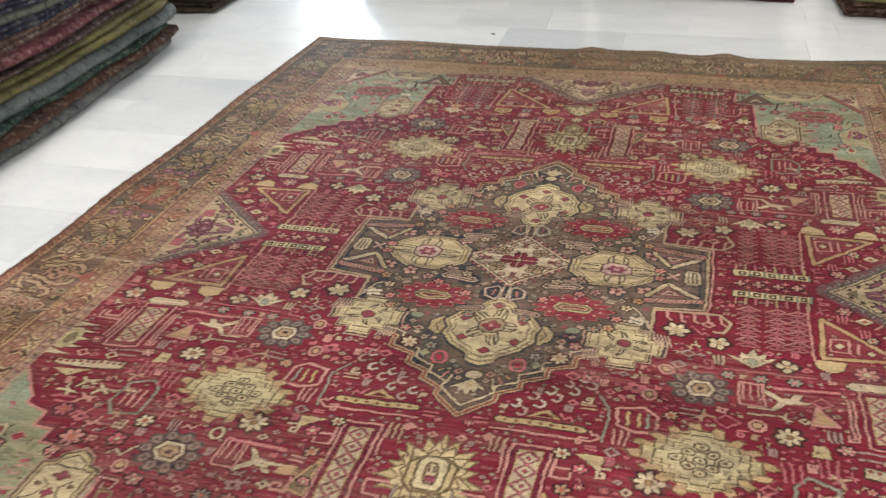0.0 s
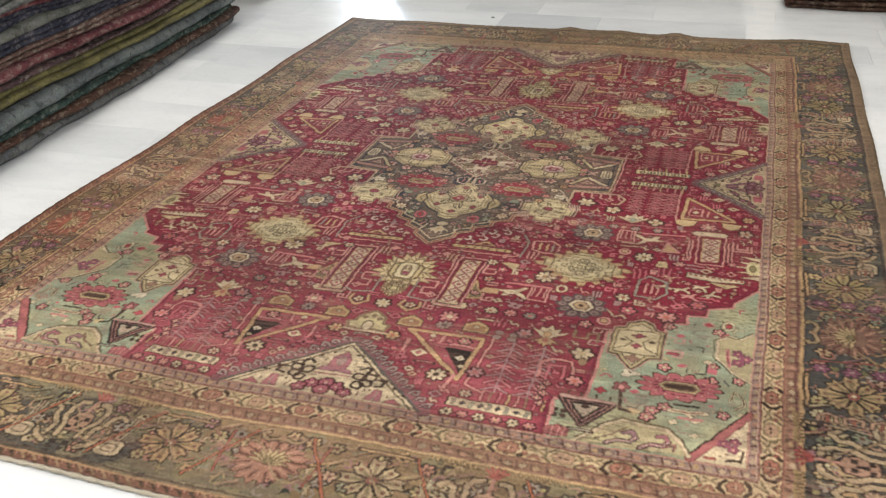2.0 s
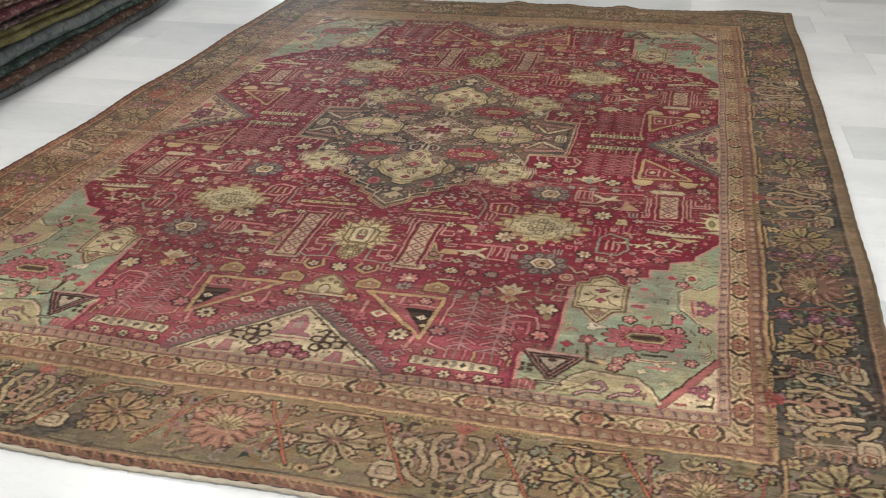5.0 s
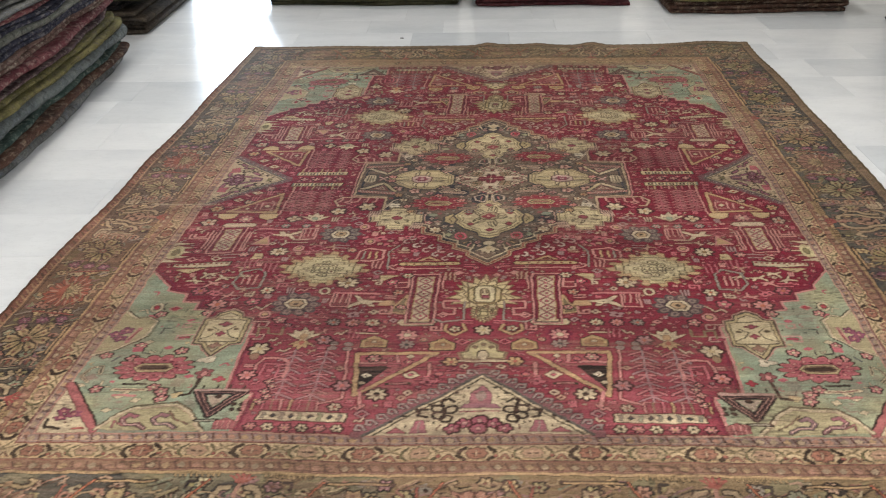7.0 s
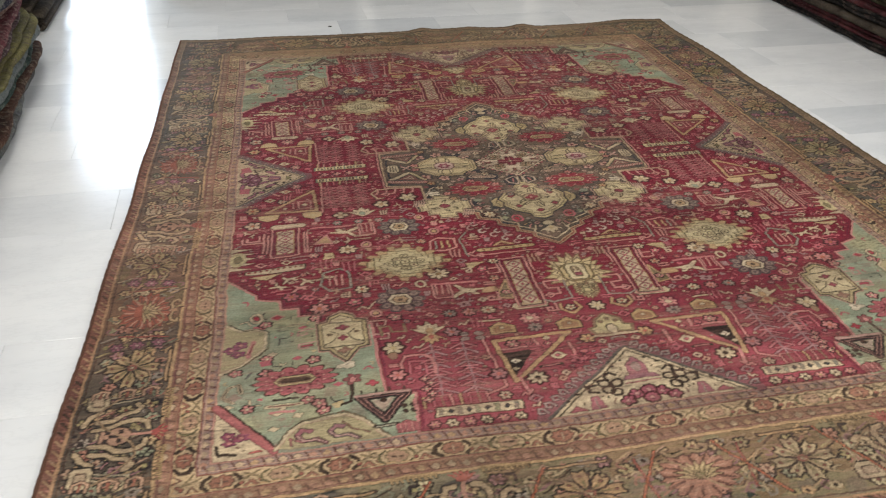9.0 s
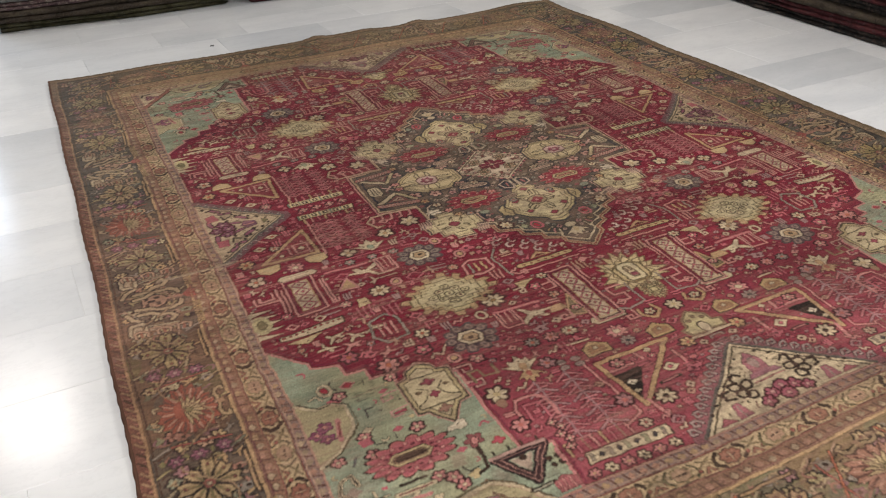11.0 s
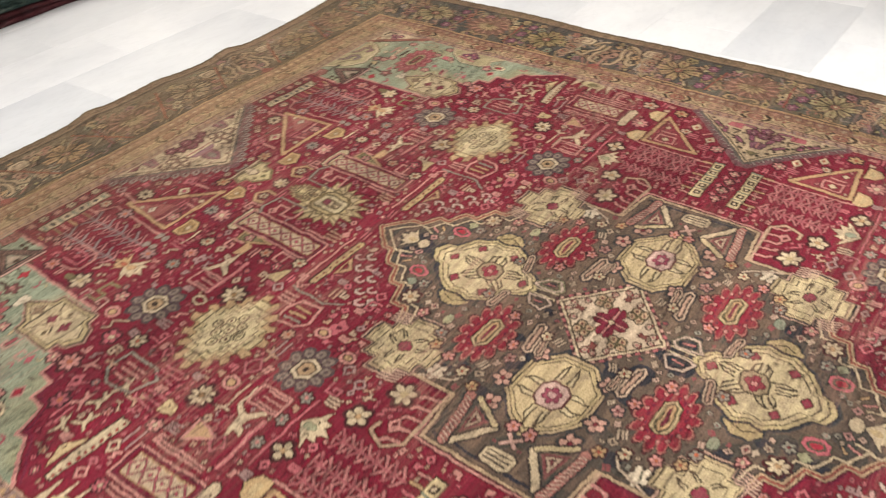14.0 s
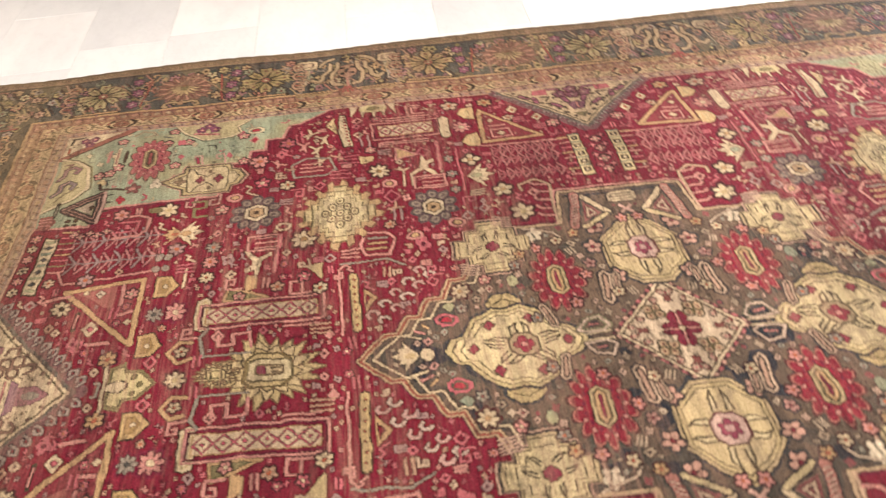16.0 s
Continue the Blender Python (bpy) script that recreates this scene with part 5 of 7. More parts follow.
CROSS = [(0.010, 0.008), (0.026, 0.024), (0.046, 0.022), (0.060, 0.008), (0.050, 0.0), (0.060, -0.008), (0.046, -0.022), (0.026, -0.024)]
fill(CROSS, (0.115, 0.012, 0.024), W2)
fill([(y * 0.9, x * 0.78) for x, y in CROSS], (0.115, 0.012, 0.024), E2)
fill(octo(0.030, 0.026), (0.115, 0.012, 0.024), ((1, 1),))
for a in range(4):
    line([(0, 0), (0.046 * math.cos(a * math.pi / 2), 0.036 * math.sin(a * math.pi / 2))], 0.0045, PINK, ((1, 1),))
fill(diamond(0.013, 0.011), (0.10, 0.03, 0.03), ((1, 1),))
fill(diamond(0.009, 0.008), CREAM, ((1, 1),))
for dx, dy in ((0.056, 0.044),):
    for ox, oy in ((-0.012, 0.008), (0.012, -0.008), (0.008, 0.012), (-0.008, -0.012)):
        trace((dx + ox, dy + oy), octo(0.012, 0.011, 0.5), 0.004, (0.10, 0.075, 0.035))
        shape((dx + ox, dy + oy), octo(0.009, 0.008, 0.5), (0.25, 0.165, 0.10))
        shape((dx + ox, dy + oy), octo(0.004, 0.0035), (0.15, 0.05, 0.035))
for c, sy, t in (((0.096, 0), W2, 0), ((0, 0.084), E2, math.pi / 2)):
    for a in (-0.7, 0, 0.7):
        shape(c, [(-0.018, 0), (-0.002, 0.007), (0.022, 0), (-0.002, -0.007)], (0.13, 0.045, 0.035), sy, 1, t + a)
for c in ((0.092, 0.034), (0.036, 0.082), (0.118, 0.010), (0.012, 0.106)):
    trace(c, octo(0.009, 0.008), 0.004, (0.16, 0.05, 0.045))
    shape(c, octo(0.004, 0.004), PINK)


def flames(c, ru, rv, angles, sym, size=1.0):
    """Curved pointed leaves drawn in thin dark lines round a heart."""
    for k, a in enumerate(angles):
        bend = 0.45 if k % 2 else -0.45
        pts = []
        for r, d in ((0.50, -0.16), (0.80, -0.06 + bend * 0.25), (1.0, bend * 0.55), (0.84, 0.10 + bend * 0.30), (0.54, 0.16)):
            pts.append((c[0] + ru * size * r * math.cos(a + d), c[1] + rv * size * r * math.sin(a + d)))
        fill(pts, (0.39, 0.315, 0.185), sym)
        line(pts, 0.0045, (0.105, 0.075, 0.040), sym)


# cream hexagons at the sides
HX = [(0.130, 0.0), (0.092, 0.048), (0.036, 0.092), (-0.070, 0.092), (-0.128, 0.036)]
HX = HX + [(x, -y) for x, y in reversed(HX[1:])]
for f, col in ((1.09, (0.045, 0.042, 0.038)), (1.03, (0.33, 0.245, 0.135)), (0.965, (0.10, 0.075, 0.045)), (0.94, (0.34, 0.26, 0.13)), (0.865, (0.11, 0.080, 0.045)), (0.84, (0.37, 0.285, 0.155))):
    shape((0.285, 0), [(x * f, y * f) for x, y in HX], col, W2)
flames((0.283, 0), 0.102, 0.076, [math.tau * (k + 0.5) / 8 for k in range(8)], W2)
shape((0.283, 0), octo(0.044, 0.036, 0.5), (0.15, 0.06, 0.05), W2)
shape((0.283, 0), octo(0.039, 0.031, 0.5), (0.38, 0.25, 0.21), W2)
shape((0.283, 0), lobed(0.024, 0.019, 6, 0.2), (0.19, 0.045, 0.065), W2)
shape((0.283, 0), rect(0.008, 0.007), (0.34, 0.20, 0.18), W2)
for c in ((0.300, 0.116), (0.185, 0.088), (0.375, 0.098)):
    flower(c, 0.024, (0.34, 0.19, 0.145), (0.13, 0.025, 0.03), ALL, 5, (0.045, 0.038, 0.034))
# cream shields towards the points
HEX = [(0.0, 0.512), (0.034, 0.496), (0.040, 0.470), (0.090, 0.440), (0.118, 0.396), (0.112, 0.366), (0.122, 0.336), (0.098, 0.296), (0.052, 0.262), (0.036, 0.232), (0.0, 0.208)]
HEX = HEX + [(-x, y) for x, y in reversed(HEX[1:-1])]
fill([(0.100, 0.322), (0.140, 0.318), (0.172, 0.345), (0.172, 0.388), (0.140, 0.414), (0.100, 0.410)], (0.045, 0.042, 0.036))
fill([(0.104, 0.328), (0.138, 0.325), (0.165, 0.349), (0.165, 0.384), (0.138, 0.407), (0.104, 0.404)], (0.285, 0.215, 0.100))
line([(0.135, 0.342), (0.148, 0.366), (0.135, 0.390)], 0.004, (0.14, 0.10, 0.045))
for f, col in ((1.10, (0.040, 0.038, 0.034)), (1.03, (0.33, 0.26, 0.125)), (0.96, (0.11, 0.085, 0.045)), (0.935, (0.40, 0.315, 0.17)), (0.85, (0.12, 0.090, 0.045)), (0.825, (0.405, 0.325, 0.185))):
    fill([(x * f, 0.345 + (y - 0.345) * f) for x, y in HEX], col, E2)
flames((0, 0.345), 0.078, 0.104, [math.tau * (k + 0.5) / 10 for k in range(10)], E2, 0.86)
shape((0, 0.345), octo(0.036, 0.034, 0.5), (0.11, 0.085, 0.045), E2)
shape((0, 0.345), octo(0.031, 0.029, 0.5), (0.23, 0.17, 0.10), E2)
shape((0, 0.345), lobed(0.023, 0.021, 4, 0.2), (0.17, 0.025, 0.035), E2)
shape((0, 0.345), rect(0.006, 0.006), PINK, E2)
for c, sy in (((0, 0.455), E2), ((0, 0.248), E2), ((0.070, 0.408), ALL), ((0.078, 0.318), ALL)):
    shape(c, diamond(0.019, 0.016), (0.10, 0.07, 0.04), sy)
    shape(c, diamond(0.015, 0.012), (0.165, 0.030, 0.040), sy)
# pairs of long bars with pale rims beside the centre
for c, a, h, t in (((0.150, 0.122), 0.058, 0.013, -0.10), ((0.158, 0.096), 0.044, 0.009, -0.10), ((0.078, 0.272), 0.040, 0.010, 0.25)):
    capsule = [(a, 0), (a * 0.78, h), (-a * 0.78, h), (-a, 0), (-a * 0.78, -h), (a * 0.78, -h)]
    for f, g, col in ((1.10, 1.35, (0.030, 0.030, 0.032)), (1.0, 1.0, (0.33, 0.235, 0.165)), (0.90, 0.62, (0.050, 0.038, 0.034)), (0.76, 0.30, (0.27, 0.17, 0.12))):
        shape(c, [(x * f, y * g) for x, y in capsule], col, ALL, 1, t)
# hexagon links between centre and shields
for d in (-1, 1):
    link = [(d * 0.020, 0.218), (d * 0.052, 0.200), (d * 0.056, 0.165), (d * 0.028, 0.148), (d * 0.014, 0.165)]
    line(link, 0.013, (0.025, 0.026, 0.032), E2, True)
    line(link, 0.006, (0.34, 0.25, 0.19), E2, True)
    fill([(d * 0.026, 0.196), (d * 0.044, 0.190), (d * 0.044, 0.172), (d * 0.028, 0.166)], (0.040, 0.036, 0.036), E2)
    line([(d * 0.032, 0.172), (d * 0.036, 0.194)], 0.005, (0.24, 0.09, 0.08), E2)
line([(0.010, 0.150), (0.010, 0.208)], 0.005, CREAM)
# red lobed lozenges
lobed_lozenge((0.196, 0.226), 0.096, 0.056, ALL)
# stepped cream squares on the slanting sides
SQ = (0.345, 0.358)
for f, col in ((1.18, (0.30, 0.19, 0.14)), (1.12, (0.06, 0.048, 0.04)), (1.05, (0.33, 0.25, 0.14)), (0.97, (0.12, 0.09, 0.045)), (0.93, (0.37, 0.295, 0.165)), (0.74, (0.12, 0.09, 0.045)), (0.70, (0.35, 0.28, 0.16))):
    shape(SQ, [(x * f, y * f) for x, y in stepped(0.092, 0.088, 3)], col)
flames(SQ, 0.066, 0.060, [math.tau * (k + 0.5) / 6 for k in range(6)], ALL, 0.9)
shape(SQ, octo(0.020, 0.018), (0.11, 0.08, 0.04))
shape(SQ, lobed(0.017, 0.015, 4, 0.2), (0.165, 0.035, 0.045))
for k in range(5):
    line([(0.415 + k * 0.009, 0.300), (0.425 + k * 0.009, 0.345)], 0.0045, (0.31, 0.20, 0.15))
    line([(0.245 + k * 0.009, 0.400), (0.255 + k * 0.009, 0.445)], 0.0045, (0.31, 0.20, 0.15))
shape((0.370, 0.248), lobed(0.022, 0.016, 5, 0.3), IVORY)
line([(0.400, 0.275), (0.372, 0.205), (0.350, 0.190)], 0.006, (0.33, 0.25, 0.18))
# triangles and barrel at the flat sides
for a, b, w, col in (((0.512, 0.104), (0.432, 0.046), 0.015, CREAM), ((0.424, 0.052), (0.380, 0.118), 0.013, (0.34, 0.27, 0.15)), ((0.518, 0.120), (0.384, 0.142), 0.022, (0.25, 0.105, 0.085))):
    line([a, b], w + 0.009, (0.045, 0.036, 0.032))
    line([a, b], w, col)
for k in range(11):
    x = 0.390 + k * 0.0122
    line([(x, 0.148 - k * 0.002), (x + 0.008, 0.132 - k * 0.002)], 0.004, (0.34, 0.22, 0.17))
fill([(0.486, 0.104), (0.402, 0.116), (0.430, 0.066)], (0.15, 0.055, 0.050))
fill([(0.466, 0.100), (0.414, 0.107), (0.432, 0.078)], (0.33, 0.235, 0.165))
fill([(0.452, 0.098), (0.424, 0.101), (0.434, 0.086)], (0.14, 0.05, 0.045))
shape((0.494, 0), octo(0.026, 0.040, 0.62), (0.045, 0.036, 0.032), W2)
shape((0.494, 0), octo(0.022, 0.036, 0.62), CREAM, W2)
for d in (-0.011, 0, 0.011):
    line([(0.494 + d, -0.027), (0.494 + d, 0.027)], 0.004, (0.045, 0.036, 0.032), W2)
for d in (0.0, math.pi / 2):
    trace((0.440, 0), [(-0.020, 0), (0.020, 0)], 0.009, (0.33, 0.20, 0.16), W2, False, 1, 0.78 + d)
# points of the medallion
tulip((0, 0.592), 0.042, CREAM, E2, 0, YELLOW)
shape((0, 0.555), octo(0.020, 0.014), CREAM, E2)
for d in (-1, 1):
    for k in range(3):
        line([(d * (0.050 + k * 0.014), 0.565 - k * 0.010), (d * (0.062 + k * 0.014), 0.60 - k * 0.022)], 0.006, (CREAM, PINK, TAN)[k], E2)
    trace((d * 0.10, 0.500), octo(0.018, 0.022), 0.008, ROSE, E2)
    shape((d * 0.10, 0.500), octo(0.009, 0.012), CRIMSON, E2)
    shape((d * 0.145, 0.49), diamond(0.016, 0.016), SAGE, E2)
    flower((d * 0.195, 0.455), 0.024, CREAM, TAN, E2, 7)
    flower((d * 0.225, 0.395), 0.016, PINK, CREAM, E2, 5)
    shape((d * 0.21, 0.33), octo(0.018, 0.012), SAGE, E2)
for c in ((0.30, 0.30), (0.335, 0.20), (0.36, 0.155), (0.075, 0.30), (0.26, 0.315), (0.315, 0.255), (0.11, 0.20), (0.405, 0.02), (0.13, 0.10), (0.20, 0.155)):
    flower(c, 0.015, (CREAM, PINK, TAN, GREY)[rng.integers(4)], RUST, ALL, 5)

# ---- small fillers wherever bare ground is left
def bare(c, r, grounds):
    w = window_of(c[0] - r, c[0] + r, c[1] - r, c[1] + r)
    if not w:
        return False
    block = dye[w[0], w[1]]
    return max(float(np.mean(np.abs(block - np.array(g)).sum(-1) < 0.004)) for g in grounds) > (0.86 if r > 0.015 else 0.92)


for r, tries in ((0.034, 260), (0.028, 320), (0.020, 700), (0.013, 2600), (0.008, 4200)):
    for _ in range(tries):
        c = (rng.uniform(0.02, 1.10), rng.uniform(0.02, 1.56))
        if not bare(c, r, (RED, SMOKE, SLATE, (0.150, 0.024, 0.030))):
            continue
        k = rng.integers(9) if r > 0.009 else 5
        col = ((0.33, 0.235, 0.16), PINK, ROSE, (0.27, 0.155, 0.105), (0.21, 0.125, 0.115), ROSE, (0.24, 0.065, 0.075))[rng.integers(7)]
        s = r * 0.82
        for sgn in ALL:
            one = (sgn,)
            if k == 0:
                flower(c, s, col, RUST if col != ROSE else CREAM, one, int(5 + (c[0] * 100) % 3))
            elif k == 1:
                bird(c, s, col, one, (c[1] * 50) % 6)
            elif k == 2:
                trace(c, diamond(s, s * 0.8), 0.006, col, one)
            elif k == 3:
                hook(c, s * 0.7, col, one, math.pi / 2 * int(c[1] * 40), 0.006)
            elif k == 4:
                for d in (-0.4, 0.4):
                    line([(c[0] - s, c[1] + d * s), (c[0] + s, c[1] + d * s)], 0.006, col, one)
            elif k == 7:
                for d in (-0.7, 0, 0.7):
                    line([(c[0] + d * s, c[1] - s), (c[0] + d * s * 0.8, c[1] + s)], 0.006, col, one)
            elif k == 8:
                bird((c[0] - s * 0.4, c[1] + s * 0.4), s * 0.6, col, one, (c[1] * 70) % 6)
                bird((c[0] + s * 0.5, c[1] - s * 0.4), s * 0.6, col, one, (c[0] * 70) % 6)
            elif k == 5:
                shape(c, lobed(s * 0.8, s * 0.6, 4, 0.3, c[0] * 9), col, one)
                shape(c, octo(s * 0.25, s * 0.25), WINE, one)
            else:
                trace(c, [(-1, -0.6), (-0.2, 0.6), (0.5, 0.1), (1, 0.7)], 0.006, col, one, False, s)


# the medallion's ground is crowded with buds, squares and short strokes
STONE = ((0.082, 0.058, 0.042), (0.108, 0.073, 0.050), (0.056, 0.047, 0.037), (0.024, 0.024, 0.028))
for r, tries in ((0.020, 700), (0.014, 1600), (0.009, 2600)):
    for _ in range(tries):
        c = (rng.uniform(0.01, 0.53), rng.uniform(0.01, 0.70))
        w = window_of(c[0] - r, c[0] + r, c[1] - r, c[1] + r)
        if np.mean(np.min([np.abs(dye[w[0], w[1]] - np.array(g)).sum(-1) for g in STONE], 0) < 0.004) < 0.94:
            continue
        col = ((0.30, 0.20, 0.15), (0.25, 0.13, 0.11), (0.17, 0.155, 0.12), (0.22, 0.165, 0.115), (0.15, 0.045, 0.045), (0.31, 0.24, 0.17))[rng.integers(6)]
        k, a = rng.integers(5), rng.random() * 6
        if k == 0:
            flower(c, r * 0.78, col, (0.13, 0.035, 0.035), ALL, 5, (0.045, 0.036, 0.034))
        elif k == 1:
            trace(c, diamond(r * 0.75, r * 0.65), 0.0045, col)
            shape(c, octo(r * 0.25, r * 0.22), (0.20, 0.07, 0.06))
        elif k == 2:
            for d in (-0.5, 0.1, 0.6):
                trace(c, [(-0.8, d), (0.8, d)], 0.0045, col, ALL, False, r, 0.35)
        elif k == 3:
            shape(c, rect(r * 0.5, r * 0.42), col, ALL, 1, a)
            shape(c, rect(r * 0.2, r * 0.18), (0.07, 0.045, 0.04), ALL, 1, a)
        else:
            shape(c, lobed(r * 0.7, r * 0.5, 4, 0.3, a), col)

# fine drawing inside the light shapes and the green corners
LIGHT = (CREAM, IVORY, YELLOW, (0.315, 0.235, 0.145), (0.47, 0.38, 0.22), (0.345, 0.27, 0.15), (0.36, 0.28, 0.13), (0.40, 0.33, 0.18), (0.33, 0.27, 0.14), (0.36, 0.28, 0.125))
for r, tries, grounds, cols in ((0.017, 500, (GREEN,), (SAGE, ROSE, CREAM, (0.10, 0.10, 0.085), PINK)), (0.010, 1500, (GREEN,), (SAGE, ROSE, CREAM, SMOKE, YELLOW)),
                                (0.011, 2500, LIGHT, (OLIVE, (0.20, 0.05, 0.05), BROWN, SAGE)), (0.006, 4500, LIGHT, (OLIVE, OLIVE, (0.22, 0.07, 0.06), (0.20, 0.14, 0.06)))):
    for _ in range(tries):
        c = (rng.uniform(0.005, 1.11), rng.uniform(0.005, 1.57))
        if not bare(c, r, grounds):
            continue
        col, k, s, a = cols[rng.integers(len(cols))], rng.integers(4), r * 0.8, rng.random() * 6
        if k == 0:
            trace(c, [(-1, 0), (-0.2, 0.6), (0.5, 0.4), (0.8, -0.5)], max(0.0035, r * 0.35), col, ALL, False, s, a)
        elif k == 1:
            shape(c, lobed(s * 0.8, s * 0.6, 4, 0.3, a), col)
        elif k == 2:
            trace(c, [(-1, 0.2), (1, -0.1)], max(0.0035, r * 0.4), col, ALL, False, s, 0.3 * a)
        else:
            shape(c, diamond(s * 0.7, s * 0.5), col)

# east border knots darken by up to 30 percent towards the near end
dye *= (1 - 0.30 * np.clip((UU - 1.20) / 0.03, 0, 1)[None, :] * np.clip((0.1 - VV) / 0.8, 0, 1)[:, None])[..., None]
# the selvedge guard is madder on one side, faded olive on the other and at the top end
rim = (np.abs(UU)[None, :] > GU) | (np.abs(VV)[:, None] > GV)
olive = np.maximum(np.clip((UU - 1.3) / 0.1, 0, 1)[None, :] * np.clip((VV + 1.5) / 0.6, 0, 1)[:, None], np.clip((VV - 1.5) / 0.3, 0, 1)[:, None]) * rim
dye += (np.array((0.150, 0.110, 0.066), np.float32) - dye) * (0.72 * olive)[..., None]
faded = np.clip((-1.20 - UU) / 0.03, 0, 1)[None, :] * np.clip((VV - 0.35) / 0.2, 0, 1)[:, None] + 0.5 * np.clip((VV - 1.70) / 0.02, 0, 1)[:, None] * np.clip((UU + 1.25) / 0.1, 0, 1)[None, :]
dye += (np.array((0.180, 0.135, 0.088), np.float32) - dye) * (0.26 * np.clip(faded, 0, 1))[..., None]
# top end and green corners: yellowed patches
def patches(nv_, nu_, cell, seed):
    g = np.random.default_rng(seed).random((nv_ // cell + 3, nu_ // cell + 3))
    y, x = np.arange(nv_) / cell, np.arange(nu_) / cell
    yi, xi = y.astype(int), x.astype(int)
    fy, fx = (y - yi)[:, None], (x - xi)[None, :]
    fy, fx = fy * fy * (3 - 2 * fy), fx * fx * (3 - 2 * fx)
    return ((g[yi][:, xi] * (1 - fx) + g[yi][:, xi + 1] * fx) * (1 - fy) + (g[yi + 1][:, xi] * (1 - fx) + g[yi + 1][:, xi + 1] * fx) * fy).astype(np.float32)


old = (0.30 * np.clip((VV - 1.30) / 0.2, 0, 1) + 0.75 * np.clip((VV - 1.56) / 0.03, 0, 1) * (VV < 1.715))[:, None] * np.clip((1.30 - np.abs(UU)) / 0.15, 0, 1)[None, :] * (VV < 1.96)[:, None] * (0.30 + 0.6 * patches(NV, NU, 90, 41))
dye += (np.array((0.27, 0.185, 0.095), np.float32) - dye) * (0.62 * old)[..., None]
isgreen = (dye[..., 1] > dye[..., 0] * 1.02)
pg = patches(NV, NU, 60, 43)
dye[isgreen] += ((np.array((0.235, 0.215, 0.120), np.float32) - dye) * np.clip((pg - 0.38) * 1.9, 0, 0.85)[..., None])[isgreen]
dye[isgreen] *= (0.80 + 0.35 * patches(NV, NU, 45, 44))[..., None][isgreen]
west = np.clip((-1.08 - UU) / 0.06, 0, 1)[None, :] * np.clip((0.45 - VV) / 0.25, 0, 1)[:, None] * np.clip((VV + 1.25) / 0.3, 0, 1)[:, None] * (0.25 + 0.5 * patches(NV, NU, 70, 45))
dye += (np.array((0.25, 0.115, 0.066), np.float32) - dye) * (0.30 * west)[..., None]
south = np.clip((-VV - 1.55) / 0.1, 0, 1)[:, None] * (0.2 + 0.7 * patches(NV, NU, 80, 46))
dye += (np.array((0.25, 0.185, 0.115), np.float32) - dye) * (0.22 * south)[..., None]

# dark outlines where a light motif meets its ground
lum = dye @ np.array((0.3, 0.5, 0.2), np.float32)
near = lum.copy()
for dj, di in ((1, 0), (-1, 0), (0, 1), (0, -1), (1, 1), (-1, -1), (1, -1), (-1, 1)):
    near = np.maximum(near, np.roll(lum, (dj, di), (0, 1)))
dye *= (1 - 0.68 * np.clip((near - lum - 0.035) / 0.08, 0, 1))[..., None]

# ---- ageing of the dyes, then one grid of knots
def soft_noise(nv, nu, cell_v, cell_u, seed):
    g = np.random.default_rng(seed).random((int(nv / cell_v) + 3, int(nu / cell_u) + 3)).astype(np.float32)
    y, x = np.arange(nv) / cell_v, np.arange(nu) / cell_u
    yi, xi = y.astype(int), x.astype(int)
    fy, fx = (y - yi)[:, None], (x - xi)[None, :]
    fy, fx = fy * fy * (3 - 2 * fy), fx * fx * (3 - 2 * fx)
    a, b = g[yi][:, xi], g[yi][:, xi + 1]
    c, d = g[yi + 1][:, xi], g[yi + 1][:, xi + 1]
    return (a * (1 - fx) + b * fx) * (1 - fy) + (c * (1 - fx) + d * fx) * fy


blur = dye.copy()
for axis in (0, 1):
    blur = sum(np.roll(blur, k, axis) for k in (-4, -2, 0, 2, 4)) / 5
dye = np.clip(dye + 0.42 * (dye - blur), dye * 0.45, 0.5)
# yellow dyes have gone dull, light wool has greyed towards its surroundings
pale = np.clip((dye[..., 1] - 0.15) / 0.15, 0, 1)[..., None]
dye += (blur * 0.9 + 0.1 * np.array((0.26, 0.19, 0.12), np.float32) - dye) * 0.20 * pale
yellow = np.clip((dye[..., 1] / (dye[..., 2] + 0.01) - 1.7), 0, 1)[..., None]
dye *= 1 - 0.16 * yellow
dye[..., 2:] *= 1 + 0.25 * yellow
del blur, pale, yellow
# hand-tied drawing: every line wavers by a few knots
wj = ((soft_noise(NV, NU, 24, 24, 51) - 0.5) * 3.6 + (soft_noise(NV, NU, 9, 9, 52) - 0.5) * 1.8)
wi = ((soft_noise(NV, NU, 24, 24, 53) - 0.5) * 3.6 + (soft_noise(NV, NU, 9, 9, 54) - 0.5) * 1.8)
keep = np.clip((HU - np.abs(UU)) / 0.06, 0, 1)[None, :] * np.clip((HV - np.abs(VV)) / 0.06, 0, 1)[:, None]
jj = np.clip(np.arange(NV)[:, None] + np.rint(wj * keep).astype(int), 0, NV - 1)
ii = np.clip(np.arange(NU)[None, :] + np.rint(wi * keep).astype(int), 0, NU - 1)
dye = dye[jj, ii]
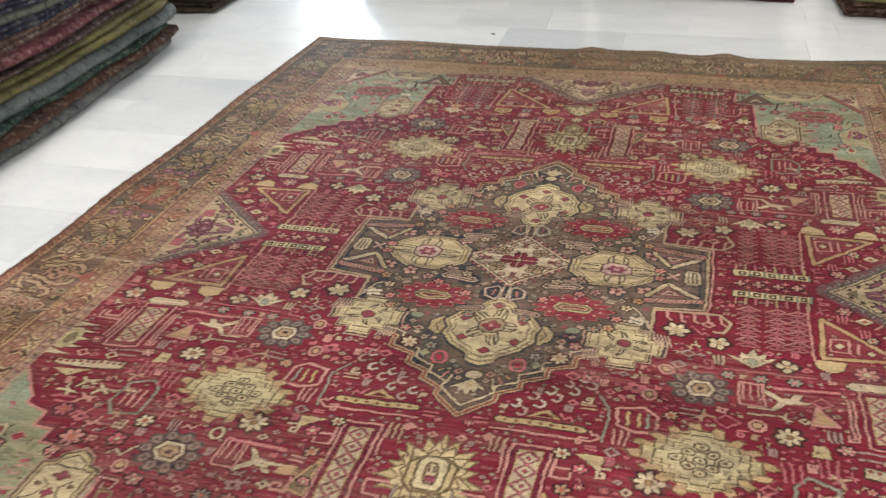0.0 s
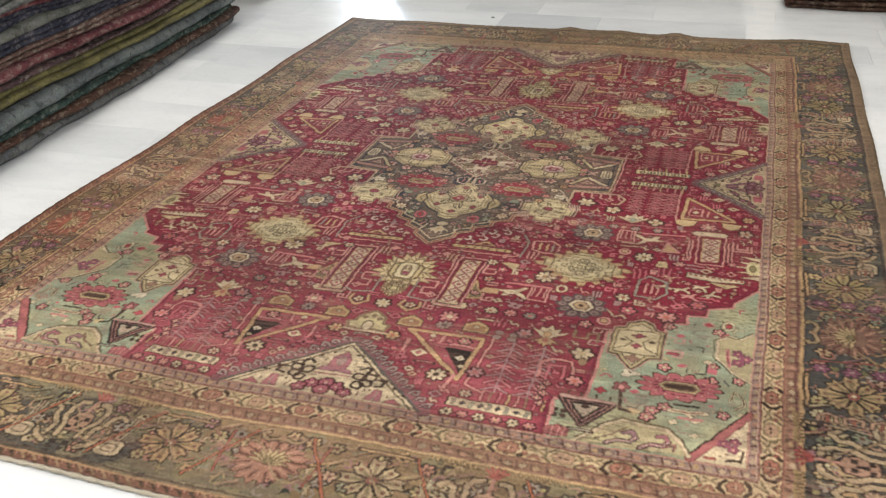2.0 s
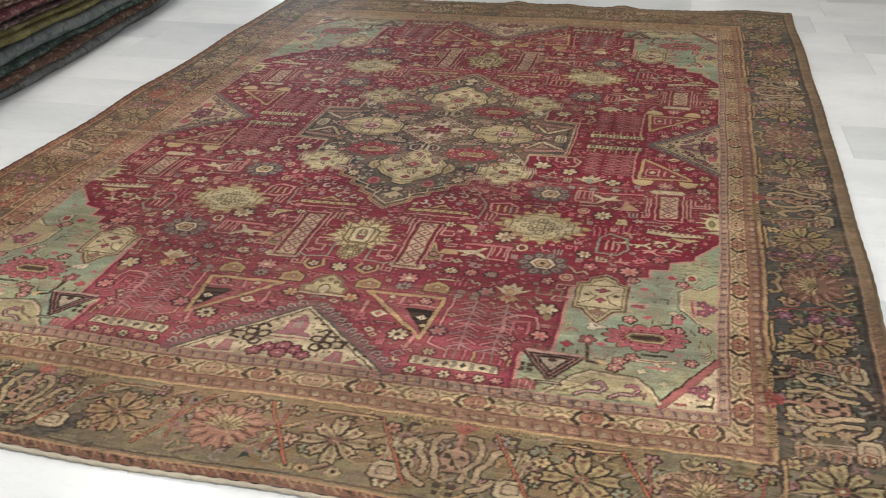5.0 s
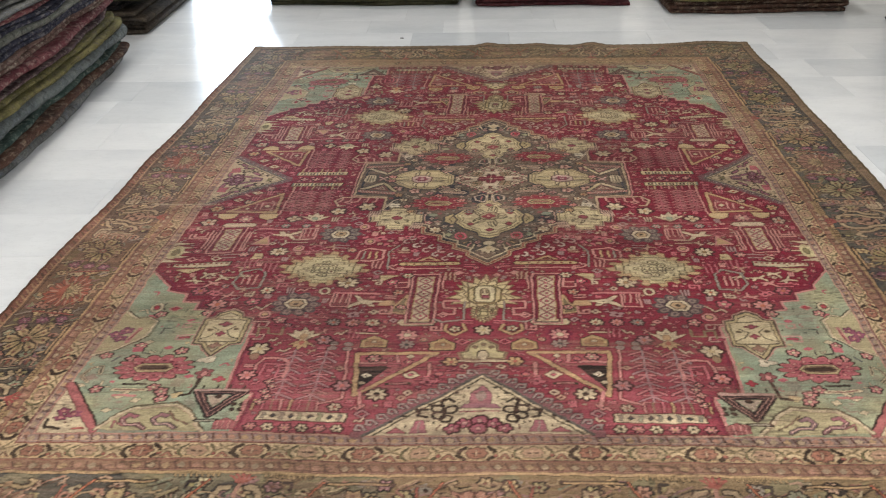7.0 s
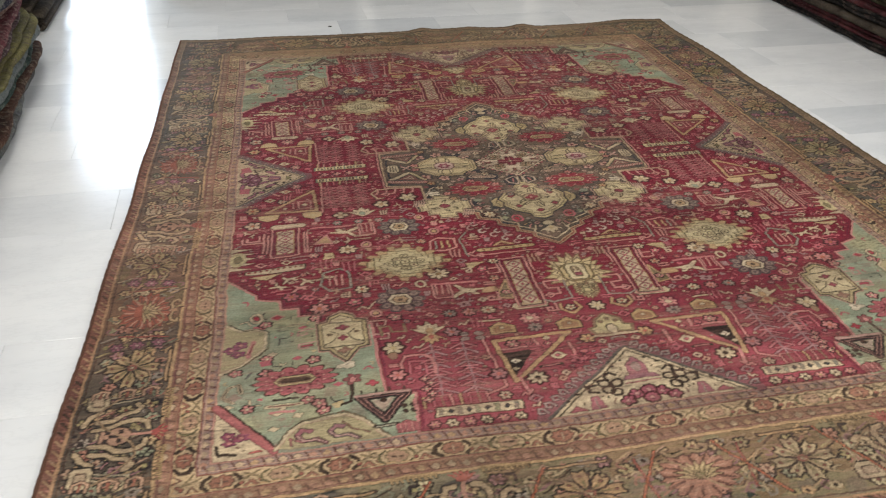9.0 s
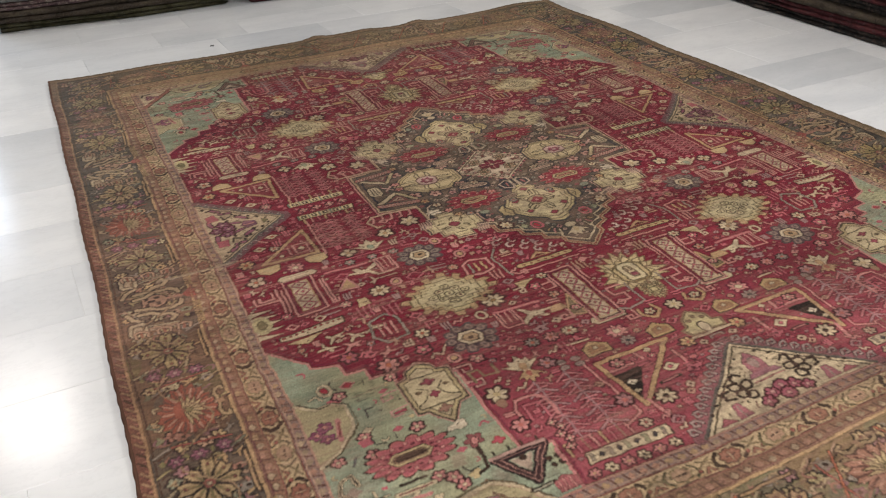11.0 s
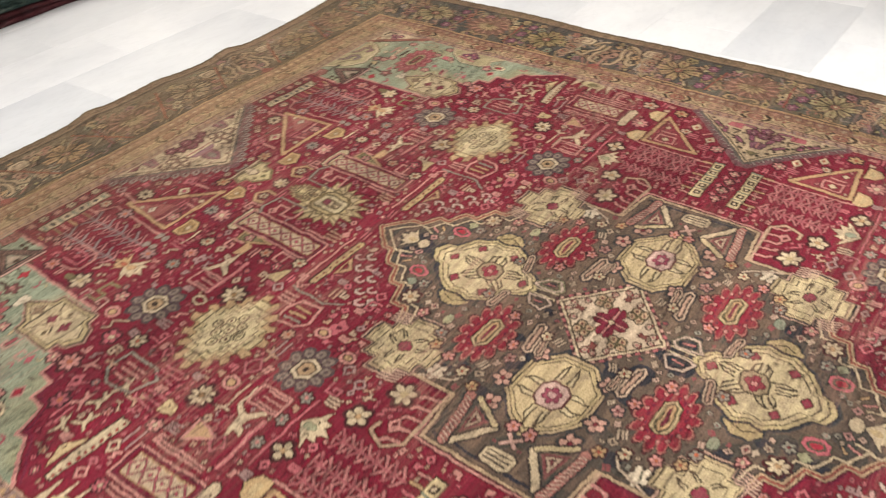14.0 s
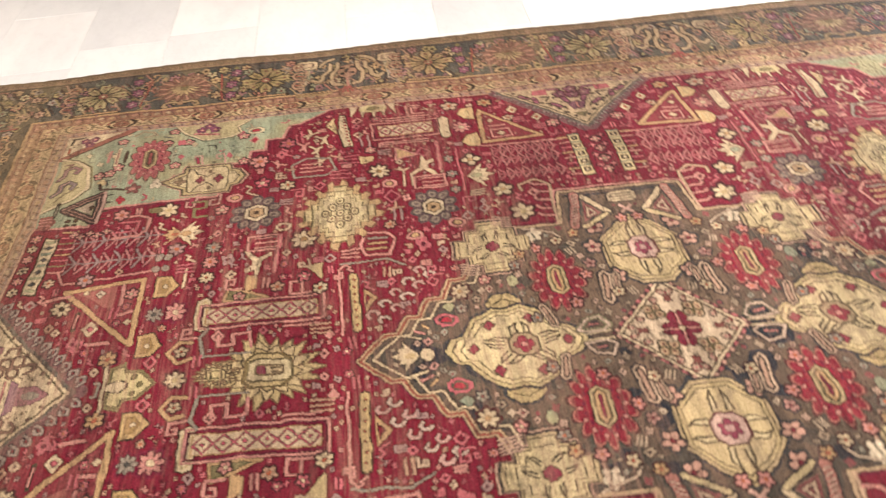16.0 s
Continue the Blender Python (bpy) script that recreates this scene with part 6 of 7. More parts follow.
# each row of knots wanders a little across
shift = np.round(np.random.default_rng(3).normal(0, 0.75, NV)).astype(int)
for j in range(NV):
    dye[j] = np.roll(dye[j], shift[j], axis=0)
fade = np.clip((-VV[:, None] - 0.85) / 0.55, 0, 1) * (soft_noise(NV, NU, 210, 210, 5) * 0.6 + 0.35)
fade = fade * (np.abs(UU)[None, :] < 1.12) * (VV[:, None] > -1.58)
reddish = np.clip((dye[..., 0] - 0.085) / 0.05, 0, 1) * np.clip((0.20 - dye[..., 1]) / 0.08, 0, 1)
fade = fade * (0.03 + 0.97 * reddish)
dye += (np.array((0.30, 0.092, 0.100), np.float32) - dye) * (0.66 * fade)[..., None]
# all but the darkest knots get lighter towards the south end
south_lift = np.clip((-VV - 1.05) / 0.45, 0, 1)[:, None] * np.clip((dye[..., 0] - 0.05) / 0.08, 0, 1)
dye *= (1 + 0.23 * south_lift)[..., None]
# repaired strip across the side border
mend = (np.abs(VV + 0.232) < 0.007)[:, None] & (UU < -1.07)[None, :] & (UU > -1.33)[None, :]
dye[mend] = dye[mend] * 0.45 + np.array((0.30, 0.23, 0.15), np.float32) * 0.55
# old wear: thin pile where the pale foundation shows, streaked along the weft
patch = soft_noise(NV, NU, 130, 260, 6) * 0.65 + soft_noise(NV, NU, 40, 70, 7) * 0.35
streaks = soft_noise(NV, NU, 2.2, 28, 9) * 0.6 + soft_noise(NV, NU, 5, 90, 10) * 0.4
thin = np.clip((patch - 0.36) * 2.2, 0.12, 1) * np.clip((streaks - 0.42) * 3.0, 0, 1)
dye += (np.array((0.225, 0.126, 0.092), np.float32) - dye) * (0.52 * thin)[..., None]
# light wool rubbed through in blotches
rub = np.clip((soft_noise(NV, NU, 22, 30, 61) * 0.55 + soft_noise(NV, NU, 6, 8, 62) * 0.45 - 0.50) * 3.4, 0, 1) * np.clip((dye[..., 1] - 0.16) / 0.12, 0, 1)
dye += (np.array((0.165, 0.120, 0.088), np.float32) - dye) * (0.46 * rub)[..., None]
dirt = np.clip((soft_noise(NV, NU, 3.0, 9, 31) - 0.55) * 2.5, 0, 1) * np.clip((soft_noise(NV, NU, 90, 120, 32) - 0.25) * 1.8, 0, 1)
dye *= (1 - 0.62 * dirt)[..., None]
# the dyes bled a little and paled with age
grey = (dye @ np.array((0.3, 0.55, 0.15), np.float32))[..., None]
dye += (grey * np.array((1.12, 0.98, 0.84), np.float32) - dye) * 0.04
abrash = (0.80 + 0.40 * soft_noise(NV, NU, 16, 1200, 11)) * (0.86 + 0.28 * soft_noise(NV, NU, 150, 350, 12))
dye *= 1.10 * abrash[..., None]

KN = 2
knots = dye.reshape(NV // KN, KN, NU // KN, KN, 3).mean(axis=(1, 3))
nv, nu = knots.shape[:2]
knots *= np.random.default_rng(21).normal(1.0, 0.11, (nv, nu, 1)).clip(0.65, 1.4)


def rug_place(u, v):
    """World place of a point of the rug: it lies a little askew and rippled."""
    u, v = np.asarray(u, float), np.asarray(v, float)
    ex = np.clip((np.abs(v) - 1.5) / 0.5, 0, 1) ** 2
    x = u + 0.035 * v + 0.0025 * np.sin(v * 8.3 + u * 2.0)
    x = x + np.clip(-u / 1.5, 0, 1) * np.where(v < 0, 0.016 * v, 0.004 * v) + np.clip(u / 1.5, 0, 1) * 0.022 * np.cos(v * 0.8)
    y = v + np.where(v > 0, 0.010 * v, 0.005 * v) + ex * 0.012 * np.sin(u * 5.3 + 1.0) * (v > 0) + 0.004 * np.sin(u * 7.0)
    x = x + (0.005 * v - 0.013) * (1 - (u / 1.5) ** 2) - 0.036 * np.exp(-((u - 1.2) / 0.15) ** 2)
    edge = np.clip((np.abs(v) - 1.72) / 0.28, 0, 1) ** 2 * (v > 0)
    side = np.clip((np.abs(u) - 1.32) / 0.18, 0, 1) ** 2
    z = 0.009 + 0.0012 * np.sin(u * 11 + v * 3) + 0.001 * np.sin(v * 13 - u * 4)
    z = z + edge * (0.018 * np.exp(-((u - 0.57) / 0.07) ** 2) + 0.014 * np.exp(-((u + 0.06) / 0.06) ** 2) + 0.008 * np.exp(-((u - 1.3) / 0.12) ** 2) + 0.006 * np.exp(-((u - 0.25) / 0.06) ** 2))
    z = z + side * 0.004 * (1 + np.sin(v * 6.5))
    return x, y, z


gu, gv = np.meshgrid(UU.reshape(-1, KN).mean(1), VV.reshape(-1, KN).mean(1))
px, py, pz = rug_place(gu, gv)
pz = pz + np.random.default_rng(22).normal(0, 0.0004, pz.shape)
co = np.stack([px, py, pz], -1).reshape(-1, 3).astype(np.float32)
idx = np.arange(nv * nu, dtype=np.int32).reshape(nv, nu)
quads = np.stack([idx[:-1, :-1], idx[:-1, 1:], idx[1:, 1:], idx[1:, :-1]], -1).reshape(-1, 4)
pile_me = bpy.data.meshes.new("wool_surface")
pile_me.vertices.add(len(co))
pile_me.vertices.foreach_set("co", co.ravel())
pile_me.loops.add(quads.size)
pile_me.loops.foreach_set("vertex_index", quads.ravel())
pile_me.polygons.add(len(quads))
pile_me.polygons.foreach_set("loop_start", np.arange(0, quads.size, 4, dtype=np.int32))
pile_me.update(calc_edges=True)
pile_me.polygons.foreach_set("use_smooth", np.ones(len(quads), bool))
attr = pile_me.attributes.new("dye", "FLOAT_COLOR", "POINT")
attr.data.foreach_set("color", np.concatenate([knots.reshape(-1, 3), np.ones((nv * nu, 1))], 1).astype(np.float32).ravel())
pile_me.materials.append(M_PILE)

rug = tagged(new("large_rug"), "large antique red wool rug with medallion, flat on marble", "rug")
part("wool_surface", pile_me, rug)


def cord(name, points, radius, mat, twist=0.0):
    """A closed-ended cord with eight sides along a row of points."""
    verts, faces, n = [], [], 8
    pts = [Vector(p) for p in points]
    for k, p in enumerate(pts):
        d = (pts[min(k + 1, len(pts) - 1)] - pts[max(k - 1, 0)]).normalized()
        side = d.cross(Vector((0, 0, 1))).normalized()
        up = side.cross(d)
        for i in range(n):
            a = math.tau * i / n
            r = radius * (1 + twist * math.sin(2 * a + k * 0.9))
            verts.append(p + side * (r * math.cos(a)) + up * (r * math.sin(a)))
    for k in range(len(pts) - 1):
        for i in range(n):
            faces.append((k * n + i, k * n + (i + 1) % n, (k + 1) * n + (i + 1) % n, (k + 1) * n + i))
    faces += [tuple(range(n - 1, -1, -1)), tuple(range((len(pts) - 1) * n, len(pts) * n))]
    return mesh_of(name, verts, faces, mat, True)


M_SELVEDGE = plain("madder_wool_edge", (0.10, 0.050, 0.034), 0.95, 0.5, 180, 0.3, 0.1)
M_BINDING = plain("faded_olive_edge", (0.125, 0.092, 0.058), 0.95, 0.5, 180, 0.3, 0.1)
M_WARP = plain("cotton_warp_end", (0.42, 0.37, 0.29), 0.95, 0.5, 220, 0.15, 0.1)


def edge_points(u0, v0, u1, v1, n, lift=0.0):
    t = np.linspace(0, 1, n)
    x, y, z = rug_place(u0 + (u1 - u0) * t, v0 + (v1 - v0) * t)
    return [(a, b, c - 0.002 + lift) for a, b, c in zip(x, y, z)]


for name, a, mat, r, label in (
    ("selvedge", (-1.502, -2.0, -1.502, 2.0), M_SELVEDGE, 0.0052, "overcast red-brown wool side edge"),
    ("selvedge", (1.502, -2.0, 1.502, 2.0), M_BINDING, 0.0052, "overcast faded olive wool side edge"),
    ("end_binding", (-1.502, 2.0, 1.502, 2.0), M_BINDING, 0.0050, "narrow olive-brown end binding"),
    ("warp_end", (-1.502, -2.006, 1.502, -2.006), M_WARP, 0.0056, "off-white twisted cotton end cord")):
    part(name, cord(name, edge_points(*a, 420), r, mat, 0.22), rug, label)

# ---------------------------------------------------------------- stacks of folded rugs
def wave1(s, seed):
    return math.sin(s * 2.3 + seed) + 0.6 * math.sin(s * 5.1 + seed * 1.7) + 0.35 * math.sin(s * 11.0 + seed * 2.9)


def folded_rug(name, length, depth, thick, folds, mat, seed, low=0.0, sway=1, groove=2.4, bulge=0.5):
    """A rug folded flat: `folds` rounded layers on the front, running along +y, with the front at x = 0 and the body towards -x."""
    rr = random.Random(seed)
    prof = []                     # (x, z) from top back, round the folded front, to bottom back
    lay = thick / folds
    prof.append((-depth, thick))
    prof.append((-depth * 0.5, thick))
    for k in range(folds):
        top, off = thick - k * lay, rr.uniform(-0.014, 0.012)
        r, gap = lay / 2, lay * (0.10 if groove > 4 else 0.0)
        for a in (90, 60, 30, 0, -30, -60, -90):
            prof.append((off - r + r * (1 + bulge * 0.7) * math.cos(radians(a)), top - r + (r * 0.985 - gap) * math.sin(radians(a))))
        if k < folds - 1:
            prof.append((off - r * groove, top - lay + gap * 0.9))
            prof.append((off - r * groove - 0.002, top - lay - gap * 0.9))
    prof.append((-depth * 0.5, 0))
    prof.append((-depth, 0))
    n = max(24, int(length / 0.045))
    verts, faces, m = [], [], len(prof)
    for i in range(n + 1):
        s = i / n
        y = s * length
        endround = 0.035 * (abs(2 * s - 1) ** 14)
        dx = 0.013 * wave1(y, seed) + 0.004 * wave1(y * 6.0, seed + 4) - endround
        lift = 0.022 * wave1(y * 0.9, sway)
        for x, z in prof:
            wz = 0.0035 * wave1(y * 1.3, seed + 2 + z * 14) * (z / thick if thick else 0)
            w = 1.0 if x > -depth * 0.45 else 0.4
            verts.append((x + dx * w, y + 0.006 * math.sin(z * 70 + seed) * (1 if s in (0, 1) else 0), z + (wz if 0 < z < thick else 0) + lift * (low + z)))
    for i in range(n):
        for j in range(m - 1):
            a = i * m + j
            faces.append((a, a + 1, a + m + 1, a + m))
        faces.append((i * m, (i + 1) * m, (i + 1) * m + m - 1, i * m + m - 1))
    faces.append(tuple(range(m)))
    faces.append(tuple(range(n * m + m - 1, n * m - 1, -1)))
    me = mesh_of(name, verts, faces, mat, True)
    return me


def turned_rug(name, length, depth, thick, layers, mat, seed, low=0.0, sway=1):
    """A rug laid to and fro: its cut edge faces +x and shows every layer and the round turns at the ends."""
    rr = random.Random(seed)
    pitch = thick / layers
    t = pitch * 0.86
    mid = []
    flip = rr.random() < 0.5
    for k in range(layers):
        z = (k + 0.5) * pitch
        a, b = rr.uniform(0.0, 0.05), length - rr.uniform(0.0, 0.06)
        if (k % 2 == 0) == flip:
            a, b = b, a
        n = 26
        inset = pitch * 0.5 * (1 if b > a else -1)
        row = [(a + inset * 1.6 + (b - a - 3.2 * inset) * i / n, z) for i in range(n + 1)]
        mid += row
        if k < layers - 1:
            y1, s = row[-1][0], 1 if b > a else -1
            out = pitch * rr.uniform(0.55, 1.0)
            for ang in (-60, -30, 0, 30, 60):
                mid.append((y1 + s * (0.012 + out * math.cos(radians(ang))), z + pitch / 2 + pitch / 2 * math.sin(radians(ang))))
    verts, faces = [], []
    m = len(mid)
    for i, (y, z) in enumerate(mid):
        y0, z0 = mid[max(i - 1, 0)]
        y1, z1 = mid[min(i + 1, m - 1)]
        d = math.hypot(y1 - y0, z1 - z0) or 1.0
        ny, nz = -(z1 - z0) / d, (y1 - y0) / d
        lift = 0.020 * wave1(y * 0.9, sway) * (low + z) * 1.2
        front = 0.016 * wave1(y * 1.5 + z * 9, seed) + 0.010 * math.sin(z * 60 + seed)
        sides = [(front, 0.82), (front - 0.010, 1.0), (-depth, 1.0)]
        loop = [(x, f) for x, f in sides] + [(x, -f) for x, f in reversed(sides)]
        for x, f in loop:
            verts.append((x, y + ny * f * t / 2, max(z + nz * f * t / 2 + lift, 0.0005)))
    for i in range(m - 1):
        for j in range(6):
            a, b = i * 6 + j, i * 6 + (j + 1) % 6
            faces.append((a, b, b + 6, a + 6))
    faces += [tuple(range(5, -1, -1)), tuple(range((m - 1) * 6, m * 6))]
    return mesh_of(name, verts, faces, mat, True)


WOOLS = {}


def wool(key, *cols):
    if key not in WOOLS:
        WOOLS[key] = folded_wool("folded_wool_" + key, *cols)
    return WOOLS[key]


PALETTE = {
    "grey": ((0.110, 0.110, 0.104), (0.17, 0.17, 0.16), (0.06, 0.065, 0.08)),
    "rust": ((0.080, 0.042, 0.030), (0.045, 0.028, 0.024), (0.14, 0.105, 0.075)),
    "green": ((0.034, 0.055, 0.048), (0.055, 0.080, 0.070), (0.11, 0.12, 0.10)),
    "steel": ((0.125, 0.140, 0.138), (0.175, 0.190, 0.182), (0.085, 0.095, 0.105)),
    "olive": ((0.125, 0.112, 0.046), (0.18, 0.16, 0.066), (0.055, 0.045, 0.035)),
    "plum": ((0.082, 0.052, 0.056), (0.115, 0.072, 0.070), (0.18, 0.155, 0.13)),
    "red": ((0.130, 0.040, 0.048), (0.175, 0.075, 0.075), (0.19, 0.14, 0.12)),
    "salmon": ((0.150, 0.092, 0.078), (0.115, 0.066, 0.058), (0.24, 0.21, 0.17)),
    "navy": ((0.034, 0.036, 0.056), (0.060, 0.058, 0.080), (0.12, 0.11, 0.11)),
    "sage": ((0.14, 0.145, 0.125), (0.18, 0.18, 0.16), (0.09, 0.09, 0.09)),
    "black": ((0.02, 0.018, 0.018), (0.04, 0.035, 0.03), (0.06, 0.04, 0.03)),
    "brown": ((0.052, 0.040, 0.030), (0.075, 0.060, 0.042), (0.03, 0.024, 0.02)),
    "moss": ((0.045, 0.042, 0.022), (0.075, 0.07, 0.04), (0.025, 0.022, 0.015)),
    "wine": ((0.06, 0.015, 0.018), (0.09, 0.03, 0.03), (0.03, 0.012, 0.014)),
}
WORDS = {"grey": "dark grey mottled", "rust": "rust brown patterned", "green": "dark green", "steel": "steel grey", "olive": "olive yellow", "plum": "dull plum", "red": "worn red",
         "salmon": "faded salmon", "navy": "dark navy", "sage": "pale sage grey", "black": "near-black", "brown": "brown", "moss": "dark moss brown", "wine": "deep wine red"}


def paper_tag():
    return boxes("tag", M_TAG, (0, 0.003, -0.006, 0.006, -0.020, 0.018), bevel=0.001)


M_TAG = plain("tag_paper", (0.6, 0.6, 0.56), 0.8, 0.1, 80, 0.05)


def stack(base, layers, length, depth, group, where, seed, groove=2.4, tags=(), mess=1.0):
    """Rugs folded and piled one on another; base is the pose of the lowest front corner, rugs run along its y axis."""
    z = 0.0
    rr = random.Random(seed)
    for k, (key, thick, folds, dx, trim) in enumerate(layers):
        place = base @ pose(dx, rr.uniform(-0.02, 0.02), z + 0.001, 0, 0, rr.uniform(-0.5, 0.5) * mess)
        mat = wool(key, *PALETTE[key])
        if mess > 1.2:
            ob = new("folded_rug", turned_rug("folded_rug", length - trim, depth, thick, max(2, round(thick / 0.030)), mat, seed * 10 + k, z, seed))
            ob.matrix_world = place
        elif folds == 1:
            ob = new("folded_rug", folded_rug("folded_rug", length - trim, depth, thick, 1, mat, seed * 10 + k, z, seed, groove))
            ob.matrix_world = place
        else:
            # each visible turn of the folded rug
            ob = new("folded_rug")
            ob.matrix_world = place
            lay = thick / folds
            for f in range(folds):
                turn = part("fold", folded_rug("fold", length - trim - 0.012 * f, depth - 0.01 * f, lay, 1, mat, seed * 10 + k + 0.37 * f, z + f * lay, seed, groove, 0.5 + 0.3 * (mess > 1)), ob)
                turn.location = (rr.uniform(-0.012, 0.010) * mess, rr.uniform(-0.006, 0.006) * mess, f * lay)
        tagged(ob, f"{WORDS[key]} wool rug folded flat in {where}", "folded rug", group)
        if k in tags:
            tag = part("tag", paper_tag(), ob, "white paper tag")
            tag.location = (0.012, (length - trim) * (0.10 if k % 2 else 0.93), thick * 0.5)
        z += thick + 0.0005
    return z


# long stack beside the rug
LEFT = [("grey", 0.058, 1, 0.0, 0.0), ("rust", 0.042, 1, 0.004, 0.0), ("green", 0.034, 1, -0.010, 0.05), ("steel", 0.075, 1, 0.012, -0.03), ("black", 0.018, 1, -0.02, 0.03),
        ("olive", 0.060, 2, 0.0, 0.06), ("plum", 0.045, 2, -0.010, 0.03), ("red", 0.040, 1, -0.004, 0.08), ("salmon", 0.050, 2, -0.012, 0.0), ("navy", 0.055, 2, -0.02, 0.05),
        ("sage", 0.042, 1, -0.008, 0.1), ("navy", 0.045, 2, -0.016, 0.05), ("red", 0.030, 1, -0.02, 0.0), ("grey", 0.055, 2, -0.01, 0.04), ("plum", 0.05, 2, -0.02, 0.1),
        ("black", 0.05, 1, -0.02, 0.05), ("steel", 0.06, 2, -0.016, 0.05)]
stack(pose(-2.00, -1.25, 0, 0, 0, 2.3), LEFT, 3.08, 0.85, "long stack of folded rugs", "the long stack", 1)
BACKLEFT = [("brown", 0.15, 3, 0.0, 0.0), ("black", 0.07, 2, -0.03, 0.10), ("moss", 0.09, 2, 0.02, 0.03), ("brown", 0.08, 2, -0.05, 0.07), ("grey", 0.06, 2, 0.01, 0.12), ("moss", 0.10, 2, -0.02, 0.02), ("olive", 0.05, 1, -0.03, 0.10), ("brown", 0.09, 2, 0.0, 0.04)]
stack(pose(-3.12, 2.36, 0, 0, 0, -90), BACKLEFT, 0.905, 1.1, "corner stack of folded rugs", "a corner stack", 2, 14.0, (3,), 2.6)
BACK1 = [("moss", 0.055, 2, 0.0, 0.0), ("brown", 0.075, 2, 0.012, 0.03), ("plum", 0.05, 1, -0.01, 0.0), ("grey", 0.08, 2, 0.0, 0.05), ("moss", 0.07, 2, -0.02, 0.02), ("black", 0.06, 2, 0.0, 0.04), ("brown", 0.08, 2, 0.0, 0.0)]
stack(pose(-0.20, 3.13, 0, 0, 0, -93) @ pose(0, -1.4, 0), BACK1, 1.4, 0.8, "back stacks of folded rugs", "a back stack", 3, 5.0, (), 1.7)
BACK2 = [("wine", 0.05, 2, 0.01, 0.0), ("green", 0.085, 3, 0.0, 0.06), ("black", 0.045, 1, 0.0, 0.04), ("grey", 0.09, 2, -0.01, 0.1), ("wine", 0.06, 2, 0.0, 0.0), ("brown", 0.08, 2, 0.0, 0.05)]
stack(pose(1.07, 3.10, 0, 0, 0, -90) @ pose(0, -1.15, 0), BACK2, 1.15, 0.8, "back stacks of folded rugs", "a back stack", 4, 5.0, (), 1.7)
BACK3 = [("rust", 0.085, 2, 0.0, 0.0), ("olive", 0.05, 1, 0.0, -0.02), ("rust", 0.09, 2, -0.02, 0.05), ("black", 0.07, 2, -0.01, 0.1), ("wine", 0.08, 2, 0.0, 0.02)]
stack(pose(2.52, 2.82, 0, 0, 0, -90) @ pose(0, -1.26, 0), BACK3, 1.26, 0.9, "back stacks of folded rugs", "the back corner stack", 5, 6.0, (1,), 1.5)
RIGHT = [("black", 0.05, 2, 0.0, 0.0), ("wine", 0.05, 2, 0.01, 0.02), ("brown", 0.04, 1, 0.0, 0.0), ("black", 0.06, 2, -0.01, 0.05), ("wine", 0.05, 2, 0.0, 0.02), ("moss", 0.05, 2, 0.01, 0.04), ("navy", 0.06, 2, 0.0, 0.0), ("brown", 0.05, 2, 0.0, 0.03), ("wine", 0.06, 2, -0.01, 0.0), ("black", 0.07, 2, 0.0, 0.0)]
stack(pose(2.61, 2.62, 0, 0, 0, 177.05), RIGHT, 3.3, 0.85, "side stack of folded rugs", "the dark side stack", 6)


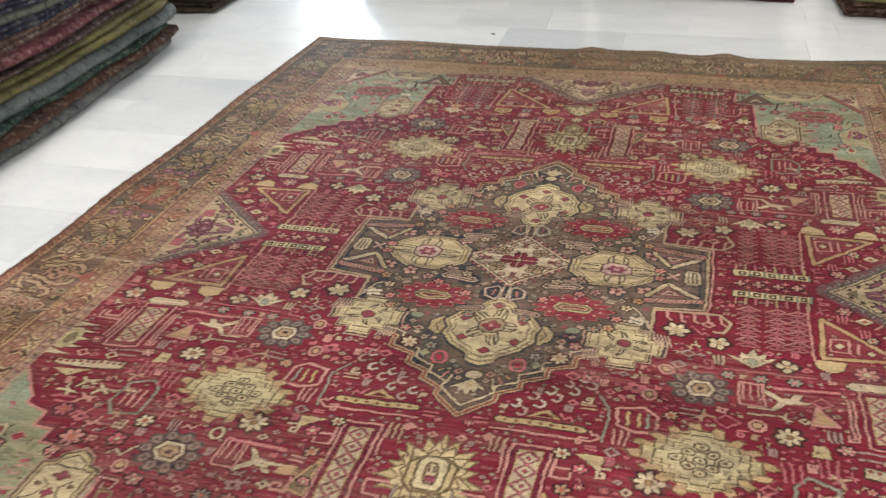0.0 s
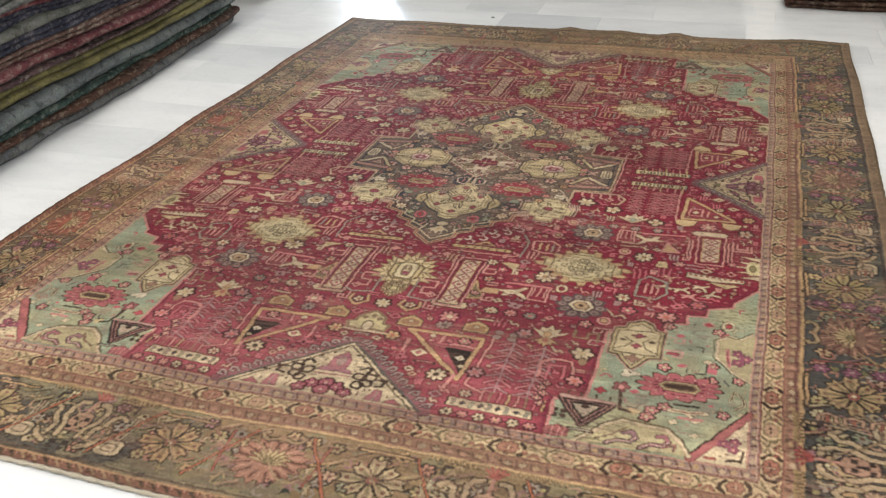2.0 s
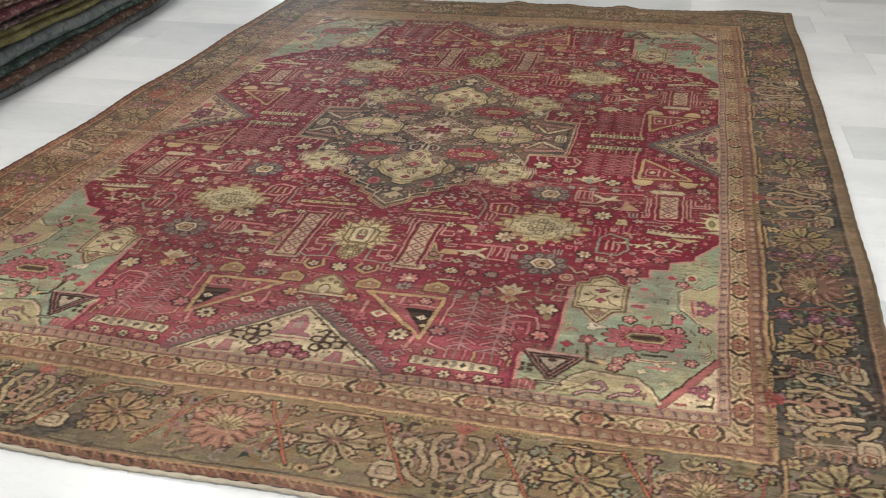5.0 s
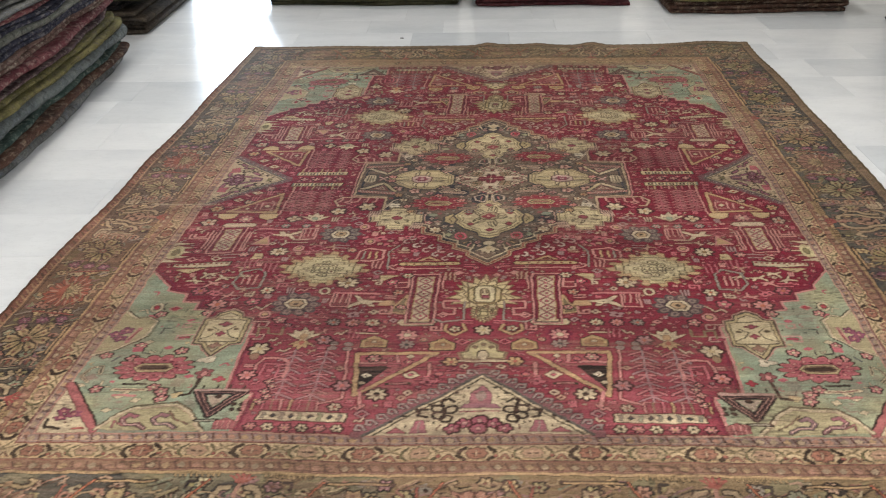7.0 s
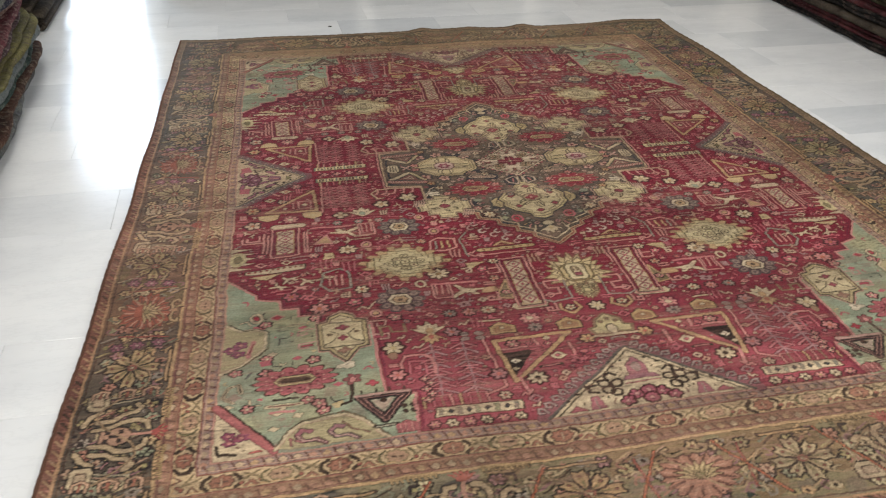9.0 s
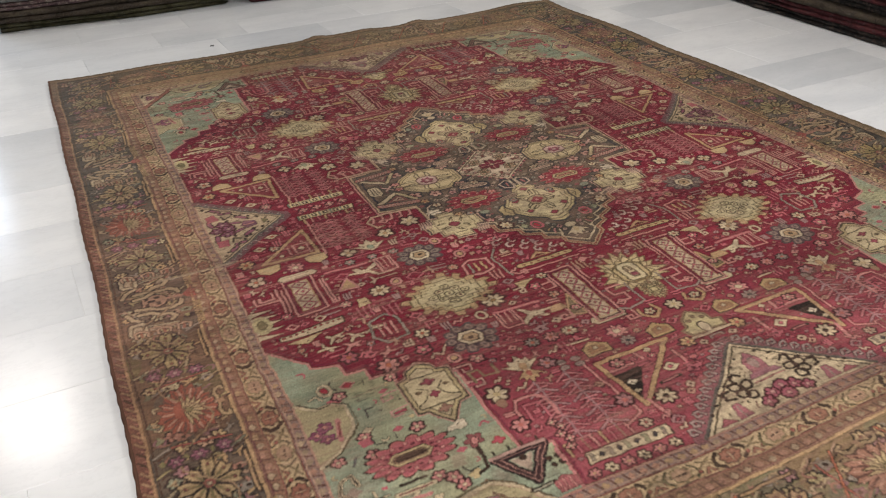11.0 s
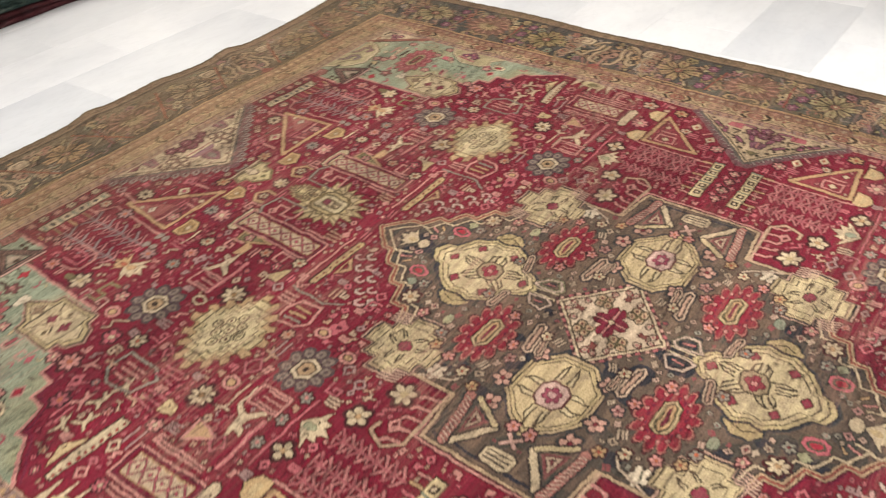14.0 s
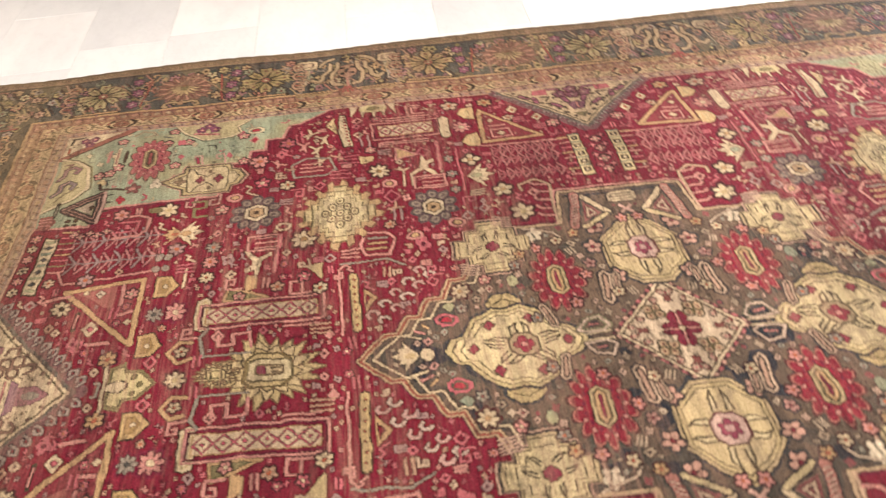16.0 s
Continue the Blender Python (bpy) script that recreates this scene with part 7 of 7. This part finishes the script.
# ---------------------------------------------------------------- bits on the floor
M_THREAD = plain("dull_red_thread", (0.12, 0.05, 0.045), 0.95, 0.3, 200, 0.2, 0.1)
M_LINT = plain("dark_lint", (0.05, 0.045, 0.045), 0.95, 0.3, 200, 0.2, 0.1)
pts = [(1.715 + 0.010 * math.sin(k * 0.9), -0.42 - 0.006 * k, 0.0035 + 0.001 * math.sin(k)) for k in range(14)]
tagged(new("loose_thread", cord("loose_thread", pts, 0.0022, M_THREAD, 0.3)), "short dull red wool thread lying on the marble floor", "thread")
pts = [(-0.545 + 0.006 * k, 2.235 + 0.004 * math.sin(k * 1.3), 0.003) for k in range(4)]
tagged(new("lint_fleck", cord("lint_fleck", pts, 0.0035, M_LINT, 0.3)), "small dark lint fleck lying on the marble floor", "lint")
# ---------------------------------------------------------------- marble tiles, laid in rows
def tile_mesh(w, h):
    b, z = 0.0007, -0.0006
    v = [(b, b, 0), (w - b, b, 0), (w - b, h - b, 0), (b, h - b, 0), (0, 0, z), (w, 0, z), (w, h, z), (0, h, z), (0, 0, -0.012), (w, 0, -0.012), (w, h, -0.012), (0, h, -0.012)]
    f = [(0, 1, 2, 3)]
    for k in range(4):
        n = (k + 1) % 4
        f += [(4 + k, 4 + n, n, k), (8 + k, 8 + n, 4 + n, 4 + k)]
    return v, f


ROW, GAP = 0.335, 0.0008
LENGTHS = (0.50, 0.62, 0.74, 0.88)
tile_meshes = [mesh_of("marble_tile", *tile_mesh(w - GAP, ROW - GAP), M_MARBLE) for w in LENGTHS]
tr = random.Random(12)
rest_v, rest_f = [], []
made = 0
row = Y0
shiftrow = 0
while row < Y1 - 0.01:
    x = X0 - tr.uniform(0, 0.5)
    while x < X1:
        k = tr.randrange(4)
        w = LENGTHS[k]
        cx, cy = x + w / 2, row + ROW / 2
        hidden = abs(cx) < 1.05 and abs(cy) < 1.75
        near = -2.4 < cx < 2.75 and -2.75 < cy < 3.4 and not hidden
        if near and made < 300:
            ob = new("marble_tile", tile_meshes[k])
            ob.parent = floor
            ob.location = (x, row, tr.uniform(-0.0002, 0.0002))
            made += 1
        else:
            v, f = tile_mesh(w - GAP, ROW - GAP)
            o = len(rest_v)
            rest_v += [(a + x, b + row, c) for a, b, c in v]
            rest_f += [tuple(i + o for i in q) for q in f]
        x += w
    row += ROW
ob = new("marble_tiles", mesh_of("marble_tiles", rest_v, rest_f, M_MARBLE))
ob.parent = floor
tagged(ob, kind="stuff")
